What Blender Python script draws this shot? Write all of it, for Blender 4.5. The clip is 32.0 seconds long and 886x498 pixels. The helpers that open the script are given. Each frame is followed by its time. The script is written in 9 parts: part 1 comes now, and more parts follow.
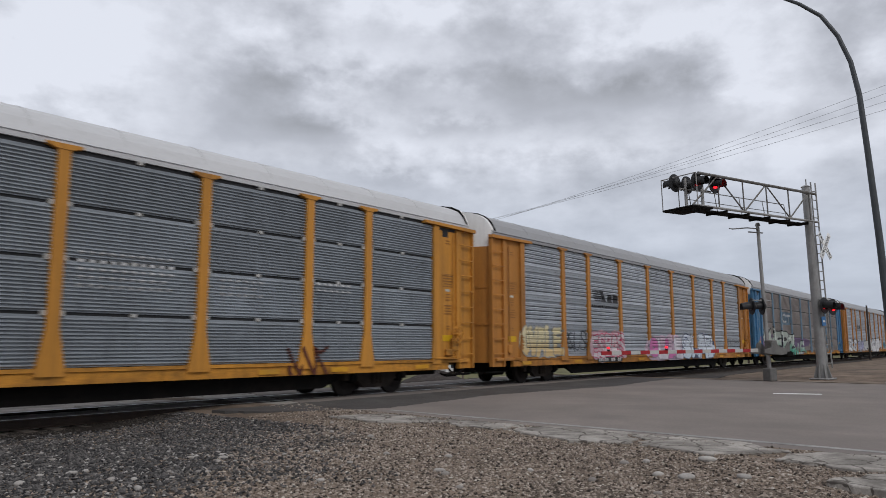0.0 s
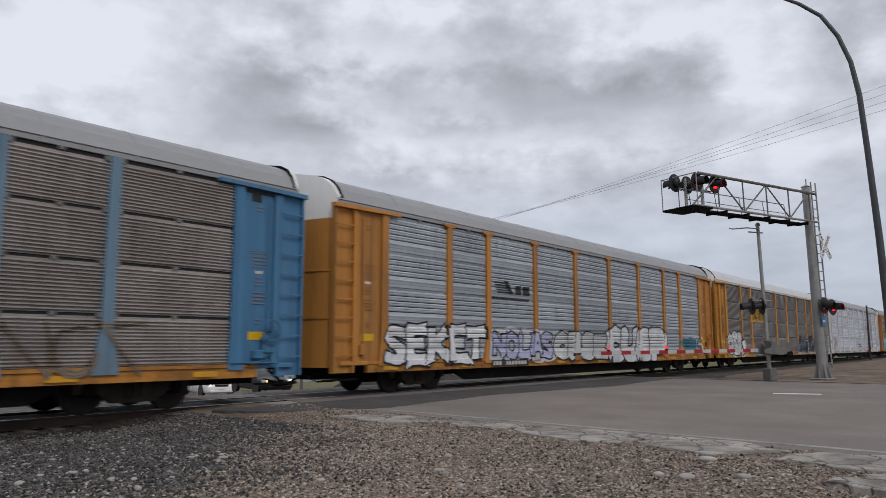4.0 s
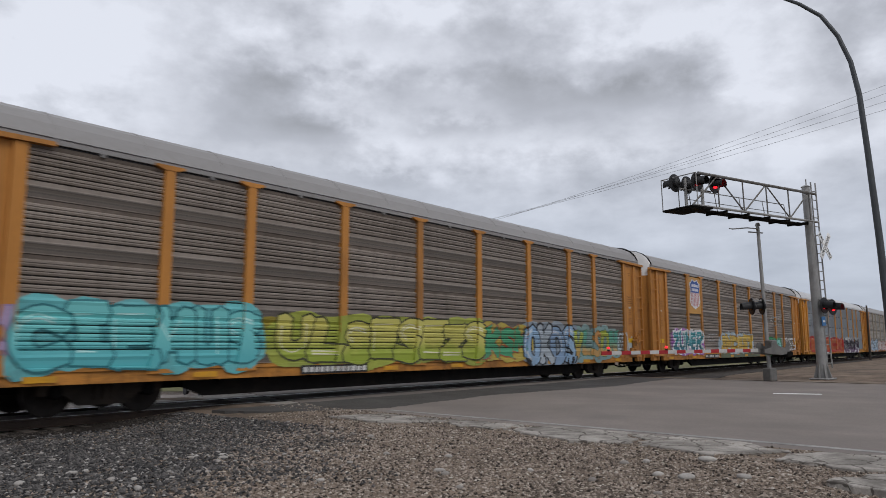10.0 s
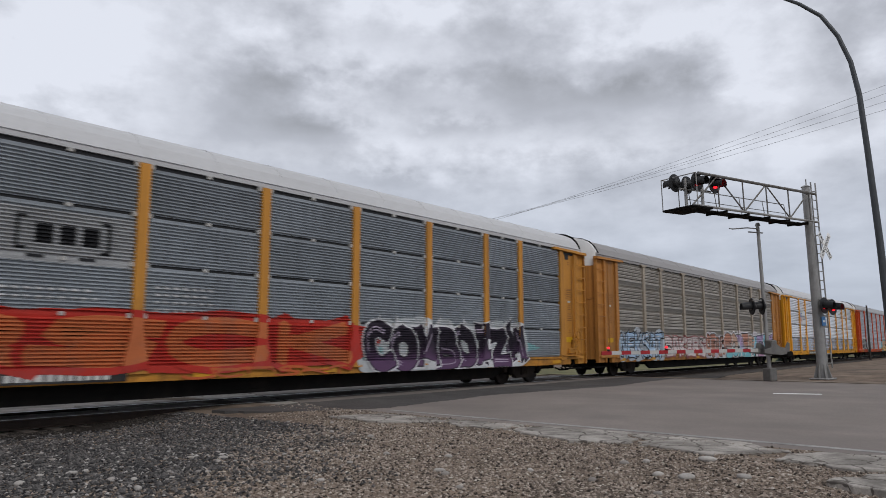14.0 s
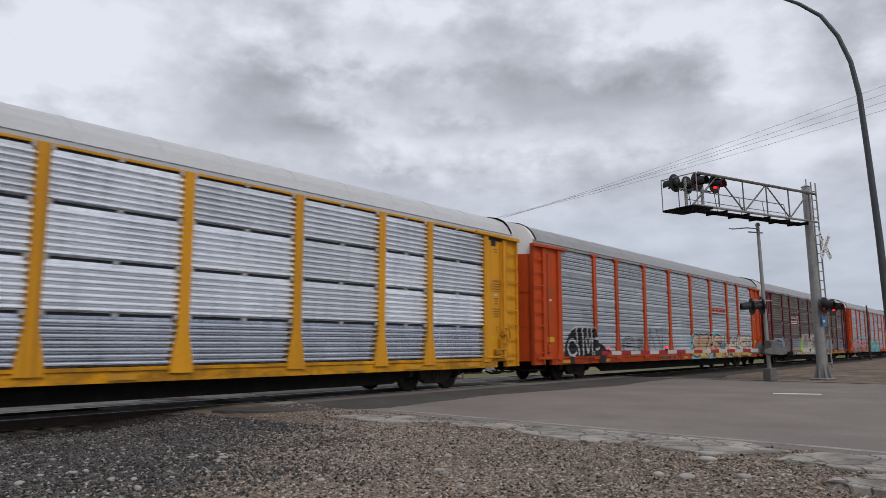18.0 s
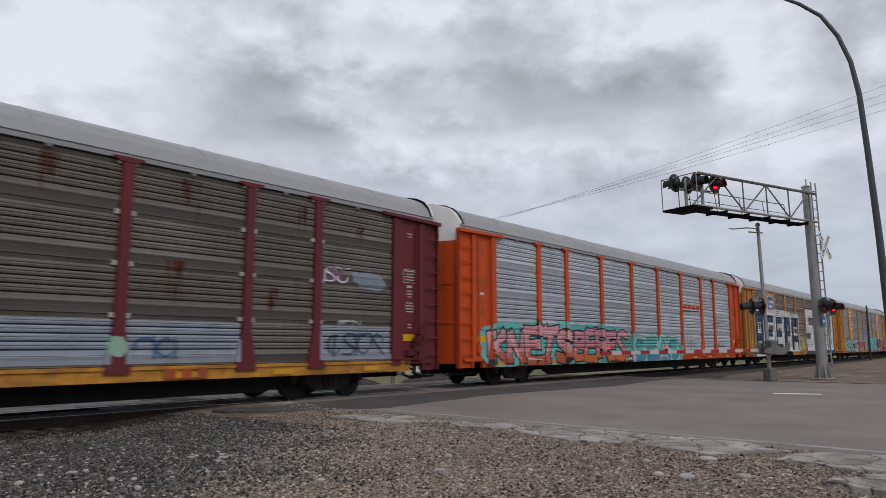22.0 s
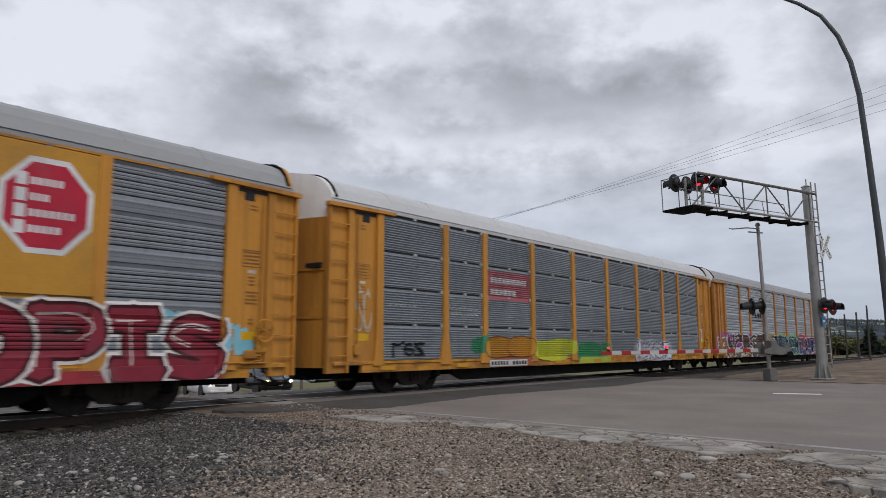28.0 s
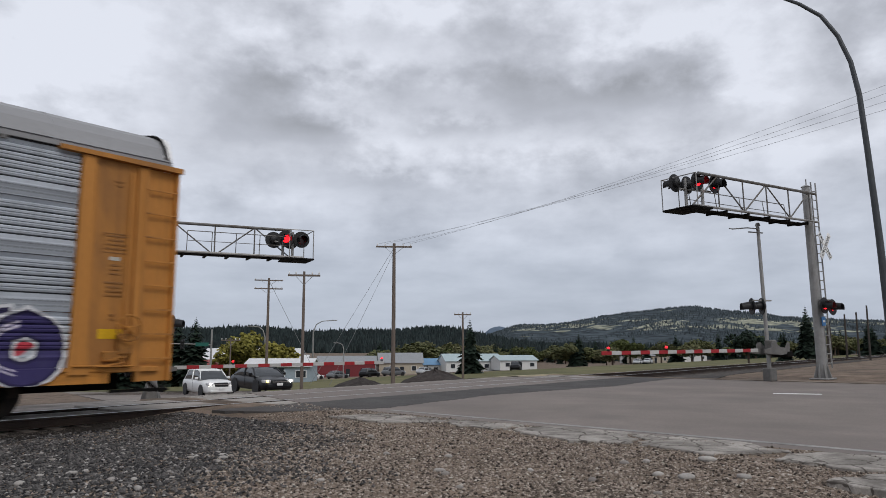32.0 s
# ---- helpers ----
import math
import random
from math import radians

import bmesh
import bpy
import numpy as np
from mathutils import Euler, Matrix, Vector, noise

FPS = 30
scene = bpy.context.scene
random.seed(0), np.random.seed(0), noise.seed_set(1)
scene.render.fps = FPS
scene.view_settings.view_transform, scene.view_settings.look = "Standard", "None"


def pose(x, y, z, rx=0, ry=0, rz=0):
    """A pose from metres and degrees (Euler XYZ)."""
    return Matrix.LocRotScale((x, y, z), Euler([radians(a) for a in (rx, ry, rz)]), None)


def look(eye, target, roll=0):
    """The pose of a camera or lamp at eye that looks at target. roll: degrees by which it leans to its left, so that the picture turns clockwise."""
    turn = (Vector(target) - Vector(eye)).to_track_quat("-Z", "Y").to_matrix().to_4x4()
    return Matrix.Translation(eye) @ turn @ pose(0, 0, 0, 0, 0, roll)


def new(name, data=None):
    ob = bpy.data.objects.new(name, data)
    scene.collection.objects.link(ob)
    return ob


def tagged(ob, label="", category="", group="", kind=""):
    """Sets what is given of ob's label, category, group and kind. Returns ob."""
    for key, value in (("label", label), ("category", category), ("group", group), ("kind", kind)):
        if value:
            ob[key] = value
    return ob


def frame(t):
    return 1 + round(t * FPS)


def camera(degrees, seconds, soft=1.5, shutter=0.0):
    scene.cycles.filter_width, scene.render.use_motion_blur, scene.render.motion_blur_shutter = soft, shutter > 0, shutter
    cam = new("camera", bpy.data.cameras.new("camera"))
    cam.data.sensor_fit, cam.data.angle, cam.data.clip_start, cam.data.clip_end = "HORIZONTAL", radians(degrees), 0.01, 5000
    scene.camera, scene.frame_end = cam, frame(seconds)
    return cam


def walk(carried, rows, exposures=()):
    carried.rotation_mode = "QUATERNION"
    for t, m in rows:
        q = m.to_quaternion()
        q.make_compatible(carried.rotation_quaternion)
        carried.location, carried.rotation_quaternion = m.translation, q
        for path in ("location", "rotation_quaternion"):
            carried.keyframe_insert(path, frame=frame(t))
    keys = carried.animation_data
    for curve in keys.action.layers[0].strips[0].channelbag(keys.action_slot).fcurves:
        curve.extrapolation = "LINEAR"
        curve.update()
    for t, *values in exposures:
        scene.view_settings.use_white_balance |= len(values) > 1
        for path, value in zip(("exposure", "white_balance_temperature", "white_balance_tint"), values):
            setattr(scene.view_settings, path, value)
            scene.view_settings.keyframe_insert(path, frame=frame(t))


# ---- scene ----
cam = camera(62.975, 32.0, soft=0.8, shutter=0.2)
EYE = (0.0, -14.77, 1.30)
_aim = (0.774, 0.619, 0.1321)
AIM = (EYE[0] + 30 * _aim[0], EYE[1] + 30 * _aim[1], EYE[2] + 30 * _aim[2])
walk(cam, [(0.0, look(EYE, AIM)), (32.0, look(EYE, AIM))])

# ---- world, sun, exposure ----
scene.view_settings.exposure = 0.0


def make_world():
    w = bpy.data.worlds.new("overcast_sky")
    scene.world = w
    w.use_nodes = True
    nt = w.node_tree
    nt.nodes.clear()
    N, L = nt.nodes.new, nt.links.new

    def math_node(op, a, b=None, clamp=False):
        n = N("ShaderNodeMath")
        n.operation, n.use_clamp = op, clamp
        for i, v in enumerate((a, b)):
            if v is None:
                continue
            if isinstance(v, (int, float)):
                n.inputs[i].default_value = v
            else:
                L(v, n.inputs[i])
        return n.outputs[0]

    out = N("ShaderNodeOutputWorld")
    bg = N("ShaderNodeBackground")
    tc = N("ShaderNodeTexCoord")
    sep = N("ShaderNodeSeparateXYZ")
    L(tc.outputs["Generated"], sep.inputs[0])
    # clouds lie in a high sheet: divide the direction by its height
    h = math_node("ADD", math_node("MAXIMUM", sep.outputs[2], 0.0), 0.16)
    comb = N("ShaderNodeCombineXYZ")
    L(math_node("DIVIDE", sep.outputs[0], h), comb.inputs[0])
    L(math_node("DIVIDE", sep.outputs[1], h), comb.inputs[1])
    mapn = N("ShaderNodeMapping")
    mapn.inputs["Location"].default_value = CLOUD_SHIFT
    mapn.inputs["Rotation"].default_value = (0, 0, radians(-51))
    mapn.inputs["Scale"].default_value = (1.0, 1.0, 1.0)
    L(comb.outputs[0], mapn.inputs[0])
    big = N("ShaderNodeTexNoise")
    big.inputs["Scale"].default_value, big.inputs["Detail"].default_value = 0.75, 7.0
    big.inputs["Roughness"].default_value, big.inputs["Distortion"].default_value = 0.52, 0.25
    L(mapn.outputs[0], big.inputs["Vector"])
    small = N("ShaderNodeTexNoise")
    small.inputs["Scale"].default_value, small.inputs["Detail"].default_value = 2.6, 6.0
    small.inputs["Roughness"].default_value = 0.55
    L(mapn.outputs[0], small.inputs["Vector"])
    v = math_node("ADD", math_node("MULTIPLY", big.outputs[0], 0.22), math_node("MULTIPLY", small.outputs[0], 0.20))
    puff = N("ShaderNodeTexNoise")
    puff.inputs["Scale"].default_value, puff.inputs["Detail"].default_value = 1.0, 8.0
    puff.inputs["Roughness"].default_value, puff.inputs["Distortion"].default_value = 0.56, 0.0
    pm = N("ShaderNodeMapping")
    pm.inputs["Scale"].default_value = (7.5, 7.5, 12.0)
    L(tc.outputs["Generated"], pm.inputs[0])
    L(pm.outputs[0], puff.inputs["Vector"])
    # heaped cloud high up, smooth layers lower down
    heap = N("ShaderNodeMapRange")
    heap.interpolation_type = "SMOOTHSTEP"
    heap.inputs["From Min"].default_value, heap.inputs["From Max"].default_value = 0.06, 0.30
    heap.inputs["To Min"].default_value, heap.inputs["To Max"].default_value = 0.20, 0.54
    L(sep.outputs[2], heap.inputs["Value"])
    v = math_node("ADD", math_node("ADD", v, 0.29), math_node("MULTIPLY", math_node("SUBTRACT", puff.outputs[0], 0.5), heap.outputs[0]))
    # the larger cloud banks that stand over the valley: (across, up, half width, half height, weight), as slopes from the main direction
    def along(d):
        n = N("ShaderNodeVectorMath")
        n.operation = "DOT_PRODUCT"
        L(tc.outputs["Generated"], n.inputs[0])
        n.inputs[1].default_value = d
        return n.outputs["Value"]

    ahead = math_node("MAXIMUM", along((0.774, 0.619, 0.1321)), 0.15)
    across = math_node("DIVIDE", along((0.6247, -0.7809, 0.0)), ahead)
    up = math_node("DIVIDE", along((-0.1032, -0.0825, 0.9912)), ahead)
    across = math_node("ADD", across, math_node("MULTIPLY", math_node("SUBTRACT", puff.outputs[0], 0.5), 0.22))
    up = math_node("ADD", up, math_node("MULTIPLY", math_node("SUBTRACT", puff.outputs[0], 0.5), 0.13))
    for cx, cy, rx, ry, w in CLOUDS:
        dx = math_node("DIVIDE", math_node("SUBTRACT", across, cx), rx)
        dy = math_node("DIVIDE", math_node("SUBTRACT", up, cy), ry)
        q = math_node("ADD", math_node("MULTIPLY", dx, dx), math_node("MULTIPLY", dy, dy))
        v = math_node("ADD", v, math_node("MULTIPLY", math_node("POWER", 2.718, math_node("MULTIPLY", q, -1.0)), w))
    ramp = N("ShaderNodeValToRGB")
    e = ramp.color_ramp.elements
    e[0].position, e[0].color = 0.27, (0.30, 0.31, 0.335, 1)
    e[1].position, e[1].color = 0.585, (0.80, 0.83, 0.915, 1)
    m = ramp.color_ramp.elements.new(0.44)
    m.color = (0.505, 0.525, 0.585, 1)
    L(v, ramp.inputs[0])
    # towards the horizon the cloud base turns even, blue-grey
    low = N("ShaderNodeMapRange")
    low.inputs["From Min"].default_value, low.inputs["From Max"].default_value = 0.02, 0.26
    low.inputs["To Min"].default_value, low.inputs["To Max"].default_value = 0.75, 0.0
    L(sep.outputs[2], low.inputs["Value"])
    mixh = N("ShaderNodeMix")
    mixh.data_type = "RGBA"
    mixh.inputs["B"].default_value = (0.395, 0.455, 0.57, 1)
    L(low.outputs[0], mixh.inputs["Factor"])
    L(ramp.outputs[0], mixh.inputs["A"])
    sky = N("ShaderNodeTexSky")
    sky.sky_type, sky.sun_disc = "NISHITA", False
    sky.sun_elevation, sky.sun_rotation = radians(48), radians(200)
    skys = N("ShaderNodeMix")
    skys.data_type, skys.blend_type = "RGBA", "MULTIPLY"
    skys.inputs["Factor"].default_value = 1.0
    skys.inputs["B"].default_value = (0.1, 0.1, 0.1, 1)
    L(sky.outputs[0], skys.inputs["A"])
    mixs = N("ShaderNodeMix")
    mixs.data_type = "RGBA"
    mixs.inputs["Factor"].default_value = 0.93
    L(skys.outputs["Result"], mixs.inputs["A"])
    L(mixh.outputs["Result"], mixs.inputs["B"])
    L(mixs.outputs["Result"], bg.inputs["Color"])
    bg.inputs["Strength"].default_value = 1.0
    L(bg.outputs[0], out.inputs["Surface"])


CLOUD_SHIFT = (0.4, 0.2, 0.0)
CLOUDS = ((-0.272, 0.228, 0.112, 0.066, -0.12), (-0.191, 0.165, 0.085, 0.020, -0.1), (0.060, 0.300, 0.150, 0.040, -0.07), (0.140, 0.214, 0.200, 0.028, -0.11), (0.286, 0.205, 0.148, 0.019,
          -0.03), (-0.003, 0.166, 0.070, 0.014, -0.08), (-0.066, 0.101, 0.086, 0.013, -0.07), (0.231, 0.259, 0.141, 0.023, -0.05), (0.559, 0.227, 0.070, 0.039, -0.05), (-0.113, -0.023, 0.141,
          0.031, -0.03), (0.169, -0.030, 0.156, 0.023, -0.03), (-0.519, 0.274, 0.148, 0.078, 0.13), (-0.222, 0.247, 0.047, 0.017, 0.06), (-0.135, 0.262, 0.090, 0.034, 0.07), (-0.073, 0.157,
          0.043, 0.031, 0.07), (0.122, 0.140, 0.133, 0.020, 0.05), (0.333, 0.305, 0.102, 0.027, 0.05), (-0.300, 0.087, 0.148, 0.035, 0.07), (0.325, 0.140, 0.172, 0.027, 0.05), (0.427, 0.251,
          0.094, 0.047, 0.04))
make_world()
sun = new("sun", bpy.data.lights.new("sun", "SUN"))
sun.data.energy, sun.data.angle, sun.data.color = 1.2, radians(25), (1.0, 0.97, 0.93)
# high behind the camera, to its left
sun.matrix_world = look((-20, -60, 70), (0, 0, 0))


# ---- materials ----
def nodes_of(name):
    m = bpy.data.materials.new(name)
    m.use_nodes = True
    nt = m.node_tree
    return m, nt, nt.nodes.new, nt.links.new, nt.nodes["Principled BSDF"]


def surface(name, color, rough=0.7, metal=0.0, var=0.25, scale=3.0, fine=40.0, bump=0.15, dirt=None, dirt_at=0.55, dirt_amount=0.5,
            stretch=(1, 1, 1), by_object=0.0, spec=0.4, streak=None, streak_amount=0.5):
    """A painted or mineral surface: two scales of colour change, stains of a second colour, and fine relief."""
    m, nt, N, L, b = nodes_of(name)
    tc = N("ShaderNodeTexCoord")
    mp = N("ShaderNodeMapping")
    mp.inputs["Scale"].default_value = stretch
    L(tc.outputs["Object"], mp.inputs[0])
    vec = mp.outputs[0]
    if by_object:
        info = N("ShaderNodeObjectInfo")
        add = N("ShaderNodeVectorMath")
        add.operation = "ADD"
        mul = N("ShaderNodeVectorMath")
        mul.operation = "SCALE"
        mul.inputs["Scale"].default_value = 37.0
        L(info.outputs["Random"], mul.inputs[0])
        L(mp.outputs[0], add.inputs[0])
        L(mul.outputs[0], add.inputs[1])
        vec = add.outputs[0]
    n1 = N("ShaderNodeTexNoise")
    n1.inputs["Scale"].default_value, n1.inputs["Detail"].default_value = scale, 6.0
    n1.inputs["Roughness"].default_value = 0.6
    L(vec, n1.inputs["Vector"])
    n2 = N("ShaderNodeTexNoise")
    n2.inputs["Scale"].default_value, n2.inputs["Detail"].default_value = fine, 4.0
    L(vec, n2.inputs["Vector"])
    mr = N("ShaderNodeMapRange")
    mr.inputs["From Min"].default_value, mr.inputs["From Max"].default_value = 0.25, 0.75
    mr.inputs["To Min"].default_value, mr.inputs["To Max"].default_value = 1 - var, 1 + var
    L(n1.outputs[0], mr.inputs["Value"])
    mr2 = N("ShaderNodeMapRange")
    mr2.inputs["From Min"].default_value, mr2.inputs["From Max"].default_value = 0.25, 0.75
    mr2.inputs["To Min"].default_value, mr2.inputs["To Max"].default_value = 1 - var * 0.6, 1 + var * 0.6
    L(n2.outputs[0], mr2.inputs["Value"])
    mul = N("ShaderNodeMath")
    mul.operation = "MULTIPLY"
    L(mr.outputs[0], mul.inputs[0])
    L(mr2.outputs[0], mul.inputs[1])
    val = mul.outputs[0]
    if by_object:
        mo = N("ShaderNodeMapRange")
        mo.inputs["To Min"].default_value, mo.inputs["To Max"].default_value = 1 - by_object, 1 + by_object
        L(info.outputs["Random"], mo.inputs["Value"])
        mm = N("ShaderNodeMath")
        mm.operation = "MULTIPLY"
        L(val, mm.inputs[0])
        L(mo.outputs[0], mm.inputs[1])
        val = mm.outputs[0]
    sc = N("ShaderNodeVectorMath")
    sc.operation = "SCALE"
    sc.inputs[0].default_value = color
    L(val, sc.inputs["Scale"])
    col = sc.outputs[0]
    if dirt:
        n3 = N("ShaderNodeTexNoise")
        n3.inputs["Scale"].default_value, n3.inputs["Detail"].default_value = scale * 0.45, 8.0
        n3.inputs["Roughness"].default_value, n3.inputs["Distortion"].default_value = 0.68, 0.4
        L(vec, n3.inputs["Vector"])
        r3 = N("ShaderNodeMapRange")
        r3.inputs["From Min"].default_value, r3.inputs["From Max"].default_value = dirt_at - 0.06, dirt_at + 0.12
        r3.inputs["To Min"].default_value, r3.inputs["To Max"].default_value = 0.0, dirt_amount
        L(n3.outputs[0], r3.inputs["Value"])
        mx = N("ShaderNodeMix")
        mx.data_type = "RGBA"
        mx.inputs["B"].default_value = (*dirt, 1)
        L(r3.outputs[0], mx.inputs["Factor"])
        L(col, mx.inputs["A"])
        col = mx.outputs["Result"]
    if streak:
        mp4 = N("ShaderNodeMapping")
        mp4.inputs["Scale"].default_value = (7.0, 7.0, 0.35)
        L(vec, mp4.inputs[0])
        n4 = N("ShaderNodeTexNoise")
        n4.inputs["Scale"].default_value, n4.inputs["Detail"].default_value = 1.0, 7.0
        n4.inputs["Roughness"].default_value = 0.7
        L(mp4.outputs[0], n4.inputs["Vector"])
        r4 = N("ShaderNodeMapRange")
        r4.inputs["From Min"].default_value, r4.inputs["From Max"].default_value = 0.50, 0.72
        r4.inputs["To Min"].default_value, r4.inputs["To Max"].default_value = 0.0, streak_amount
        L(n4.outputs[0], r4.inputs["Value"])
        mx4 = N("ShaderNodeMix")
        mx4.data_type = "RGBA"
        mx4.inputs["B"].default_value = (*streak, 1)
        L(r4.outputs[0], mx4.inputs["Factor"])
        L(col, mx4.inputs["A"])
        col = mx4.outputs["Result"]
    L(col, b.inputs["Base Color"])
    b.inputs["Roughness"].default_value, b.inputs["Metallic"].default_value = rough, metal
    b.inputs["Specular IOR Level"].default_value = spec
    if bump:
        bp = N("ShaderNodeBump")
        bp.inputs["Strength"].default_value, bp.inputs["Distance"].default_value = bump, 0.01
        L(n2.outputs[0], bp.inputs["Height"])
        L(bp.outputs[0], b.inputs["Normal"])
    return m


def glow(name, color, strength):
    m, nt, N, L, b = nodes_of(name)
    b.inputs["Base Color"].default_value = (*color, 1)
    b.inputs["Emission Color"].default_value = (*color, 1)
    b.inputs["Emission Strength"].default_value = strength
    return m


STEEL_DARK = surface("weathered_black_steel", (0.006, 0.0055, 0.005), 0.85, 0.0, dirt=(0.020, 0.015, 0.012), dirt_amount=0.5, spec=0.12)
TRUCK_STEEL = surface("dusty_truck_steel", (0.030, 0.024, 0.020), 0.85, 0.0, dirt=(0.06, 0.045, 0.034), dirt_amount=0.6, spec=0.15)
WHEEL_STEEL = surface("wheel_steel", (0.022, 0.018, 0.016), 0.7, 0.3, dirt=(0.05, 0.035, 0.025), spec=0.2)
RAIL_STEEL = surface("rusty_rail_steel", (0.032, 0.023, 0.019), 0.75, 0.2, dirt=(0.06, 0.04, 0.028), spec=0.2)
RAIL_TOP = surface("polished_rail_head", (0.45, 0.44, 0.43), 0.28, 0.9, bump=0.03, stretch=(0.1, 4, 1))
GALV = surface("galvanised_steel", (0.30, 0.295, 0.285), 0.55, 0.4, var=0.18, fine=60, dirt=(0.19, 0.18, 0.17), dirt_amount=0.6, streak=(0.14, 0.13, 0.12), streak_amount=0.4)
GALV_D = surface("weathered_grey_steel", (0.15, 0.145, 0.138), 0.65, 0.3, var=0.25, fine=60, dirt=(0.10, 0.075, 0.055), dirt_amount=0.7)
WOOD_POLE = surface("weathered_pole_wood", (0.15, 0.12, 0.10), 0.85, 0, stretch=(6, 6, 0.5), var=0.35, dirt=(0.09, 0.07, 0.055))
# real black paint; also gives wagon gaps, slits and joints their shade
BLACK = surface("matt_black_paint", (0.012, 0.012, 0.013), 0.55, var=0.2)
WHITE_PAINT = surface("white_paint", (0.72, 0.72, 0.71), 0.55, var=0.1, dirt=(0.4, 0.38, 0.35), dirt_amount=0.35)
DULL_WHITE = surface("dull_white_stripe", (0.42, 0.415, 0.40), 0.6, var=0.12, dirt=(0.3, 0.29, 0.27), dirt_amount=0.4)
RED_REFLECT = surface("red_reflective_sheet", (0.30, 0.012, 0.016), 0.45, var=0.15)
RED_LIT = glow("lit_red_lens", (1.0, 0.012, 0.02), 2.6)
RED_DARK = surface("unlit_red_lens", (0.06, 0.006, 0.006), 0.2, var=0.1)


# ---- mesh helpers ----
class Shape:
    """Collects solids into one mesh."""

    def __init__(self):
        self.v, self.f = [], []

    def add(self, verts, faces):
        o = len(self.v)
        self.v += verts
        self.f += [tuple(i + o for i in q) for q in faces]
        return self

    def box(self, x0, x1, y0, y1, z0, z1):
        return self.add([(x, y, z) for z in (z0, z1) for y in (y0, y1) for x in (x0, x1)],
                        [(0, 2, 3, 1), (4, 5, 7, 6), (0, 1, 5, 4), (2, 6, 7, 3), (0, 4, 6, 2), (1, 3, 7, 5)])

    def slab(self, x0, x1, y0, y1, z0, z1, c):
        """A box with all long edges chamfered by c in plan."""
        pts = [(x0 + c, y0), (x1 - c, y0), (x1, y0 + c), (x1, y1 - c), (x1 - c, y1), (x0 + c, y1), (x0, y1 - c), (x0, y0 + c)]
        ins = [(x0 + 2 * c, y0 + c), (x1 - 2 * c, y0 + c), (x1 - c, y0 + 2 * c), (x1 - c, y1 - 2 * c), (x1 - 2 * c, y1 - c), (x0 + 2 * c, y1 - c),
               (x0 + c, y1 - 2 * c), (x0 + c, y0 + 2 * c)]
        rings = [[(x, y, z0) for x, y in ins], [(x, y, z0 + c) for x, y in pts], [(x, y, z1 - c) for x, y in pts], [(x, y, z1) for x, y in ins]]
        return self.rings(rings)

    def rings(self, rings, cap=True, closed=True):
        n = len(rings[0])
        fs = []
        for k in range(len(rings) - 1):
            for i in range(n if closed else n - 1):
                j = (i + 1) % n
                fs.append((k * n + i, k * n + j, (k + 1) * n + j, (k + 1) * n + i))
        if cap:
            fs.append(tuple(range(n - 1, -1, -1)))
            fs.append(tuple((len(rings) - 1) * n + i for i in range(n)))
        return self.add([p for r in rings for p in r], fs)

    def tube(self, a, b, r0, r1=None, n=8):
        r1 = r0 if r1 is None else r1
        a, b = Vector(a), Vector(b)
        d = (b - a).normalized()
        u = d.orthogonal().normalized()
        w = d.cross(u)
        ring = lambda c, r: [tuple(c + u * (r * math.cos(t)) + w * (r * math.sin(t))) for t in (2 * math.pi * i / n for i in range(n))]
        return self.rings([ring(a, r0), ring(b, r1)])

    def path(self, pts, r, n=8):
        """A tube along points, radius one number or one for each point."""
        pts = [Vector(p) for p in pts]
        rs = r if isinstance(r, (list, tuple)) else [r] * len(pts)
        rings, u = [], None
        for i, p in enumerate(pts):
            d = (pts[min(i + 1, len(pts) - 1)] - pts[max(i - 1, 0)]).normalized()
            u = d.orthogonal().normalized() if u is None else (u - d * u.dot(d)).normalized()
            w = d.cross(u)
            rings.append([tuple(p + u * (rs[i] * math.cos(t)) + w * (rs[i] * math.sin(t))) for t in (2 * math.pi * k / n for k in range(n))])
        return self.rings(rings)

    def extrude_x(self, prof, x0, x1, closed=True):
        """Profile points (y, z) drawn out along x."""
        return self.rings([[(x0, y, z) for y, z in prof], [(x1, y, z) for y, z in prof]], cap=closed, closed=closed)

    def extrude_y(self, prof, y0, y1):
        return self.rings([[(x, y0, z) for x, z in prof], [(x, y1, z) for x, z in prof]])

    def lathe_y(self, prof, cx, cz, n=20):
        """Profile (radius, y) turned round an axis along y."""
        return self.rings([[(cx + r * math.cos(t), y, cz + r * math.sin(t)) for t in (2 * math.pi * i / n for i in range(n))] for r, y in prof])

    def mesh(self, name="mesh", smooth=False):
        me = bpy.data.meshes.new(name)
        me.from_pydata(self.v, [], self.f)
        bm = bmesh.new()
        bm.from_mesh(me)
        bmesh.ops.recalc_face_normals(bm, faces=bm.faces)
        bm.to_mesh(me)
        bm.free()
        if smooth:
            for p in me.polygons:
                p.use_smooth = True
        return me


def put(name, me, mat, parent=None, label="", m=None):
    """Links a mesh as one object; its material sits on the object, so that meshes can be shared."""
    if isinstance(me, Shape):
        me = me.mesh(name)
    if not me.materials:
        me.materials.append(None)
    ob = new(name, me)
    ob.material_slots[0].link = "OBJECT"
    ob.material_slots[0].material = mat
    if m is not None:
        ob.matrix_basis = m
    if parent is not None:
        ob.parent = parent
    if label:
        ob["label"] = label
    return ob


def thing(name, label, category, m=None, group="", kind=""):
    ob = new(name)
    if m is not None:
        ob.matrix_basis = m
    return tagged(ob, label, category, group, kind)


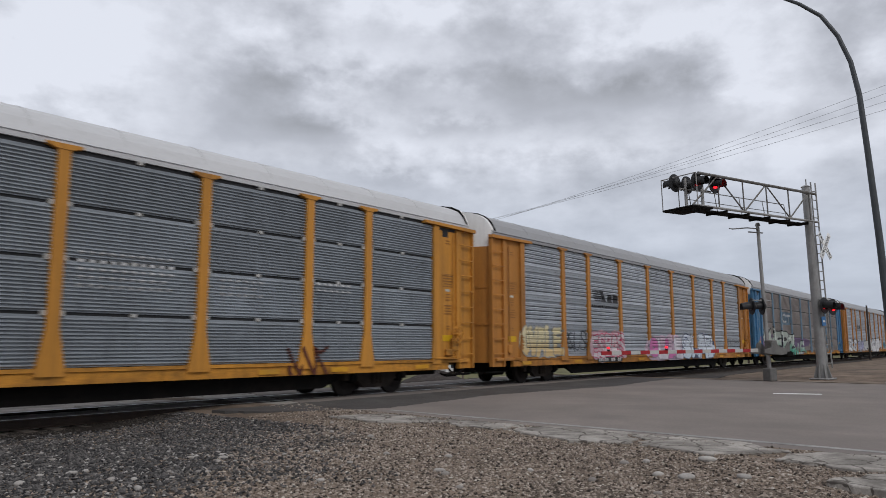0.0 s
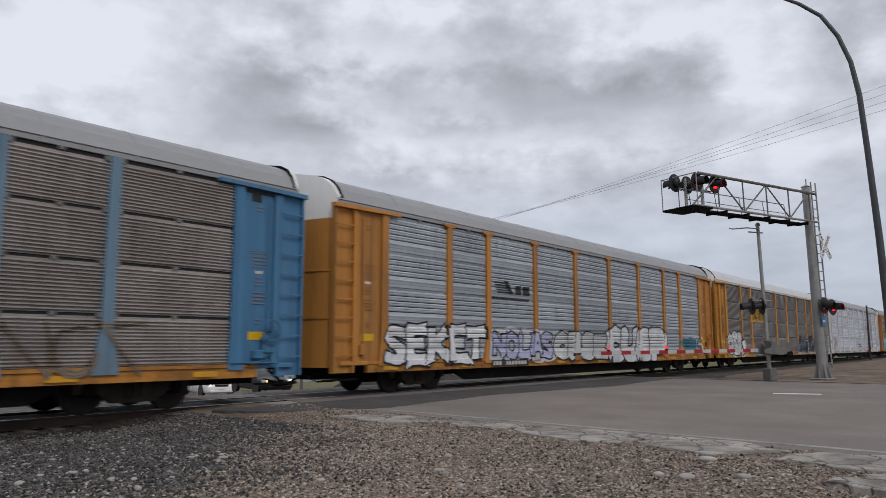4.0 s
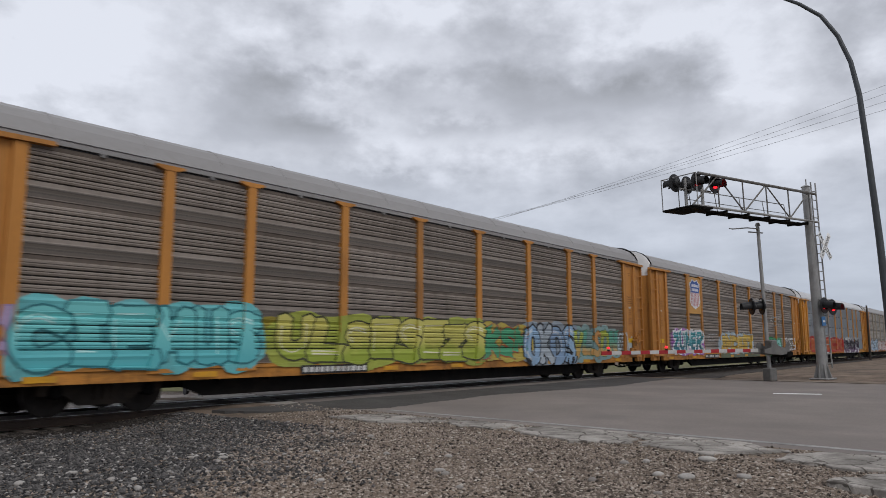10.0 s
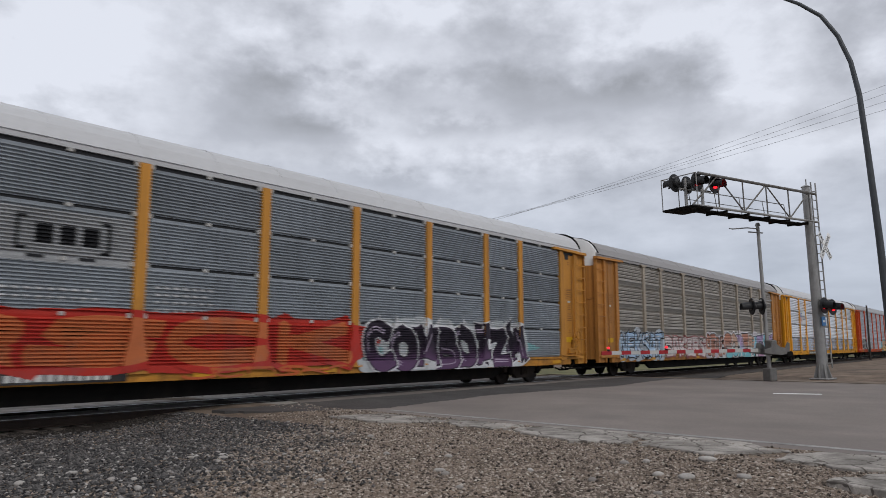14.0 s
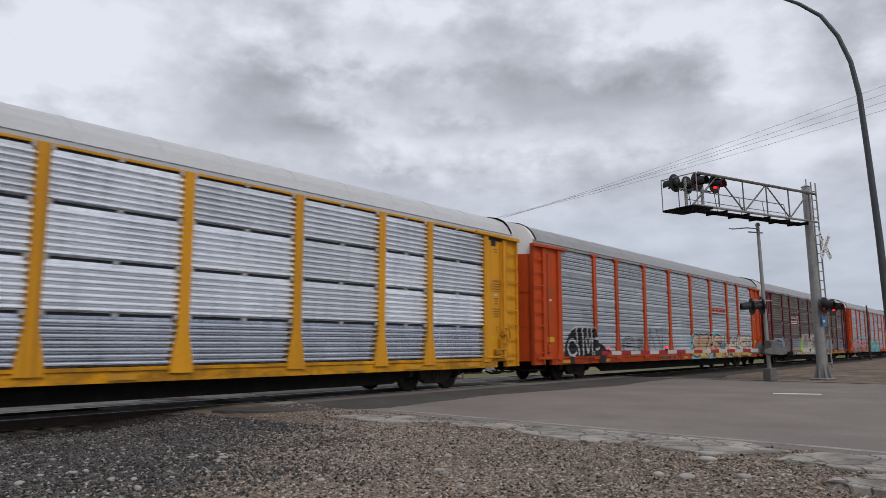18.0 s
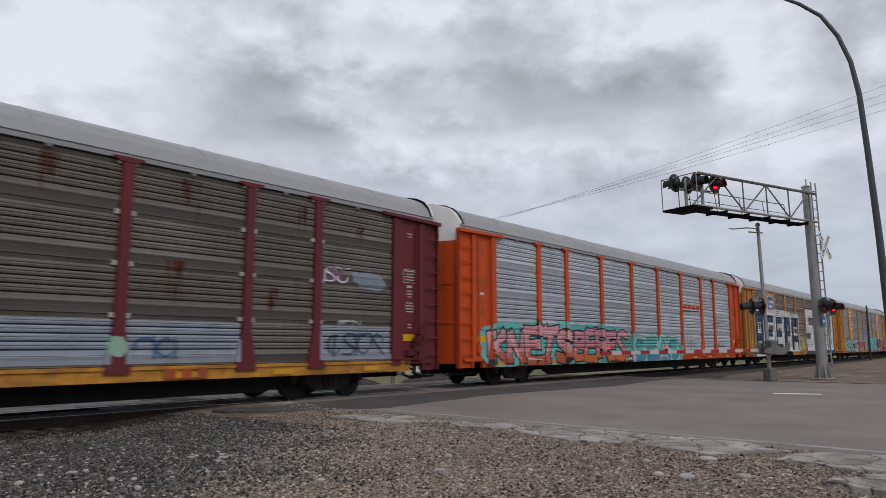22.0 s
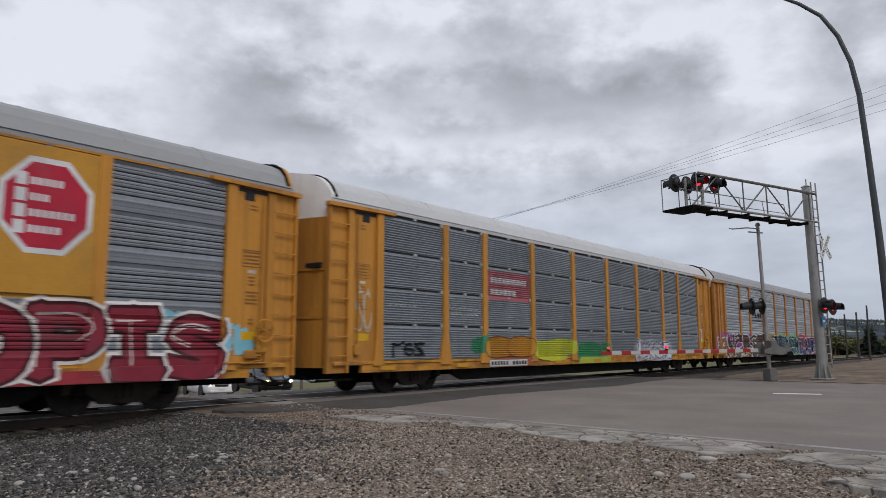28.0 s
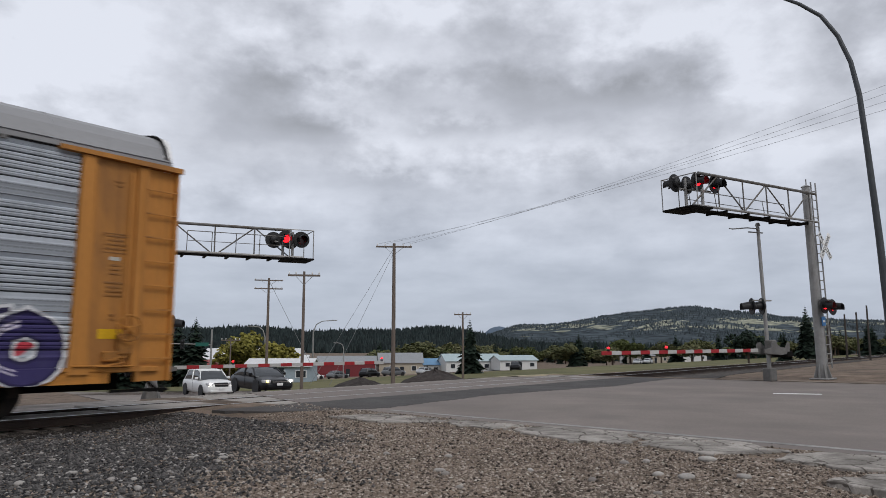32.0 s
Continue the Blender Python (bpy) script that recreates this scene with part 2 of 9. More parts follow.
# ---- ground ----
def smooth(a, b, x):
    t = min(1.0, max(0.0, (x - a) / (b - a)))
    return t * t * (3 - 2 * t)


def ground_z(x, y):
    """Level of the land: a low railway bank, a shallow hollow beside the near rail, land that falls away behind the track to a valley."""
    z = 0.0
    if y > 2.0:
        z = float(np.interp(y, (2.0, 5.0, 12.0, 22.0, 60.0, 82.0, 118.0, 150.0, 400.0, 1200.0), (0.0, -0.2, -0.9, -1.75, -3.3, -4.6, -6.5, -7.4, -9.0, -11.0)))
    road_side = smooth(6.0, 10.2, x) * (1 - smooth(29.0, 32.0, x))
    near = -0.26 + 0.05 * smooth(-2.2, -1.5, y) + 0.18 * smooth(-2.6, -9.0, y)
    if y <= 2.0:
        z = near * (1 - road_side)
    elif y < 12:
        z += -0.3 * (1 - road_side) * (1 - smooth(4, 12, y))
    if x > 29.5 and y < 0:
        z += 0.22 * smooth(29.5, 34.0, x) * smooth(-1.6, -4.0, y)
    return z


def make_ground():
    xs = sorted({-4000, -1500, -600, -200, -80, -40, -25, *[i * 0.5 - 15 for i in range(130)], 55, 65, 80, 110, 160, 240, 400, 700, 1200, 2200, 4200})
    ys = sorted({-3000, -1000, -300, -100, -50, -30, *[i * 0.5 - 22 for i in range(90)], 25, 30, 40, 50, 62, 80, 110, 150, 200, 262, 350, 500, 800, 1200, 2000, 4200})
    S = Shape()
    S.v = [(x, y, ground_z(x, y) - (0.06 if 10.6 < x < 28.4 and y > -40 else 0.0)) for y in ys for x in xs]
    n = len(xs)
    S.f = [(j * n + i, j * n + i + 1, (j + 1) * n + i + 1, (j + 1) * n + i) for j in range(len(ys) - 1) for i in range(n - 1)]
    return tagged(put("ground", S, GROUND), "grey-brown gravel and earth land beside the track", "ground", kind="structure")


GROUND = surface("gravel_earth", (0.170, 0.130, 0.100), 0.95, 0, var=0.5, scale=1.2, fine=55, bump=1.0, dirt=(0.065, 0.054, 0.045), dirt_amount=0.8, spec=0.1)
ASPHALT = surface("worn_asphalt", (0.194, 0.167, 0.149), 0.85, 0, var=0.2, scale=0.9, fine=38, bump=0.4, dirt=(0.150, 0.130, 0.120), dirt_amount=0.7, stretch=(0.55, 0.5, 1), spec=0.2)
CONCRETE = surface("crossing_concrete", (0.34, 0.315, 0.285), 0.85, 0, var=0.25, scale=1.2, fine=30, dirt=(0.15, 0.135, 0.12), dirt_at=0.50, dirt_amount=0.75, stretch=(0.35, 2.5, 1), spec=0.2)
make_ground()

# road: runs across the track


def road_left(y):
    return 10.7 + 0.06 * (y + 8) if y < -3 else 11.0 + 0.36 * (y + 3)


def road_right(y):
    return 28.6 if y < -1 else 24.2 + 0.36 * (y + 3) + 4.4 * (1 - smooth(-1, 2.5, y))


def make_road():
    S = Shape()
    ys = [-60, -40, -28, -20, -17, -14, -12, -10, -8, -6, -4.5, -3, -2.0, 2.0, 4, 7, 10, 14, 20, 28, 40, 60]
    top, bot = [], []
    for y in ys:
        l, r = road_left(y) - 0.32, road_right(y)
        z = ground_z(19, y) + 0.0
        for k in range(7):
            x = l + (r - l) * k / 6
            top.append((x, y, z))
            bot.append((x, y, z - 0.12))
    n = 7
    S.v = top + bot
    o = len(top)
    m = len(ys)
    for j in range(m - 1):
        for i in range(n - 1):
            S.f.append((j * n + i, j * n + i + 1, (j + 1) * n + i + 1, (j + 1) * n + i))
            S.f.append((o + j * n + i, o + (j + 1) * n + i, o + (j + 1) * n + i + 1, o + j * n + i + 1))
        S.f.append((j * n, (j + 1) * n, o + (j + 1) * n, o + j * n))
        S.f.append((j * n + n - 1, o + j * n + n - 1, o + (j + 1) * n + n - 1, (j + 1) * n + n - 1))
    return tagged(put("road", S, ASPHALT), "worn grey asphalt road across the railway", "road", kind="structure")


make_road()


# ---- track ----
def rail_profile(y):
    w, h = 0.036, 0.17
    return [(y - 0.07, -h), (y + 0.07, -h), (y + 0.07, -h + 0.015), (y + 0.012, -h + 0.035), (y + 0.012, -0.04), (y + w, -0.03), (y + w, -0.006), (y + w - 0.008, 0),
            (y - w + 0.008, 0), (y - w, -0.006), (y - w, -0.03), (y - 0.012, -0.04), (y - 0.012, -h + 0.035), (y - 0.07, -h + 0.015)]


track = thing("railway_track", "steel rails on dark ties, set in concrete panels at the road", "track", kind="structure")
for y in (-0.75, 0.75):
    r = put("rail", Shape().extrude_x(rail_profile(y), -60, 400), RAIL_STEEL, track)
    put("rail_head", Shape().box(-60, 400, y - 0.03, y + 0.03, 0.0005, 0.004), RAIL_TOP, r, "polished running surface")
TIE_WOOD = surface("creosoted_tie_wood", (0.05, 0.04, 0.033), 0.9, 0, var=0.35, stretch=(6, 0.6, 6), by_object=0.2, dirt=(0.10, 0.085, 0.07))
TIE_MESH = Shape().slab(-0.115, 0.115, -1.28, 1.28, -0.35, -0.172, 0.012).mesh("tie")
for k in range(130):
    x = -8.0 + 0.52 * k
    if not 7.5 < x < 29.3:
        put("tie", TIE_MESH, TIE_WOOD, track, m=pose(x, random.uniform(-0.04, 0.04), random.uniform(-0.008, 0.0), 0, 0, random.uniform(-1.5, 1.5)))
PANEL_MESH = {}
for y0, y1 in ((-1.72, -0.84), (-0.655, 0.655), (0.84, 1.72)):
    PANEL_MESH[y0] = Shape().slab(-1.19, 1.19, y0, y1, -0.2, -0.004, 0.015).mesh("panel")
    for k in range(1 if y0 < -1 else 0, 9):
        put("panel", PANEL_MESH[y0], CONCRETE, track, m=pose(8.8 + 2.4 * k, 0, random.uniform(-0.006, 0.0)))

NEW_ASPHALT = surface("newer_dark_asphalt", (0.064, 0.059, 0.056), 0.85, 0, var=0.3, scale=1.0, fine=50, bump=0.4, dirt=(0.10, 0.097, 0.093), dirt_amount=0.6, spec=0.2)
PAINT_LINE = surface("worn_road_paint", (0.27, 0.26, 0.245), 0.8, 0, var=0.25, scale=2.5, fine=30, dirt=(0.14, 0.135, 0.13), dirt_at=0.5, dirt_amount=0.85)
OLD_PATCH = surface("old_pale_asphalt", (0.33, 0.305, 0.275), 0.9, 0, var=0.35, scale=2.5, fine=60, bump=0.5, dirt=(0.13, 0.118, 0.105), dirt_at=0.5, dirt_amount=0.85, spec=0.1)


def flat_patch(name, outline, z0, z1, mat, label, category, seed=0, rough=0.06, parent=None):
    """A thin slab with a ragged outline."""
    rng = random.Random(seed)
    pts = []
    n = len(outline)
    for i in range(n):
        a, b = Vector(outline[i]), Vector(outline[(i + 1) % n])
        m = max(2, int((b - a).length / 0.13))
        for k in range(m):
            p = a.lerp(b, k / m)
            pts.append((p.x + rng.uniform(-rough, rough), p.y + rng.uniform(-rough, rough)))
    S = Shape()
    c = Vector((sum(p[0] for p in pts) / len(pts), sum(p[1] for p in pts) / len(pts)))
    ins = [tuple(c + (Vector(p) - c) * 0.985) for p in pts]
    S.rings([[(x, y, z0) for x, y in pts], [(x, y, z1 - 0.01) for x, y in pts], [(x, y, z1) for x, y in ins]])
    ob = put(name, S, mat, parent, label if parent else "")
    return ob if parent else tagged(ob, label, category, kind="structure")


road_edge = thing("pavement_edge", "broken pale strip of old asphalt beside the road", "pavement", kind="structure")
for k, o in enumerate((((9.3, -4.6), (10.3, -5.0), (10.25, -6.4), (9.9, -7.0), (9.2, -6.2)), ((10.3, -6.7), (10.25, -8.3), (9.5, -8.1), (9.6, -7.2)), ((9.55, -8.35), (10.3, -8.6), (10.4, -10.0), (9.3, -10.6), (8.95, -9.8)),
                       ((10.35, -10.1), (10.35, -11.7), (9.75, -12.4), (8.9, -11.7), (9.25, -10.75)), ((9.05, -12.35), (9.9, -12.6), (10.1, -13.5), (8.9, -13.6), (8.85, -13.0)),
                       ((7.9, -13.2), (8.6, -13.5), (8.5, -14.4), (7.5, -14.2)), ((9.0, -13.8), (10.1, -13.7), (10.2, -15.5), (9.0, -15.6)))):
    flat_patch("asphalt_piece", o, -0.12, 0.012 + 0.004 * (k % 3), OLD_PATCH, "pale cracked piece of old asphalt", "", k, 0.085, road_edge)
def cracked(mat, scale, wide):
    """Adds a net of dark cracks to a material."""
    nt = mat.node_tree
    N, L = nt.nodes.new, nt.links.new
    b = nt.nodes["Principled BSDF"]
    col = b.inputs["Base Color"].links[0].from_socket
    tc, ns, ad, vr, mr, mx = N("ShaderNodeTexCoord"), N("ShaderNodeTexNoise"), N("ShaderNodeMixRGB"), N("ShaderNodeTexVoronoi"), N("ShaderNodeMapRange"), N("ShaderNodeMix")
    ns.inputs["Scale"].default_value, ns.inputs["Detail"].default_value = 5.0, 5.0
    L(tc.outputs["Object"], ns.inputs["Vector"])
    ad.blend_type = "ADD"
    ad.inputs[0].default_value = 0.22
    L(tc.outputs["Object"], ad.inputs[1])
    L(ns.outputs["Color"], ad.inputs[2])
    vr.feature = "DISTANCE_TO_EDGE"
    vr.inputs["Scale"].default_value = scale
    L(ad.outputs[0], vr.inputs["Vector"])
    mr.inputs["From Min"].default_value, mr.inputs["From Max"].default_value = wide * 0.4, wide
    mr.inputs["To Min"].default_value, mr.inputs["To Max"].default_value = 0.8, 0.0
    L(vr.outputs["Distance"], mr.inputs["Value"])
    mx.data_type = "RGBA"
    mx.inputs["B"].default_value = (0.06, 0.05, 0.042, 1)
    L(mr.outputs[0], mx.inputs["Factor"])
    L(col, mx.inputs["A"])
    L(mx.outputs["Result"], b.inputs["Base Color"])


cracked(OLD_PATCH, 1.9, 0.035)
FILL_GRAVEL = surface("pale_track_gravel", (0.30, 0.275, 0.25), 0.95, 0, var=0.4, scale=2.2, fine=60, bump=0.9, dirt=(0.15, 0.135, 0.12), dirt_at=0.54, dirt_amount=0.7, spec=0.1)
flat_patch("gravel_fill", ((-14.0, -0.655), (7.58, -0.655), (7.58, 0.655), (-14.0, 0.655)), -0.25, -0.045, FILL_GRAVEL, "pale gravel packed between the rails", "gravel", 8, 0.012)
flat_patch("gravel_fill", ((-14.0, 0.85), (7.58, 0.85), (9.4, 1.8), (9.8, 3.1), (-14.0, 3.3)), -0.35, -0.05, FILL_GRAVEL, "pale gravel beyond the far rail", "gravel", 9, 0.06)
edge_line = Shape()
edge_line.rings([[(road_left(y) + 0.02, y, 0.0), (road_left(y) + 0.18, y, 0.0), (road_left(y) + 0.18, y, 0.005), (road_left(y) + 0.02, y, 0.005)] for y in (-30, -20, -14, -11, -9, -7, -5.5, -4.6)])
tagged(put("road_line", edge_line, PAINT_LINE), "worn pale edge line on the road", "road marking", kind="structure")
flat_patch("stop_line", ((21.15, -9.3), (21.4, -9.25), (21.85, -10.35), (21.6, -10.4)), -0.02, 0.006, WHITE_PAINT, "short white painted stop line", "road marking", 3, 0.015)
flat_patch("asphalt_patch", ((8.75, -1.78), (28.8, -1.78), (28.6, -3.7), (22.0, -4.3), (16.0, -3.6), (11.3, -4.2), (10.1, -3.7), (9.6, -3.2), (9.2, -2.7), (8.9, -2.2)), -0.3, 0.006, NEW_ASPHALT, "newer dark asphalt beside the rails", "pavement", 5, 0.05)
flat_patch("asphalt_patch", ((9.6, 1.78), (27.0, 1.78), (26.2, 2.7), (10.4, 2.5)), -0.3, -0.02, OLD_PATCH, "pale worn asphalt strip beyond the rails", "pavement", 6, 0.04)

# ---- loose stones ----
def stone_field(name, n, where, r0, r1, mat, label, seed, few=2.8):
    rng = np.random.default_rng(seed)
    out_v, out_f, count = [], [], 0
    base = np.array([(1, 0, 0), (0.2, 0.95, 0), (-0.9, 0.3, 0), (-0.3, -0.9, 0), (0.6, -0.7, 0.1), (0.15, 0.1, 0.8), (-0.1, 0.0, -0.7)])
    tri = [(0, 1, 5), (1, 2, 5), (2, 3, 5), (3, 4, 5), (4, 0, 5), (1, 0, 6), (2, 1, 6), (3, 2, 6), (4, 3, 6), (0, 4, 6)]
    while count < n:
        az, d = radians(rng.uniform(15, 88)), math.sqrt(rng.uniform(5.8 ** 2, 18.0 ** 2))
        x, y = d * math.sin(az), EYE[1] + d * math.cos(az)
        if not where(x, y):
            continue
        r = r0 + (r1 - r0) * rng.random() ** few
        a = rng.uniform(0, 6.283)
        c, s = math.cos(a), math.sin(a)
        p = base * (r * rng.uniform(0.7, 1.3, (7, 1))) * np.array((1.0, rng.uniform(0.6, 1.0), rng.uniform(0.5, 0.9)))
        z = ground_z(x, y) + r * rng.uniform(0.0, 0.45)
        o = len(out_v)
        out_v += [(x + c * q[0] - s * q[1], y + s * q[0] + c * q[1], z + q[2]) for q in p]
        out_f += [tuple(i + o for i in t) for t in tri]
        count += 1
    me = bpy.data.meshes.new(name)
    me.from_pydata(out_v, [], out_f)
    return tagged(put(name, me, mat), label, "gravel", kind="stuff")


def stone_material(name, stops):
    m, nt, N, L, b = nodes_of(name)
    g = N("ShaderNodeNewGeometry")
    ramp = N("ShaderNodeValToRGB")
    ramp.color_ramp.interpolation = "LINEAR"
    els = ramp.color_ramp.elements
    els[0].position, els[0].color = stops[0][0], (*stops[0][1], 1)
    els[1].position, els[1].color = stops[-1][0], (*stops[-1][1], 1)
    for p, c in stops[1:-1]:
        els.new(p).color = (*c, 1)
    L(g.outputs["Random Per Island"], ramp.inputs[0])
    tc = N("ShaderNodeTexCoord")
    n1 = N("ShaderNodeTexNoise")
    n1.inputs["Scale"].default_value, n1.inputs["Detail"].default_value = 60.0, 4.0
    L(tc.outputs["Object"], n1.inputs["Vector"])
    r = N("ShaderNodeMapRange")
    r.inputs["To Min"].default_value, r.inputs["To Max"].default_value = 0.6, 1.4
    L(n1.outputs[0], r.inputs["Value"])
    s = N("ShaderNodeVectorMath")
    s.operation = "SCALE"
    L(ramp.outputs[0], s.inputs[0])
    L(r.outputs[0], s.inputs["Scale"])
    L(s.outputs[0], b.inputs["Base Color"])
    b.inputs["Roughness"].default_value, b.inputs["Specular IOR Level"].default_value = 0.9, 0.2
    return m


GREY_STONE = stone_material("grey_ballast_stone", ((0.0, (0.016, 0.016, 0.017)), (0.5, (0.062, 0.059, 0.058)), (0.92, (0.135, 0.125, 0.118)), (1.0, (0.34, 0.32, 0.30))))
BROWN_STONE = stone_material("brown_gravel_stone", ((0.0, (0.022, 0.018, 0.015)), (0.5, (0.225, 0.180, 0.147)), (0.93, (0.36, 0.305, 0.255)), (1.0, (0.48, 0.44, 0.39))))


def on_patch(x, y):
    return 9.15 < x < 10.3 and y < -4.8


def grey_part(x, y):
    """Grey ballast lies near the rails, mixing out towards the brown shoulder."""
    return y > -9.5 + 0.80 * (x - 3) + 1.6 * noise.noise(Vector((x * 0.8, y * 0.8, 0))) + random.uniform(-1.7, 1.7)


def dark_part(x, y):
    """Dark bed along the near rail, left of the crossing."""
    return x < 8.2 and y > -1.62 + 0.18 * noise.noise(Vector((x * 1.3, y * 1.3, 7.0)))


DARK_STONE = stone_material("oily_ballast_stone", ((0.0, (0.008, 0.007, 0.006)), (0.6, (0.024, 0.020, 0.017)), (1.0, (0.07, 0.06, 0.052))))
stone_field("track_bed_stones", 9000, lambda x, y: y < -0.95 and dark_part(x, y), 0.010, 0.035, DARK_STONE, "dark ballast stones beside the rail", 3, 2.0)
stone_field("ballast_stones", 38000, lambda x, y: y < -0.95 and x < 8.6 and grey_part(x, y) and not dark_part(x, y), 0.010, 0.037, GREY_STONE, "loose grey crushed ballast stones", 1, 2.0)
stone_field("gravel_stones", 82000, lambda x, y: y < -1.8 and x < road_left(y) - 0.35 and not grey_part(x, y) and not (on_patch(x, y) and random.random() < 0.62), 0.005, 0.027, BROWN_STONE,
            "loose brown-grey gravel stones", 2, 2.6)


def cobble(x, y, r, seed, pale):
    rng = random.Random(seed)
    S = Shape()
    rings = []
    sx, sy, sz = rng.uniform(0.9, 1.5), rng.uniform(0.6, 0.95), rng.uniform(0.4, 0.6)
    for k in range(6):
        t = math.pi * (k + 0.5) / 6
        rings.append([(r * sx * math.sin(t) * math.cos(a) * rng.uniform(0.92, 1.08), r * sy * math.sin(t) * math.sin(a) * rng.uniform(0.92, 1.08), -r * sz * math.cos(t)) for a in (6.283 * i / 10 for i in range(10))])
    S.rings(rings)
    ob = put("stone", S.mesh("stone", True), PALE_STONE if pale else GREY_COBBLE, m=pose(x, y, ground_z(x, y) + r * 0.22, 0, 0, rng.uniform(0, 180)))
    return tagged(ob, "pale rounded stone lying on the gravel" if pale else "grey rounded stone lying on the gravel", "stone", group="larger stones on the gravel")


PALE_STONE = surface("pale_stone", (0.33, 0.31, 0.285), 0.85, 0, var=0.2, scale=8, fine=60, by_object=0.12)
GREY_COBBLE = surface("grey_stone", (0.24, 0.22, 0.20), 0.85, 0, var=0.25, scale=8, fine=60, by_object=0.2)
for k, (x, y, r) in enumerate(((4.01, -6.13, 0.05), (3.33, -6.45, 0.06), (3.98, -7.1, 0.055), (4.12, -7.3, 0.05), (3.84, -7.89, 0.06), (5.41, -6.89, 0.055), (5.7, -6.6, 0.05), (6.65, -7.3, 0.045), (8.02, -6.96, 0.06),
                               (8.63, -11.78, 0.09), (7.56, -11.93, 0.075), (7.96, -11.06, 0.05), (8.19, -11.23, 0.05), (7.53, -11.64, 0.06), (5.65, -7.53, 0.045), (6.4, -9.6, 0.05), (7.0, -10.4, 0.045), (6.9, -11.2, 0.05),
                               (5.2, -9.0, 0.045), (7.9, -12.4, 0.06), (6.2, -8.4, 0.04), (7.2, -9.1, 0.05))):
    cobble(x, y, r, k, k % 3 != 2)
for k in range(34):
    x, y = random.uniform(3.2, 9.0), random.uniform(-13.5, -3.5)
    if x < 2.6 + (y + 14) * 0.9 + 2.5:
        cobble(x, y, random.uniform(0.028, 0.05), 100 + k, random.random() < 0.35)


# ---- autorack wagons ----
PITCH = 28.65
HALF = 13.85
POSTS = (-9.2, -7.2, -4.35, -1.43, 1.43, 4.35, 7.2, 9.2)
EDGE = 11.9
Z_SILL0, Z_SILL1, Z_EAVE = 0.61, 0.88, 4.90
SIDE = -1.50


def sheet_profile(style, z0, z1):
    """(y, z) of one corrugated sheet from the bottom up. 'louver': wide ribs with deep narrow grooves and a flat band; 'ribbed': even narrow ribs."""
    pr, h = [(0.0, z0)], z1 - z0
    if style == "louver":
        # a broad bulged foot, four deep slits between ribs, and a band that leans back under the next sheet
        pr = [(0.004, z0), (0.0, z0 + 0.02), (-0.006, z0 + 0.13 * h), (-0.02, z0 + 0.19 * h), (-0.004, z0 + 0.24 * h)]
        p = 0.15 * h
        z = z0 + 0.31 * h
        pr.append((0.0, z))
        for k in range(4):
            pr += [(0.060, z + 0.004), (0.060, z + 0.024), (0.0, z + 0.029), (-0.013, z + p * 0.42), (-0.012, z + p * 0.54), (0.003, z + p * 0.60), (-0.014, z + p * 0.66), (-0.015, z + p * 0.86)]
            z += p
            pr.append((0.0, z))
        pr[-1] = (-0.012, z - 0.01)
        pr += [(0.045, z + 0.014), (0.006, z1 - 0.004), (0.0, z1)]
    else:
        n, deep = (7, 0.054) if style == "coarse" else (13, 0.036)
        p = (h - 0.05) / n
        z = z0 + 0.025
        for k in range(n):
            if style == "coarse":
                pr += [(0.045, z), (-deep, z + p * 0.13), (-deep, z + p * 0.34), (-0.6 * deep, z + p * 0.56), (0.045, z + p * 0.80)]
            else:
                pr += [(0.010, z), (-deep, z + p * 0.22), (-deep, z + p * 0.52), (0.010, z + p * 0.70)]
            z += p
        pr.append((0.0, z1))
    return pr


SHEETS = 4
SHEET_H = (Z_EAVE - 0.07 - Z_SILL1 - 0.03) / SHEETS
JOINT = {"louver": 0.012, "ribbed": 0.058, "coarse": 0.06}


def sheet_mesh(style, width):
    S = Shape()
    pr = sheet_profile(style, 0.0, SHEET_H - JOINT[style])
    loop = pr + [(0.085, pr[-1][1]), (0.085, pr[0][1])]
    S.extrude_x(loop, -width / 2, width / 2)
    return S.mesh("sheet")


_bays = []
_edges = (-EDGE, *POSTS, EDGE)
for a, b in zip(_edges[:-1], _edges[1:]):
    _bays.append(((a + b) / 2, round(b - a, 2)))
SHEET_MESH = {(s, w): sheet_mesh(s, w - 0.08) for s in ("louver", "ribbed", "coarse") for w in {b[1] for b in _bays}}


def post_shape(y_out):
    """Upright with a flared foot and a cap bracket."""
    S = Shape()
    z0, z1 = Z_SILL1 - 0.12, Z_EAVE - 0.06
    prof = [(-0.26, z0), (0.26, z0), (0.25, z0 + 0.12), (0.115, z0 + 0.85), (0.11, z1), (-0.11, z1), (-0.115, z0 + 0.85), (-0.25, z0 + 0.12)]
    S.extrude_y(prof, y_out, SIDE + 0.05)
    return S


def cap_shape(y_out):
    S = Shape()
    z1 = Z_EAVE - 0.058
    S.extrude_y([(-0.14, z1 - 0.05), (0.14, z1 - 0.05), (0.32, z1 + 0.01), (0.32, z1 + 0.05), (-0.32, z1 + 0.05), (-0.32, z1 + 0.01)], y_out - 0.012, SIDE + 0.06)
    return S


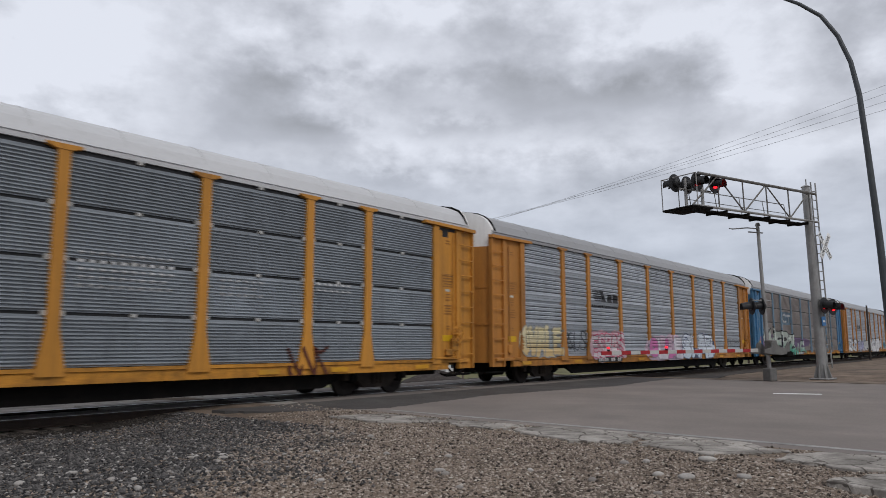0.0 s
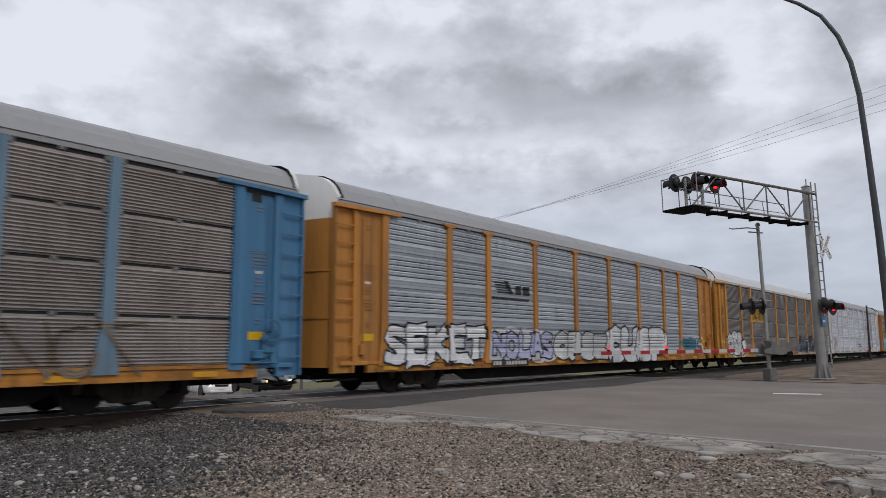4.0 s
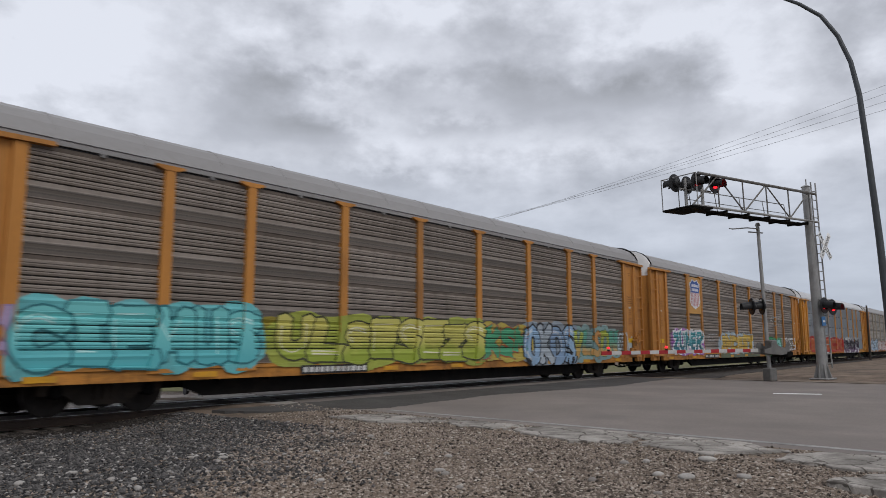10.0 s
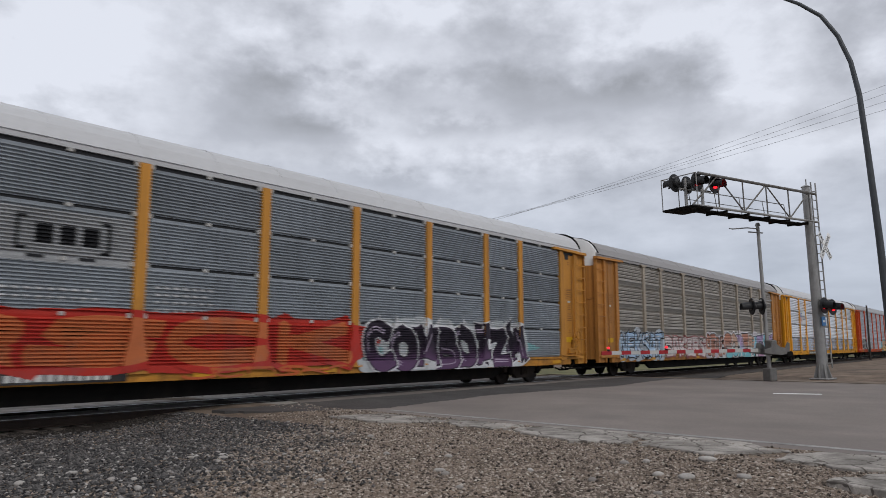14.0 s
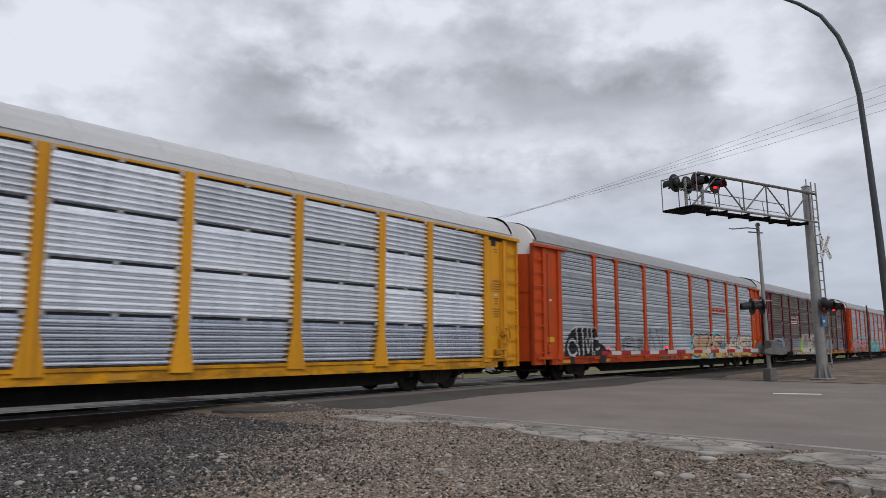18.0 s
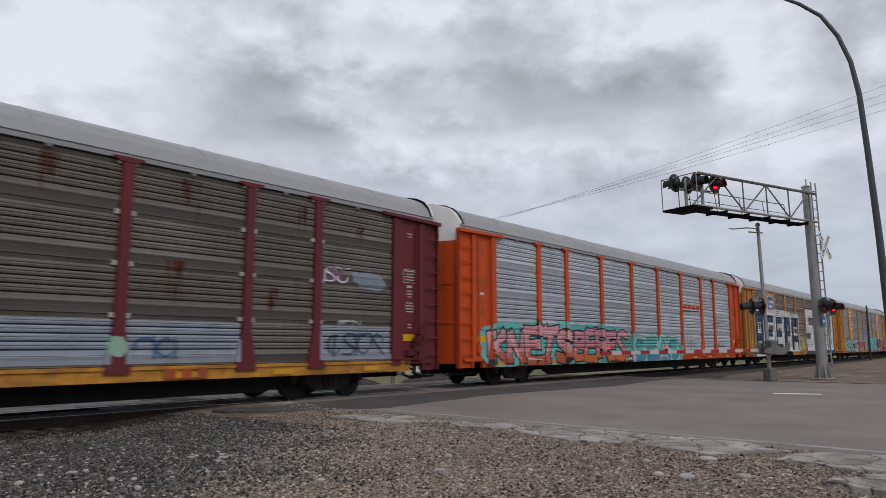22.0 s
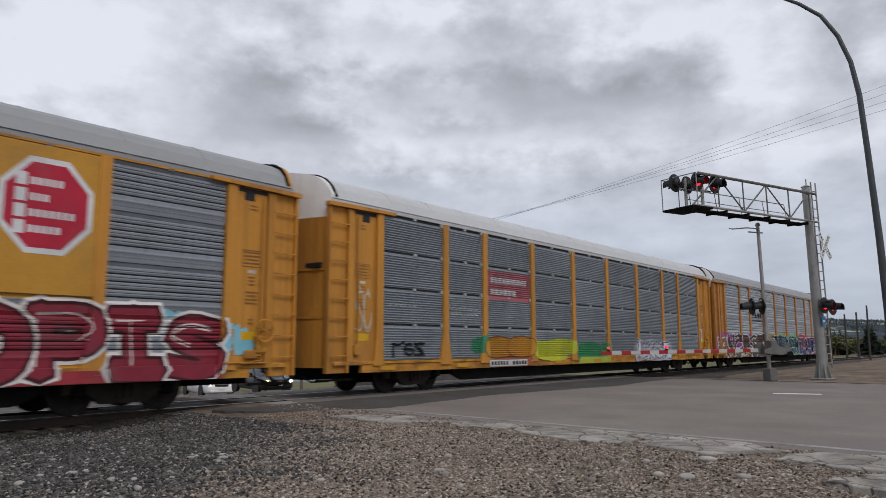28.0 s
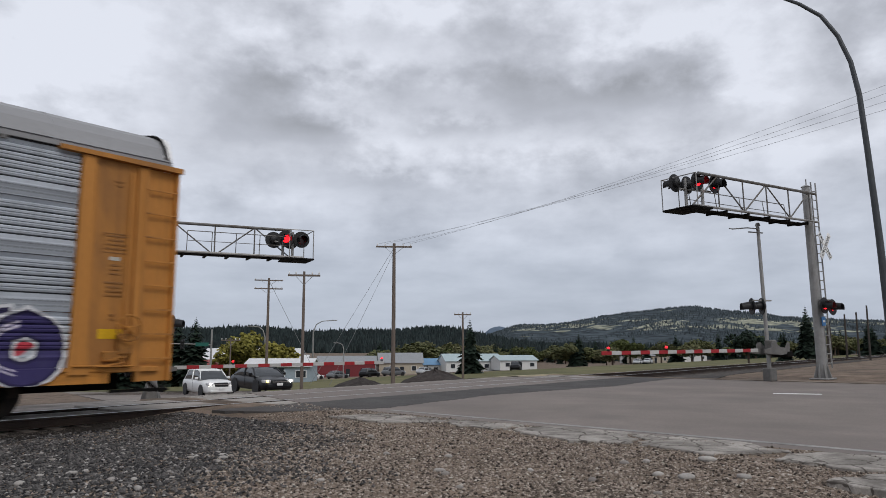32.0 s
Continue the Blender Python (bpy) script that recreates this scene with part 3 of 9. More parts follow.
POST_MESH = post_shape(-1.585).mesh("post")
CAP_MESH = cap_shape(-1.585).mesh("post_cap")
ROOF_PROFILE = [(-1.525, 4.86), (-1.53, 4.945), (-1.49, 4.955), (-1.49, 4.968), (-1.52, 4.978), (-1.36, 5.26), (-1.16, 5.46), (-0.85, 5.60), (0, 5.76), (0.85, 5.60), (1.16, 5.46), (1.36, 5.26), (1.50, 4.99), (1.53, 4.93), (1.50, 4.86)]
ROOF_OUT = [(-1.53, 4.93), (-1.50, 4.99)] + ROOF_PROFILE[5:]


def roof_mesh():
    S = Shape()
    L = HALF - 0.7
    x = -L
    S.extrude_x(ROOF_PROFILE, -L, L)
    return S.mesh("roof")


def end_cap_mesh(sgn):
    """The last stretch of roof, slightly drawn in, over the end door."""
    S = Shape()
    L = HALF - 0.72
    rings = []
    for x, k in ((L, 1.0), (L + 0.3, 1.0), (L + 0.52, 0.992), (L + 0.56, 0.975)):
        rings.append([(sgn * x, y * k, 4.86 + (z - 4.86) * k) for y, z in ROOF_PROFILE])
    S.rings(rings)
    return S.mesh("roof_end")


def gable_mesh(sgn):
    """The bowed sheet above the end doors that follows the roof's outline."""
    S = Shape()
    ys = [-1.475 + 2.95 * i / 16 for i in range(17)]
    zy = [p[0] for p in ROOF_OUT[1:-2]]
    zz = [p[1] for p in ROOF_OUT[1:-2]]
    front, back = [], []
    for y in ys:
        x = HALF - 0.14 + 0.24 * (1 - (y / 1.475) ** 2)
        top = float(np.interp(y, zy, zz)) + 0.035
        front.append(((x, y, 4.44), (x - 0.03, y, top)))
        back.append(((x - 0.25, y, 4.44), (x - 0.20, y, top)))
    n = len(ys)
    S.v = [p for pr in front for p in pr] + [p for pr in back for p in pr]
    o = 2 * n
    for i in range(n - 1):
        a, c = 2 * i, 2 * i + 2
        S.f += [(a, c, c + 1, a + 1), (o + a, o + a + 1, o + c + 1, o + c), (a + 1, c + 1, o + c + 1, o + a + 1), (a, o + a, o + c, c)]
    S.f += [(0, 1, o + 1, o), (2 * n - 2, o + 2 * n - 2, o + 2 * n - 1, 2 * n - 1)]
    return mirror_x(S, sgn).mesh("gable")


def seal_mesh(sgn):
    """Black rubber edge between roof and gable."""
    S = Shape()
    pts = [(sgn * (HALF - 0.30 + 0.10 * (1 - (y / 1.5) ** 2)), y * 1.005, z + 0.03) for y, z in ROOF_OUT[1:-2]]
    S.path(pts, 0.035, 6)
    return S.mesh("seal")


def mirror_x(S, sgn):
    if sgn < 0:
        S.v = [(-x, y, z) for x, y, z in S.v]
    return S


ROOF_MESH = roof_mesh()
SEAM_MESH = Shape().extrude_x([(y * 1.004, 4.9 + (z - 4.9) * 1.012) for y, z in ROOF_OUT], -0.018, 0.018).mesh("seam")
CAPS = {s: end_cap_mesh(s) for s in (-1, 1)}
GABLES = {s: gable_mesh(s) for s in (-1, 1)}
SEALS = {s: seal_mesh(s) for s in (-1, 1)}


def sill_mesh():
    S = Shape()
    S.extrude_x([(-1.54, Z_SILL0), (-1.42, Z_SILL0), (-1.42, Z_SILL1), (-1.50, Z_SILL1 + 0.02), (-1.57, Z_SILL1 + 0.02), (-1.57, Z_SILL1 - 0.05), (-1.54, Z_SILL1 - 0.06)], -12.6, 12.6)
    return S.mesh("side_sill")


SILL_MESH = sill_mesh()


def underframe_mesh():
    S = Shape()
    S.box(-13.6, 13.6, -1.42, 1.42, 0.80, 0.88)
    S.box(-13.4, 13.4, -0.35, 0.35, 0.42, 0.80)
    S.extrude_y([(-8.5, 0.46), (-8.0, 0.26), (8.0, 0.26), (8.5, 0.46), (8.5, 0.62), (-8.5, 0.62)], -1.24, -1.12)
    S.extrude_y([(-8.5, 0.46), (-8.0, 0.30), (8.0, 0.30), (8.5, 0.46), (8.5, 0.62), (-8.5, 0.62)], 1.30, 1.40)
    for k in range(-6, 7):
        S.box(k * 1.28 - 0.06, k * 1.28 + 0.06, -1.38, 1.38, 0.55, 0.80)
    S.slab(-2.2, -0.9, -1.25, -0.5, 0.30, 0.55, 0.05)
    S.tube((1.2, -1.05, 0.46), (2.3, -1.05, 0.46), 0.16, n=12)
    return S.mesh("underframe")


UNDER_MESH = underframe_mesh()


def side_end_meshes(sgn):
    """Plain sheet beside the end door, its edge post and the raised ribs."""
    a, b = EDGE - 0.02, HALF - 0.72
    sheet = Shape().box(a, b, SIDE + 0.0, SIDE + 0.08, 0.90, 4.78)
    post = Shape().extrude_y([(a - 0.05, 0.78), (a + 0.34, 0.78), (a + 0.25, 1.5), (a + 0.24, 4.78), (a, 4.78), (a - 0.01, 1.5)], SIDE - 0.08, SIDE)
    out = dict(side=sheet.mesh("end_sheet") if sgn > 0 else mirror_x(sheet, -1).mesh("end_sheet"), end_post=mirror_x(post, sgn).mesh("end_post"))
    out["ribs"] = [mirror_x(Shape().box(x0, x1, SIDE - d, SIDE, z0, z1), sgn).mesh("rib") for x0, x1, d, z0, z1 in
                   ((b - 0.16, b - 0.01, 0.06, 0.90, 4.74), (a + 0.28, a + 0.31, 0.012, 1.0, 4.65))]
    out["lock"] = mirror_x(Shape().slab(b - 0.42, b - 0.22, SIDE - 0.09, SIDE, 1.05, 1.32, 0.02), sgn).mesh("lock_box")
    out["lock_bar"] = mirror_x(Shape().tube((b - 0.32, SIDE - 0.06, 1.0), (b - 0.30, SIDE - 0.06, 4.6), 0.022, n=6), sgn).mesh("lock_bar")
    out["foot"] = mirror_x(Shape().slab(b - 0.75, b + 0.45, SIDE - 0.06, SIDE + 0.05, 0.80, 0.90, 0.015), sgn).mesh("sill_step")
    return out


def end_header_mesh(sgn):
    S = Shape()
    a, b = EDGE - 0.45, HALF + 0.02
    S.extrude_y([(a, 4.80), (b, 4.76), (b, 4.86), (a, 4.88)], SIDE - 0.13, SIDE + 0.05)
    if sgn < 0:
        S.v = [(-x, y, z) for x, y, z in S.v]
    return S.mesh("header")


def ladder_meshes(sgn):
    a, b = HALF - 0.74, HALF - 0.03
    return dict(ladder=mirror_x(Shape().box(a, b, SIDE + 0.02, SIDE + 0.07, 0.62, 4.76), sgn).mesh("ladder_plate"),
                stiles=[mirror_x(Shape().box(x, x + 0.06, SIDE - 0.07, SIDE + 0.02, 0.62, 4.76), sgn).mesh("stile") for x in (a, b - 0.06)])


RUNG_MESH = Shape().box(-0.33, 0.33, -0.085, -0.055, -0.014, 0.014).mesh("rung")


def end_door_mesh(sgn):
    """The bowed pair of end doors, with ribs and a dark middle seam."""
    S = Shape()
    n = 10
    pts = []
    for i in range(n + 1):
        y = -1.46 + 2.92 * i / n
        pts.append((HALF - 0.02 + 0.24 * (1 - (y / 1.46) ** 2) - 0.10, y))
    inner = [(x - 0.06, y) for x, y in reversed(pts)]
    loop = pts + inner
    S.rings([[(x, y, 0.75) for x, y in loop], [(x, y, 4.5) for x, y in loop]])
    return mirror_x(S, sgn).mesh("end_door")


def door_bits(sgn):
    out = []
    for z in (1.95, 3.15):
        S = Shape()
        loop = [(HALF - 0.02 + 0.24 * (1 - (y / 1.46) ** 2) - 0.10, y) for y in (-1.46 + 2.92 * i / 10 for i in range(11))]
        loop = [(x + 0.022, y) for x, y in loop] + [(x - 0.01, y) for x, y in reversed(loop)]
        S.rings([[(x, y, z + d) for x, y in loop] for d in (0, 0.06)])
        out.append(mirror_x(S, sgn).mesh("door_rib"))
    out.append(mirror_x(Shape().box(HALF + 0.10, HALF + 0.15, -0.16, 0.16, 0.8, 4.5), sgn).mesh("door_seam"))
    return out


END = {s: dict(header=end_header_mesh(s), door=end_door_mesh(s), bits=door_bits(s), **side_end_meshes(s), **ladder_meshes(s)) for s in (-1, 1)}


def wheel_mesh():
    S = Shape()
    for s in (-1, 1):
        y = 0.75 * s
        S.lathe_y([(0.10, y - 0.075), (0.30, y - 0.05), (0.40, y - 0.065), (0.455, y - 0.06 * 1), (0.455, y + 0.06), (0.40, y + 0.065), (0.30, y + 0.03), (0.10, y + 0.075)], 0, 0, 24)
        # spoke-like cast marks that let the turning be seen
        for k in range(3):
            t = 2 * math.pi * k / 3
            S.box(0.2 * math.cos(t) - 0.03, 0.2 * math.cos(t) + 0.03, y - 0.085, y + 0.085, 0.2 * math.sin(t) - 0.03, 0.2 * math.sin(t) + 0.03)
    S.lathe_y([(0.08, -1.02), (0.08, 1.02)], 0, 0, 12)
    return S.mesh("wheelset")


WHEEL_MESH = wheel_mesh()


def truck_mesh():
    S = Shape()
    for y in (-1.0, 1.0):
        prof = [(-1.18, 0.40), (-1.18, 0.60), (-0.75, 0.66), (-0.35, 0.78), (0.35, 0.78), (0.75, 0.66), (1.18, 0.60), (1.18, 0.40), (0.72, 0.40), (0.45, 0.20), (-0.45, 0.20), (-0.72, 0.40)]
        S.extrude_y(prof, y - 0.08, y + 0.08)
        for x in (-0.15, 0.0, 0.15):
            S.tube((x, y - 0.1, 0.30), (x, y - 0.1, 0.58), 0.055, n=8)
    S.box(-0.22, 0.22, -1.05, 1.05, 0.42, 0.70)
    return S.mesh("truck_frame")


TRUCK_MESH = truck_mesh()


def bearing_mesh():
    S = Shape()
    S.lathe_y([(0.02, -1.16), (0.10, -1.15), (0.13, -1.12), (0.13, -0.92)], 0, 0, 12)
    return S.mesh("bearing")


BEARING_MESH = bearing_mesh()


def coupler_mesh(sgn):
    S = Shape()
    S.box(HALF - 0.4, HALF + 0.42, -0.09, 0.09, 0.74, 0.94)
    S.slab(HALF + 0.36, HALF + 0.66, -0.16, 0.16, 0.70, 0.98, 0.03)
    if sgn < 0:
        S.v = [(-x, y, z) for x, y, z in S.v]
    return S.mesh("coupler")


def hose_mesh(sgn):
    S = Shape()
    S.path([(HALF - 0.1, -0.45, 0.72), (HALF + 0.15, -0.5, 0.52), (HALF + 0.4, -0.4, 0.36), (HALF + 0.65, -0.2, 0.34), (HALF + 0.7, 0.0, 0.42)], 0.035, 6)
    S.path([(HALF - 0.8, -1.2, 0.55), (HALF - 0.3, -1.28, 0.42), (HALF + 0.15, -1.2, 0.42), (HALF + 0.2, -0.9, 0.55)], 0.02, 6)
    S.box(HALF - 1.1, HALF + 0.05, -1.35, -1.25, 0.42, 0.47)
    if sgn < 0:
        S.v = [(-x, y, z) for x, y, z in S.v]
    return S.mesh("brake_hose")


for _s in (-1, 1):
    END[_s].update(coupler=coupler_mesh(_s), hose=hose_mesh(_s))


def far_side_mesh():
    S = Shape()
    pr = []
    for k in range(SHEETS):
        z = Z_SILL1 + 0.03 + k * SHEET_H
        pr += [(-y + 1.5, zz) for y, zz in sheet_profile("louver", z, z + SHEET_H - 0.012)]
    S.extrude_x(pr + [(1.44, pr[-1][1]), (1.44, pr[0][1])], -EDGE, EDGE)
    return S.mesh("far_sheets")


def far_frame_mesh():
    S = Shape()
    for x in (*POSTS, -EDGE, EDGE):
        S.box(x - 0.11, x + 0.11, 1.5, 1.585, 0.76, 4.84)
    for s in (-1, 1):
        S.box(min(s * EDGE, s * HALF), max(s * EDGE, s * HALF), 1.44, 1.5, 0.9, 4.86)
    S.box(-12.6, 12.6, 1.42, 1.54, Z_SILL0, Z_SILL1 + 0.02)
    return S.mesh("far_frame")


FAR_SHEETS, FAR_FRAME = far_side_mesh(), far_frame_mesh()
_paints = {}


def paint(key, color, dirt=(0.13, 0.07, 0.035), amount=0.65, rough=0.6):
    if key not in _paints:
        _paints[key] = surface(key, color, rough, 0, var=0.16, scale=0.8, fine=24, bump=0.08, dirt=dirt, dirt_at=0.56, dirt_amount=amount, stretch=(1.6, 1.6, 0.3), by_object=0.06, spec=0.3, streak=tuple(c * 0.22 + 0.012 for c in color), streak_amount=0.55)
    return _paints[key]


def sheet_paint(key, color, dirt, amount=0.6, metal=0.0, rough=0.55):
    if key not in _paints:
        _paints[key] = surface(key, color, rough, metal, var=0.11, scale=0.9, fine=34, bump=0.10, dirt=dirt, dirt_at=0.5, dirt_amount=amount * 0.7, stretch=(0.7, 1, 1.3), by_object=0.13, spec=0.35, streak=tuple(c * 0.42 for c in dirt), streak_amount=0.42)
    return _paints[key]


# black boxes under the roof edge and at doors: gap shade as colour
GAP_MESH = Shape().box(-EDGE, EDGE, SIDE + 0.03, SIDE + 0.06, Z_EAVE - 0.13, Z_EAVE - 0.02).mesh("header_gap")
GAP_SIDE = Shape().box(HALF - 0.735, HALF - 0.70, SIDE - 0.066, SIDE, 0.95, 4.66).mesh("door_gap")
HEADER_STRIP = Shape().box(-EDGE, EDGE, SIDE - 0.03, SIDE + 0.03, Z_EAVE - 0.075, Z_EAVE - 0.03).mesh("header_strip")
# strips laid in the slits: the dark inside put into colour
SLIT_SHADE_MESH = Shape().box(-EDGE, EDGE, SIDE + 0.036, SIDE + 0.06, 0.008, 0.021).mesh("slit")
# black strips behind the sheet joints, standing in for the dark interior
JOINT_BACKING = Shape().box(-EDGE, EDGE, SIDE + 0.03, SIDE + 0.07, -0.075, 0.015).mesh("joint")
CLIP_MESH = Shape().slab(-0.055, 0.055, -0.03, 0.04, -0.04, 0.035, 0.008).mesh("clip")
CLIP_SIDE = Shape().slab(-0.042, 0.042, -0.045, 0.04, -0.05, 0.05, 0.008).mesh("clip")
CLIP_MAT = surface("pale_steel_clip", (0.40, 0.39, 0.37), 0.6, 0.2, var=0.2)
CLIP_DULL = surface("grimy_steel_clip", (0.16, 0.155, 0.15), 0.7, 0.2, var=0.2)
# paler strip colour for soiled wagons, also standing in for shade
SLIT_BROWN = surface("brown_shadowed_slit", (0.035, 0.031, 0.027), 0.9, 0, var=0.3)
_grimy = {}


def grimy(mat):
    """The same paint lower down on the sill, soiled by road and brake dust."""
    if mat.name not in _grimy:
        c = tuple(n.inputs[0].default_value[:] for n in mat.node_tree.nodes if n.bl_idname == "ShaderNodeVectorMath" and n.operation == "SCALE" and not n.inputs[0].is_linked)[0]
        _grimy[mat.name] = surface("grimy_" + mat.name, c[:3], 0.7, 0, var=0.25, scale=4.0, fine=40, bump=0.2, dirt=tuple(k * 0.2 + 0.018 for k in c[:3]), dirt_at=0.50, dirt_amount=0.6, stretch=(0.5, 1, 1.5), by_object=0.05,
                                   spec=0.2, streak=tuple(k * 0.10 + 0.01 for k in c[:3]), streak_amount=0.6)
    return _grimy[mat.name]


def brake_wheel_mesh():
    """A spoked hand wheel that faces sideways off the wagon."""
    S = Shape()
    cx, cz, y = 12.86, 1.62, SIDE - 0.20
    S.path([(cx + 0.24 * math.cos(t), y, cz + 0.24 * math.sin(t)) for t in (2 * math.pi * i / 20 for i in range(21))], 0.018, 6)
    for k in range(5):
        t = 2 * math.pi * k / 5 + 0.3
        S.tube((cx, y, cz), (cx + 0.24 * math.cos(t), y, cz + 0.24 * math.sin(t)), 0.014, n=5)
    S.tube((cx, y - 0.02, cz), (cx, SIDE, cz), 0.04, n=8)
    return S.mesh("brake_wheel")


BRAKE_WHEEL = brake_wheel_mesh()
BRAKE_BOX = Shape().slab(12.70, 12.99, SIDE - 0.13, SIDE, 1.12, 1.52, 0.03).slab(12.45, 12.75, SIDE - 0.10, SIDE, 1.0, 1.20, 0.025).mesh("hand_brake")
BRAKE_ROD = Shape().path([(12.84, SIDE - 0.10, 1.2), (12.84, SIDE - 0.12, 0.98), (12.5, SIDE - 0.09, 0.93), (11.9, SIDE - 0.10, 0.93)], 0.02, 6).mesh("brake_rod")
BRAKE_STEP = Shape().slab(12.3, 13.0, SIDE - 0.16, SIDE - 0.02, 0.905, 0.93, 0.008).mesh("brake_step")
PERF = {}


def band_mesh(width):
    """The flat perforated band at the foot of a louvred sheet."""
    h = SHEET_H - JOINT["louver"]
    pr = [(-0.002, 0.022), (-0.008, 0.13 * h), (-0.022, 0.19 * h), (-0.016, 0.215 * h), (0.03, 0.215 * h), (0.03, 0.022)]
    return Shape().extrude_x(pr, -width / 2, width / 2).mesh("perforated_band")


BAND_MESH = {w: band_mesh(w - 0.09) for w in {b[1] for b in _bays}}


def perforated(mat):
    """Same metal with rows of small holes, shade of the band in its colour."""
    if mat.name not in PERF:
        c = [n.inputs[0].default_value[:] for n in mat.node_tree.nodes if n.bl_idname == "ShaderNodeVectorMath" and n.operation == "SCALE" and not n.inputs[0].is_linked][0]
        # the factor darkens the sheet colour, as the flat band catches less sky
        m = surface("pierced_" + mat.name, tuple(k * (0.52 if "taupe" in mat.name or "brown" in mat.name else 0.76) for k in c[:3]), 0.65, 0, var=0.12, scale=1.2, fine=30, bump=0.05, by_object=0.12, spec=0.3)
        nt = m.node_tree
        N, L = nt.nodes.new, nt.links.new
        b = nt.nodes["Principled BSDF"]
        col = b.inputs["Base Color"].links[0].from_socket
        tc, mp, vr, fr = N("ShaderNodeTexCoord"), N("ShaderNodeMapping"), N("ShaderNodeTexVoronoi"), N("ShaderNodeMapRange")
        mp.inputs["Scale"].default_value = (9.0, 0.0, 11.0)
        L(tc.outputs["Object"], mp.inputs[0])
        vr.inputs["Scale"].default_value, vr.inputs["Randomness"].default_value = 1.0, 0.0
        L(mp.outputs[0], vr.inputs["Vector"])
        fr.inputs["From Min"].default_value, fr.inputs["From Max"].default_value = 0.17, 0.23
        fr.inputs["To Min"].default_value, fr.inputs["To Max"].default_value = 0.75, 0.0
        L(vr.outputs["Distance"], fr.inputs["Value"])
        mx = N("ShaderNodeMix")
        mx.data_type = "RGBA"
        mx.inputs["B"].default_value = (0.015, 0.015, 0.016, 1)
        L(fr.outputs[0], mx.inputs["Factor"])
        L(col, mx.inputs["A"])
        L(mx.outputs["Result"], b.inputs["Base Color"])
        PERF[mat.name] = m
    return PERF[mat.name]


# black boxes on the sheet draw shade under the header and in slots
RECESS_SHADE = {s: mirror_x(Shape().box(12.35, 12.62, SIDE - 0.006, SIDE + 0.01, 4.50, 4.74).box(12.1, 13.0, SIDE - 0.005, SIDE + 0.01, 4.68, 4.77), s).mesh("recess") for s in (-1, 1)}
SLOT_SHADE = {s: mirror_x(Shape().box(HALF - 0.05, HALF + 0.05, -1.3, -0.7, 3.22, 3.34), s).mesh("slot") for s in (-1, 1)}


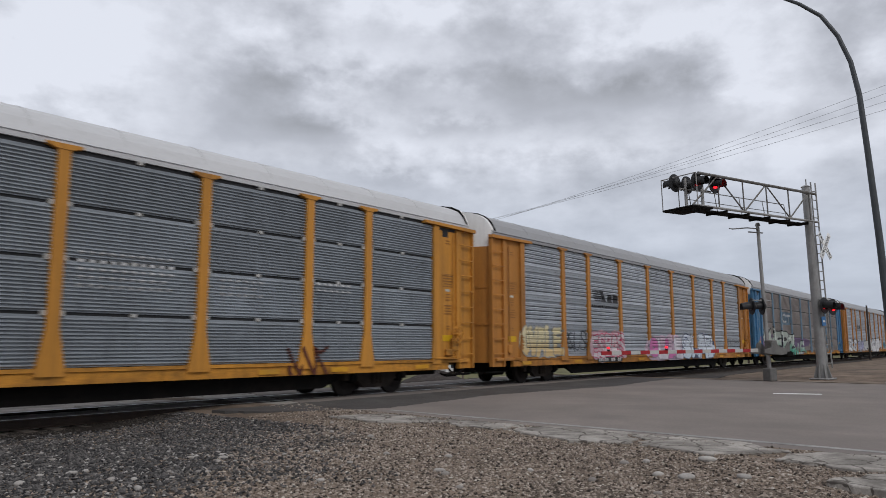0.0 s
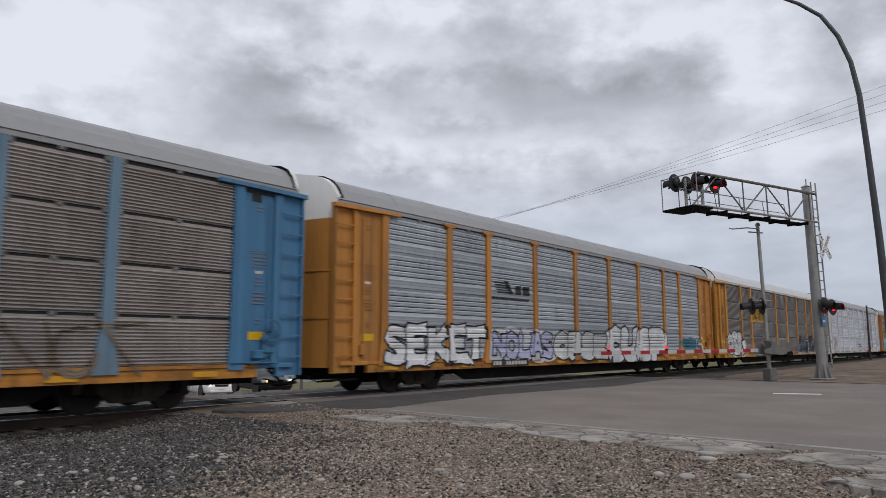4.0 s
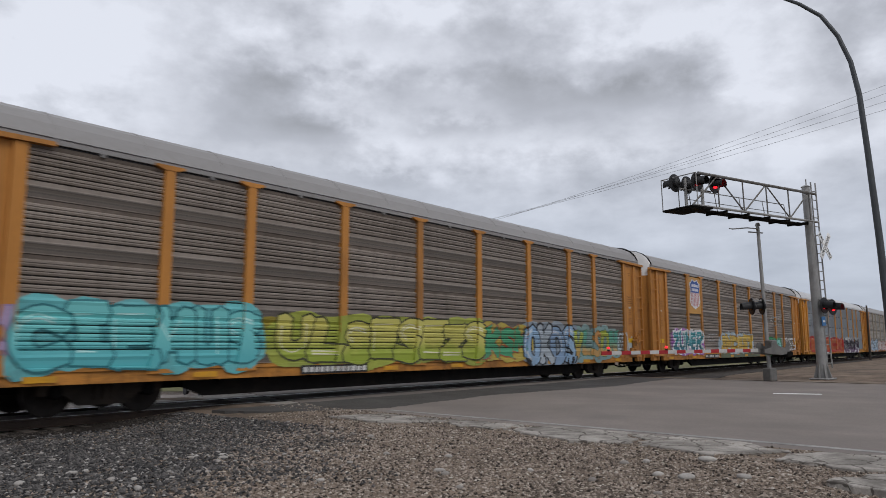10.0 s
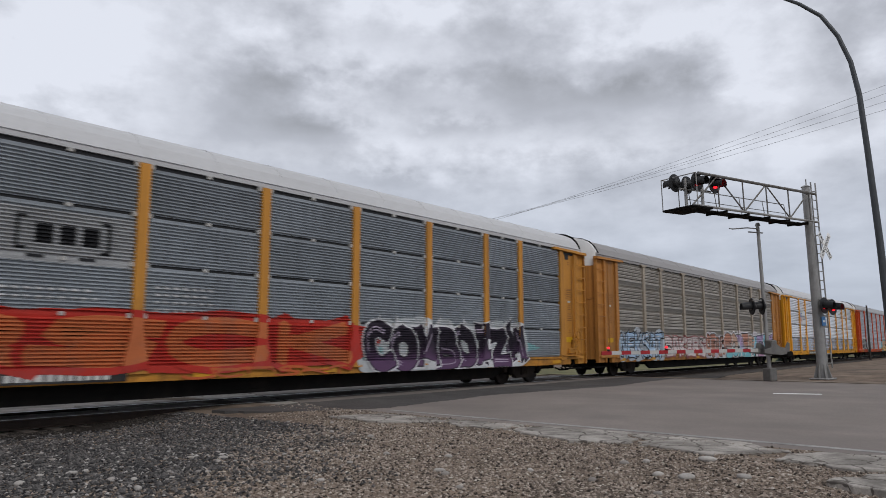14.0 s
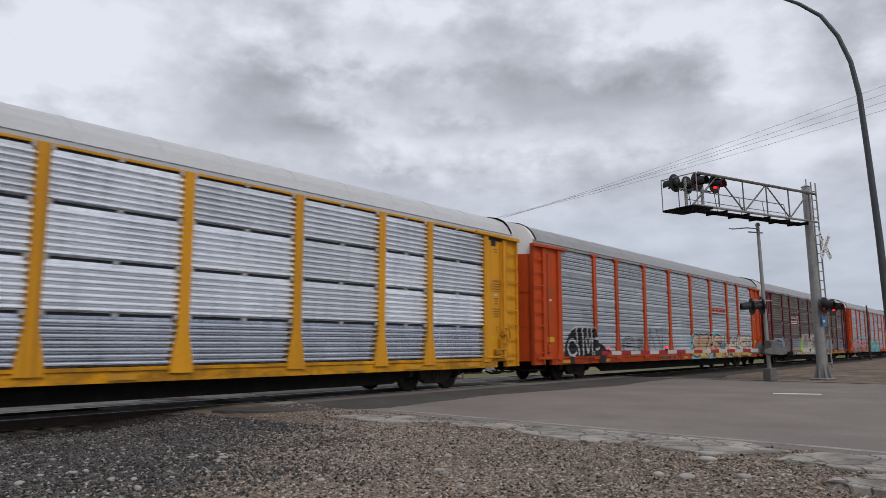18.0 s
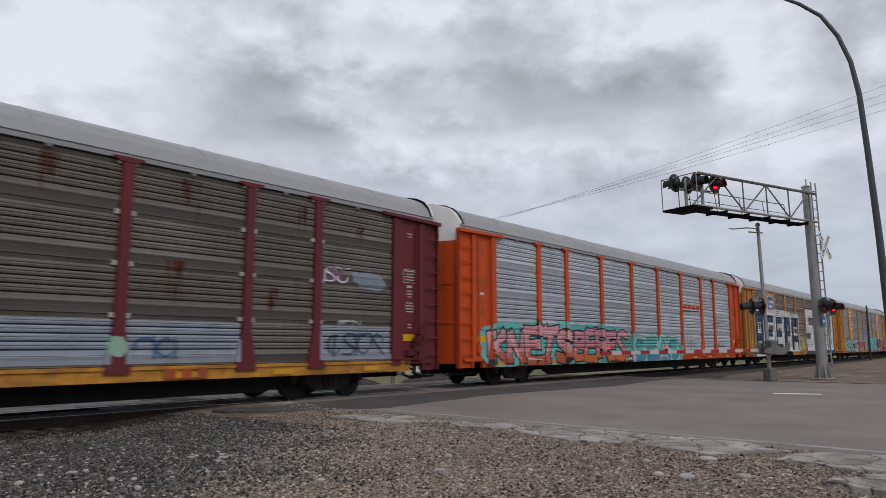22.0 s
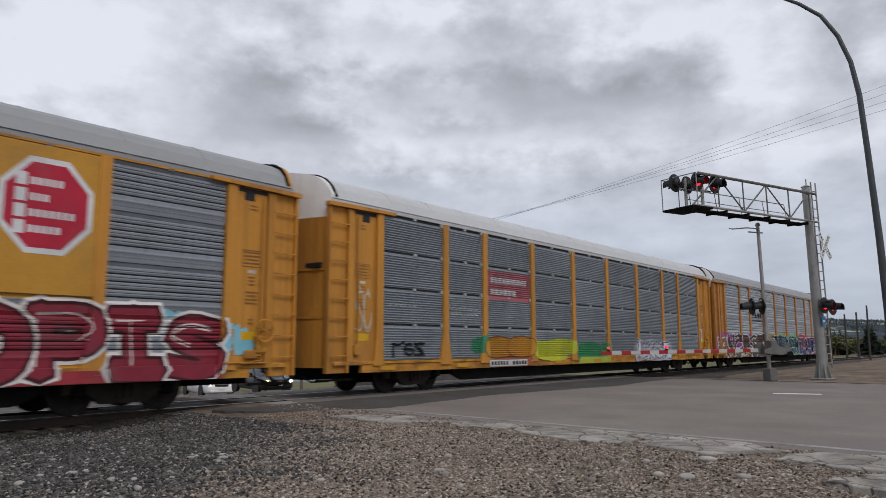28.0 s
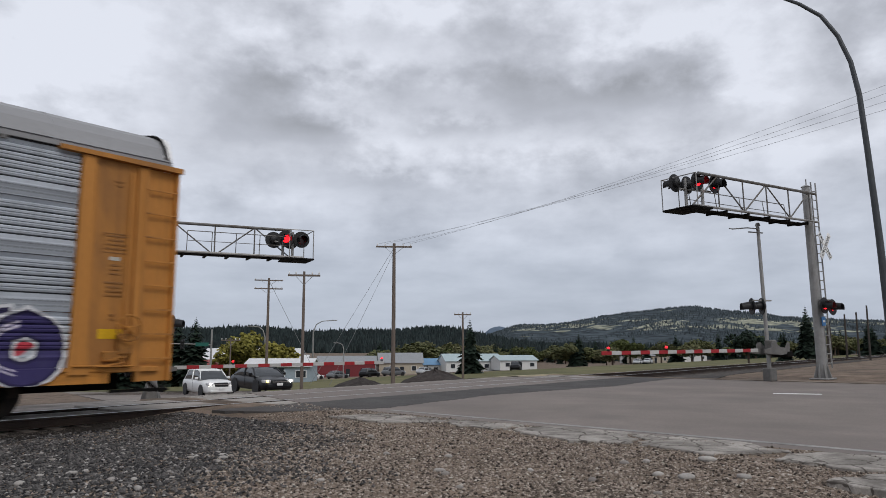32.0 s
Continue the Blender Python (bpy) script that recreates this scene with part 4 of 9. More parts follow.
def autorack(index, label, style, frame_mat, sheet_mat, roof_mat, end_top_mat=None, sill_mat=None, end_mat=None, post_mat=None):
    car = thing("autorack_wagon", label, "railway wagon", group="autorack wagons of the train")
    sill_mat, end_mat, post_mat = sill_mat or frame_mat, end_mat or frame_mat, post_mat or frame_mat
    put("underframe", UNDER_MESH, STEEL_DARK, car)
    put("side_sill", SILL_MESH, grimy(sill_mat), car)
    put("header_gap", GAP_MESH, BLACK, car, "black strip drawing the shade under the roof edge")
    if index in (10, 15):
        put("header_strip", HEADER_STRIP, frame_mat, car)
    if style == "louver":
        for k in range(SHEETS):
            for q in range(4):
                put("slit", SLIT_SHADE_MESH, SLIT_BROWN if sheet_mat in (TAN, TAN_L, DARK_BROWN) else BLACK, car, "dark strip drawing the shade in a sheet slit", m=pose(0, 0, Z_SILL1 + 0.03 + k * SHEET_H + (0.31 + 0.15 * q) * (SHEET_H - JOINT[style])))
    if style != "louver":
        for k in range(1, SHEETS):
            put("joint", JOINT_BACKING, BLACK, car, "black backing strip darkening the joint between the sheets", m=pose(0, 0, Z_SILL1 + 0.03 + k * SHEET_H))
    for cx, w in _bays:
        for k in range(1, SHEETS + 1):
            if style != "louver" or k == SHEETS:
                put("clip", CLIP_MESH, CLIP_MAT if style != "louver" and index not in (2, 4, 12) else CLIP_DULL, car, m=pose(cx + 0.03 * (k % 2), SIDE, Z_SILL1 + 0.03 + k * SHEET_H - (JOINT[style] / 2 if k < SHEETS else 0.0)))
    roof = put("roof", ROOF_MESH, roof_mat, car)
    for k in range(1, 15):
        put("seam", SEAM_MESH, roof_mat, roof, m=pose((HALF - 0.7) * (2 * k / 15 - 1), 0, 0))
    for cx, w in _bays:
        for k in range(SHEETS):
            sheet = put("side_sheet", SHEET_MESH[style, w], GAL_LOW if index == 10 and k == 0 else sheet_mat, car, m=pose(cx, SIDE, Z_SILL1 + 0.03 + k * SHEET_H))
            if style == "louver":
                put("perforated_band", BAND_MESH[w], perforated(sheet_mat), sheet, "band with rows of small holes, shade in its colour")
    for x in POSTS:
        p = put("post", POST_MESH, post_mat, car, m=pose(x, 0, 0))
        if index != 15 and style == "louver" or index in (0, 4):
            put("post_cap", CAP_MESH, post_mat, p)
        if style != "louver" or index == 12:
            for k in range(1, SHEETS + (0 if index == 0 else 1)):
                for s in (-1, 1):
                    put("clip", CLIP_SIDE, CLIP_MAT if index != 2 else CLIP_DULL, p, m=pose(0.158 * s, SIDE, Z_SILL1 + 0.03 + k * SHEET_H - 0.03))
    put("far_sheet", FAR_SHEETS, sheet_mat, car)
    put("far_frame", FAR_FRAME, frame_mat, car)
    for s in (-1, 1):
        put("roof_end", CAPS[s], roof_mat, car)
        put("gable", GABLES[s], GABLE_W if end_top_mat in (None, ROOF_W) else end_top_mat, car)
        put("seal", SEALS[s], STEEL_DARK, car)
        side = put("end_sheet", END[s]["side"], end_mat, car)
        put("end_post", END[s]["end_post"], end_mat, car)
        for r in END[s]["ribs"]:
            put("rib", r, end_mat, side)
        put("lock_box", END[s]["lock"], end_mat, side)
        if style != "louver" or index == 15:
            put("recess", RECESS_SHADE[s], BLACK, side, "black box drawing the shaded gap under the header")
            put("slot", SLOT_SHADE[s], BLACK, side, "black box drawing the shade in the end slot")
        if s > 0:
            brake = put("hand_brake", BRAKE_BOX, grimy(end_mat), side, "soiled hand brake gear")
            put("brake_wheel", BRAKE_WHEEL, grimy(end_mat), brake)
            put("brake_rod", BRAKE_ROD, grimy(end_mat), brake)
            put("brake_step", BRAKE_STEP, grimy(end_mat), brake)
            put("door_gap", GAP_SIDE, BLACK, side, "black strip drawing the shaded gap at the door's edge")
        put("lock_bar", END[s]["lock_bar"], end_mat, side)
        put("sill_step", END[s]["foot"], end_mat, car)
        put("header", END[s]["header"], end_mat, car)
        lad = put("ladder", END[s]["ladder"], end_mat, car)
        for st in END[s]["stiles"]:
            put("stile", st, end_mat, lad)
        for k in range(8):
            put("rung", RUNG_MESH, end_mat, lad, m=pose(s * (HALF - 0.385), SIDE, 1.05 + 0.47 * k))
        door = put("end_door", END[s]["door"], end_mat, car)
        for bit in END[s]["bits"]:
            put(bit.name.split(".")[0], bit, end_mat if "rib" in bit.name else STEEL_DARK, door)
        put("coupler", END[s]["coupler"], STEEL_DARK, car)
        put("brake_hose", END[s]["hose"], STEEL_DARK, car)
        tr = put("truck", TRUCK_MESH, TRUCK_STEEL, car, m=pose(s * 10.06, 0, 0))
        for d in (-0.89, 0.89):
            w = put("wheelset", WHEEL_MESH, WHEEL_STEEL, tr, m=pose(d, 0, 0.455))
            WHEELSETS.append((index, w, d))
            put("bearing", BEARING_MESH, STEEL_DARK, tr, m=pose(d, 0, 0.455))
    CARS.append((index, car))
    return car


CARS, WHEELSETS = [], []
YEL = paint("yellow_orange_paint", (0.50, 0.222, 0.034))
OLD = paint("old_orange_paint", (0.44, 0.188, 0.040))
BRIGHT_O = paint("bright_orange_paint", (0.50, 0.062, 0.006), dirt=(0.2, 0.05, 0.02), amount=0.35)
FRESH_Y = paint("fresh_yellow_paint", (0.62, 0.275, 0.010), dirt=(0.35, 0.17, 0.02), amount=0.3)
BEIGE = paint("grimy_beige_paint", (0.34, 0.29, 0.23), dirt=(0.2, 0.16, 0.12))
DIM_BLUE = paint("faded_blue_paint", (0.13, 0.21, 0.28), dirt=(0.10, 0.10, 0.10))
BLUE = paint("blue_paint", (0.06, 0.17, 0.30), dirt=(0.10, 0.12, 0.15))
MAROON = paint("maroon_paint", (0.12, 0.014, 0.02), dirt=(0.07, 0.02, 0.02))
WHITE_F = paint("white_wagon_paint", (0.58, 0.57, 0.58), dirt=(0.38, 0.35, 0.33), amount=0.3)
GAL_D = sheet_paint("dark_galvanised_sheet", (0.275, 0.300, 0.325), (0.195, 0.210, 0.227))
GAL_M = sheet_paint("mid_galvanised_sheet", (0.257, 0.275, 0.306), (0.199, 0.215, 0.232))
GAL_L = sheet_paint("light_galvanised_sheet", (0.446, 0.478, 0.522), (0.314, 0.337, 0.371))
GAL_1 = sheet_paint("weathered_galvanised_sheet", (0.389, 0.418, 0.456), (0.261, 0.280, 0.306), 0.8)
GAL_B = sheet_paint("pale_blue_grey_sheet", (0.58, 0.595, 0.64), (0.40, 0.415, 0.45))
GAL_4 = sheet_paint("soiled_grey_sheet", (0.250, 0.232, 0.220), (0.155, 0.133, 0.118), 0.75)
GAL_N = sheet_paint("new_galvanised_sheet", (0.88, 0.90, 0.94), (0.74, 0.76, 0.81), 0.5, metal=0.65, rough=0.30)
# lowest sheets: mirrored dark ground put into a darker metal colour
GAL_LOW = sheet_paint("dulled_galvanised_sheet", (0.64, 0.67, 0.73), (0.44, 0.46, 0.51), 0.6, metal=0.85, rough=0.22)
TAN = sheet_paint("grimy_taupe_sheet", (0.228, 0.193, 0.165), (0.128, 0.102, 0.082), 0.8)
TAN_L = sheet_paint("pale_taupe_sheet", (0.29, 0.27, 0.24), (0.19, 0.17, 0.15))
BROWN = sheet_paint("rust_brown_sheet", (0.32, 0.285, 0.265), (0.20, 0.165, 0.145), 0.8)
DARK_BROWN = sheet_paint("dark_brown_sheet", (0.150, 0.134, 0.116), (0.095, 0.078, 0.064), 0.85)
def roof_paint(key, color, dirt):
    return surface(key, color, 0.55, 0, var=0.06, scale=0.5, fine=14, bump=0.04, dirt=dirt, dirt_at=0.62, dirt_amount=0.5, stretch=(0.4, 1, 1), by_object=0.03, spec=0.35, streak=dirt, streak_amount=0.35)


ROOF_G = roof_paint("grey_roof", (0.27, 0.27, 0.275), (0.20, 0.197, 0.197))
ROOF_W = roof_paint("pale_roof", (0.48, 0.48, 0.485), (0.38, 0.375, 0.37))
ROOF_D = roof_paint("weathered_roof", (0.25, 0.24, 0.235), (0.19, 0.175, 0.165))
GABLE_W = roof_paint("white_gable", (0.74, 0.735, 0.72), (0.5, 0.48, 0.45))
autorack(0, "orange-framed autorack wagon with dark grey ribbed sheets", "ribbed", YEL, GAL_D, ROOF_W, ROOF_W)
autorack(1, "orange-framed autorack wagon with grey sheets and pastel graffiti", "louver", OLD, GAL_1, ROOF_G, ROOF_W)
autorack(2, "blue-ended autorack wagon with rust-brown ribbed sheets", "ribbed", OLD, BROWN, ROOF_G, ROOF_W, sill_mat=OLD, end_mat=BLUE, post_mat=DIM_BLUE)
autorack(3, "orange-framed autorack wagon with pale grey sheets and bubble graffiti", "louver", OLD, GAL_1, ROOF_G, ROOF_W)
autorack(4, "yellow-framed autorack wagon with grimy grey sheets", "ribbed", YEL, GAL_4, ROOF_W, ROOF_W)
autorack(5, "white autorack wagon with pale louvred sheets", "louver", WHITE_F, GAL_B, ROOF_G, YEL)
autorack(6, "orange-framed autorack wagon with grimy sheets and teal and yellow graffiti", "louver", OLD, TAN, ROOF_D, ROOF_W)
autorack(7, "orange-framed autorack wagon with taupe sheets and green graffiti", "louver", OLD, TAN, ROOF_D, ROOF_W)
autorack(8, "yellow-framed autorack wagon with slate sheets and a red painted band", "ribbed", YEL, GAL_D, ROOF_W, ROOF_W)
autorack(9, "orange-framed autorack wagon with taupe sheets and mixed graffiti", "louver", OLD, TAN_L, ROOF_D, ROOF_W, post_mat=BEIGE)
autorack(10, "fresh yellow autorack wagon with shiny galvanised sheets", "coarse", FRESH_Y, GAL_N, ROOF_W, ROOF_W)
autorack(11, "bright orange autorack wagon with silver sheets", "louver", BRIGHT_O, GAL_L, ROOF_G, ROOF_W)
autorack(12, "maroon autorack wagon with brown-grey louvred sheets on a yellow sill", "louver", MAROON, DARK_BROWN, ROOF_G, ROOF_W, sill_mat=YEL)
autorack(13, "bright orange autorack wagon with silver sheets and pink graffiti", "louver", BRIGHT_O, GAL_L, ROOF_G, ROOF_W)
autorack(14, "orange-framed autorack wagon with large white and navy block letters", "louver", OLD, TAN, ROOF_G, ROOF_W)
autorack(15, "yellow autorack wagon with red octagon signs and turquoise graffiti", "louver", YEL, GAL_M, ROOF_G, YEL)
autorack(16, "yellow-framed autorack wagon with slate sheets and a pink sign", "ribbed", YEL, GAL_D, ROOF_W, ROOF_W)
autorack(17, "last orange-framed autorack wagon with pale sheets and bright graffiti", "louver", OLD, GAL_1, ROOF_G, ROOF_W)


# ---- paint on the wagons: spray pieces, plates and signs that follow the sheet's relief ----
def side_relief(style):
    zs, ys = [0.0, Z_SILL1 + 0.02, Z_SILL1 + 0.024], [-1.57, -1.57, SIDE]
    for k in range(SHEETS):
        z = Z_SILL1 + 0.03 + k * SHEET_H
        for y, zz in sheet_profile(style, z, z + SHEET_H - JOINT[style]):
            zs.append(zz + 1e-5 * len(zs))
            ys.append(SIDE + y)
    zs.append(9.0)
    ys.append(SIDE)
    return zs, ys


RELIEF = {s: side_relief(s) for s in ("louver", "ribbed", "coarse")}
RELIEF["flat"] = ([0.0, 9.0], [SIDE - 0.062, SIDE - 0.062])
_sprays = {}


def spray(color):
    key = tuple(round(c, 3) for c in color)
    if key not in _sprays:
        _sprays[key] = surface("spray_paint", color, 0.6, 0, var=0.16, scale=1.6, fine=26, bump=0.05, dirt=tuple(c * 0.45 + 0.06 for c in color), dirt_at=0.56,
                               dirt_amount=0.6, spec=0.25)
    return _sprays[key]


def drape(name, polys, style, offset, mat, parent, label="", depths=None):
    """Polygons (x, z) laid on a wagon's side as a coat of paint."""
    bm = bmesh.new()
    lift = {}
    for k, poly in enumerate(polys):
        vs = [bm.verts.new((x, depths[k] if depths else 0.0006 * k, z)) for x, z in poly]
        if len(vs) > 2:
            bm.faces.new(vs)
    bm.normal_update()
    bmesh.ops.triangulate(bm, faces=bm.faces[:])
    xs = [v.co.x for v in bm.verts]
    z_lo, z_hi = min(v.co.z for v in bm.verts), max(v.co.z for v in bm.verts)
    zs, ys = RELIEF[style]
    for z in zs:
        if z_lo + 1e-3 < z < z_hi - 1e-3:
            bmesh.ops.bisect_plane(bm, geom=bm.verts[:] + bm.edges[:] + bm.faces[:], dist=1e-5, plane_co=(0, 0, z), plane_no=(0, 0, 1))
    for p in (*POSTS, -EDGE - 0.12, EDGE + 0.12):
        for d in (-0.118, -0.112, 0.112, 0.118):
            if min(xs) + 1e-3 < p + d < max(xs) - 1e-3:
                bmesh.ops.bisect_plane(bm, geom=bm.verts[:] + bm.edges[:] + bm.faces[:], dist=1e-5, plane_co=(p + d, 0, 0), plane_no=(1, 0, 0))
        # the flared foot of the upright
        if z_lo < 1.6 and min(xs) < p + 0.26 and max(xs) > p - 0.26:
            for s in (-1, 1):
                for d in (0.252, 0.258):
                    bmesh.ops.bisect_plane(bm, geom=[g for g in bm.verts[:] + bm.edges[:] + bm.faces[:]], dist=1e-5, plane_co=(p + s * d, 0, Z_SILL1), plane_no=(s * 0.73, 0, 0.138))
    for v in bm.verts:
        v.co.z = max(v.co.z, Z_SILL0 + 0.004)
        x, z = v.co.x, v.co.z
        y = float(np.interp(z, zs, ys))
        reach = 0.115 + max(0.0, 1.61 - z) * 0.189
        if z > Z_SILL1 - 0.1 and any(abs(x - p) < reach for p in (*POSTS, -EDGE - 0.12, EDGE + 0.12)):
            y = min(y, -1.587)
        if abs(x) > EDGE + 0.23 and z > Z_SILL1 + 0.03:
            y = SIDE - 0.002
        v.co.y = y - offset - v.co.y
    me = bpy.data.meshes.new(name)
    bm.to_mesh(me)
    bm.free()
    return put(name, me, mat, parent, label)


def rect(x0, x1, z0, z1):
    return [(x0, z0), (x1, z0), (x1, z1), (x0, z1)]


def blob(cx, cz, rx, rz, rng, wob=0.10, n=22):
    ph = [rng.uniform(0, 6.28) for _ in range(3)]
    out = []
    for i in range(n):
        t = 2 * math.pi * i / n
        r = 1 + wob * (math.sin(2 * t + ph[0]) * 0.6 + math.sin(3 * t + ph[1]) * 0.5 + math.sin(5 * t + ph[2]) * 0.3)
        c, s = math.cos(t), math.sin(t)
        out.append((cx + rx * r * math.copysign(abs(c) ** 0.75, c), cz + rz * r * math.copysign(abs(s) ** 0.75, s)))
    return out


def eased(pts):
    """A rounded curve through the points."""
    pts = [Vector(p) for p in pts]
    if len(pts) < 3:
        return pts
    ext = [pts[0] * 2 - pts[1]] + pts + [pts[-1] * 2 - pts[-2]]
    out = []
    for a, b, c, d in zip(ext, ext[1:], ext[2:], ext[3:]):
        for t in (0.0, 0.34, 0.67):
            out.append(0.5 * (2 * b + (c - a) * t + (2 * a - 5 * b + 4 * c - d) * t * t + (3 * b - a - 3 * c + d) * t ** 3))
    return out + [pts[-1]]


def stroke(pts, w, taper=1.0, grow=0.0, tip=0.0):
    """A polyline drawn with a broad brush; tip draws both ends out to a point."""
    pts = eased(pts) if len(pts) < 8 else [Vector(p) for p in pts]
    a, b = (pts[0] - pts[1]).normalized(), (pts[-1] - pts[-2]).normalized()
    ends = (pts[0] + a * (grow + tip * w), pts[-1] + b * (grow + tip * w))
    pts[0], pts[-1] = pts[0] + a * grow, pts[-1] + b * grow
    left, right = [], []
    n = len(pts)
    for i, p in enumerate(pts):
        d = (pts[min(i + 1, n - 1)] - pts[max(i - 1, 0)]).normalized()
        q = Vector((-d.y, d.x))
        h = w / 2 * (1 + (taper - 1) * i / (n - 1))
        left.append(tuple(p + q * h))
        right.append(tuple(p - q * h))
    if tip:
        return [tuple(ends[0])] + left + [tuple(ends[1])] + right[::-1]
    return left + right[::-1]


def arc(cx, cz, rx, rz, a0, a1, n=9):
    return [(cx + rx * math.cos(radians(a0 + (a1 - a0) * i / (n - 1))), cz + rz * math.sin(radians(a0 + (a1 - a0) * i / (n - 1)))) for i in range(n)]


# brush moves in a unit box, from which the letter-like shapes are made
MOVES = [
    [(0.14, 0.0), (0.10, 0.5), (0.2, 1.0)], [(0.86, 0.02), (0.9, 0.5), (0.8, 0.98)], arc(0.5, 0.62, 0.36, 0.33, 200, -10), arc(0.5, 0.36, 0.36, 0.32, 170, 370),
    [(0.12, 0.95), (0.5, 0.45), (0.88, 0.05)], [(0.1, 0.52), (0.5, 0.56), (0.9, 0.5)], [(0.88, 0.9), (0.4, 0.92), (0.2, 0.7), (0.55, 0.5), (0.8, 0.3), (0.6, 0.08), (0.1, 0.1)],
    arc(0.5, 0.5, 0.34, 0.4, 60, 330, 12), [(0.5, 0.0), (0.48, 0.4), (0.56, 1.0)], [(0.05, 0.96), (0.5, 0.9), (0.95, 1.02)],
]


# letters as brush moves in a unit box
GLYPHS = {
    "A": [[(0.02, 0.0), (0.36, 1.0)], [(0.36, 1.0), (0.66, 0.98)], [(0.64, 1.0), (0.98, 0.0)], [(0.2, 0.34), (0.84, 0.36)]],
    "B": [[(0.12, 0.0), (0.14, 1.0)], [(0.1, 0.97), (0.8, 0.93), (0.86, 0.68), (0.3, 0.54)], [(0.3, 0.54), (0.95, 0.44), (0.92, 0.08), (0.1, 0.03)]],
    "C": [[(0.92, 0.86), (0.5, 1.0), (0.12, 0.8), (0.08, 0.3), (0.42, 0.0), (0.95, 0.14)]],
    "D": [[(0.12, 0.0), (0.12, 1.0)], [(0.08, 0.97), (0.62, 0.98), (0.94, 0.6), (0.86, 0.22), (0.5, 0.0), (0.08, 0.03)]],
    "E": [[(0.14, 0.0), (0.12, 1.0)], [(0.08, 0.96), (0.95, 1.0)], [(0.12, 0.52), (0.8, 0.55)], [(0.08, 0.04), (1.0, 0.0)]],
    "G": [[(0.92, 0.86), (0.5, 1.0), (0.12, 0.78), (0.1, 0.25), (0.5, 0.0), (0.94, 0.12)], [(0.92, 0.05), (0.9, 0.46)], [(0.95, 0.44), (0.5, 0.45)]],
    "H": [[(0.12, 0.0), (0.14, 1.0)], [(0.88, 0.0), (0.86, 1.0)], [(0.1, 0.48), (0.9, 0.53)]],
    "I": [[(0.5, 0.0), (0.5, 1.0)], [(0.2, 0.98), (0.8, 1.0)], [(0.2, 0.02), (0.82, 0.0)]],
    "K": [[(0.14, 0.0), (0.12, 1.0)], [(0.92, 1.0), (0.28, 0.5)], [(0.26, 0.54), (1.0, 0.0)]],
    "L": [[(0.16, 1.0), (0.14, 0.0)], [(0.08, 0.05), (0.98, 0.02)]],
    "M": [[(0.06, 0.0), (0.12, 1.0)], [(0.1, 1.0), (0.5, 0.34)], [(0.5, 0.34), (0.9, 1.0)], [(0.88, 1.0), (0.95, 0.0)]],
    "N": [[(0.12, 0.0), (0.12, 1.0)], [(0.1, 1.0), (0.88, 0.02)], [(0.88, 0.0), (0.9, 1.0)]],
    "O": [[(0.5, 0.98), (0.12, 0.78), (0.1, 0.24), (0.5, 0.02), (0.9, 0.24), (0.9, 0.76), (0.5, 0.98)]],
    "P": [[(0.14, 0.0), (0.12, 1.0)], [(0.08, 0.96), (0.75, 0.98), (0.95, 0.7), (0.7, 0.42), (0.16, 0.44)]],
    "R": [[(0.14, 0.0), (0.12, 1.0)], [(0.08, 0.96), (0.75, 0.97), (0.9, 0.72), (0.65, 0.5), (0.2, 0.5)], [(0.5, 0.5), (1.0, 0.0)]],
    "S": [[(0.94, 0.9), (0.45, 1.0), (0.12, 0.76), (0.5, 0.52), (0.9, 0.28), (0.6, 0.0), (0.04, 0.1)]],
    "T": [[(0.02, 0.94), (0.98, 1.0)], [(0.5, 0.98), (0.48, 0.0)]],
    "U": [[(0.12, 1.0), (0.12, 0.25), (0.48, 0.0), (0.86, 0.2)], [(0.88, 1.0), (0.88, 0.0)]],
    "V": [[(0.08, 1.0), (0.5, 0.0)], [(0.48, 0.0), (0.94, 1.0)]],
    "W": [[(0.04, 1.0), (0.2, 0.02)], [(0.2, 0.02), (0.5, 0.6)], [(0.5, 0.6), (0.8, 0.0)], [(0.8, 0.0), (0.97, 1.0)]],
    "Z": [[(0.06, 0.94), (0.96, 0.98)], [(0.92, 0.98), (0.08, 0.04)], [(0.04, 0.04), (1.0, 0.02)]],
}


def wedge(a, b, w, flare, grow):
    """One straight brush move that widens towards its ends."""
    a, b = Vector(a), Vector(b)
    d = (b - a).normalized()
    q = Vector((-d.y, d.x))
    a, b = a - d * grow, b + d * grow
    m = (a + b) / 2
    return [tuple(a + q * w * flare - d * w * 0.10), tuple(m + q * w * 0.86), tuple(b + q * w * flare), tuple(b - q * w * flare + d * w * 0.16), tuple(m - q * w * 0.86), tuple(a - q * w * flare)]


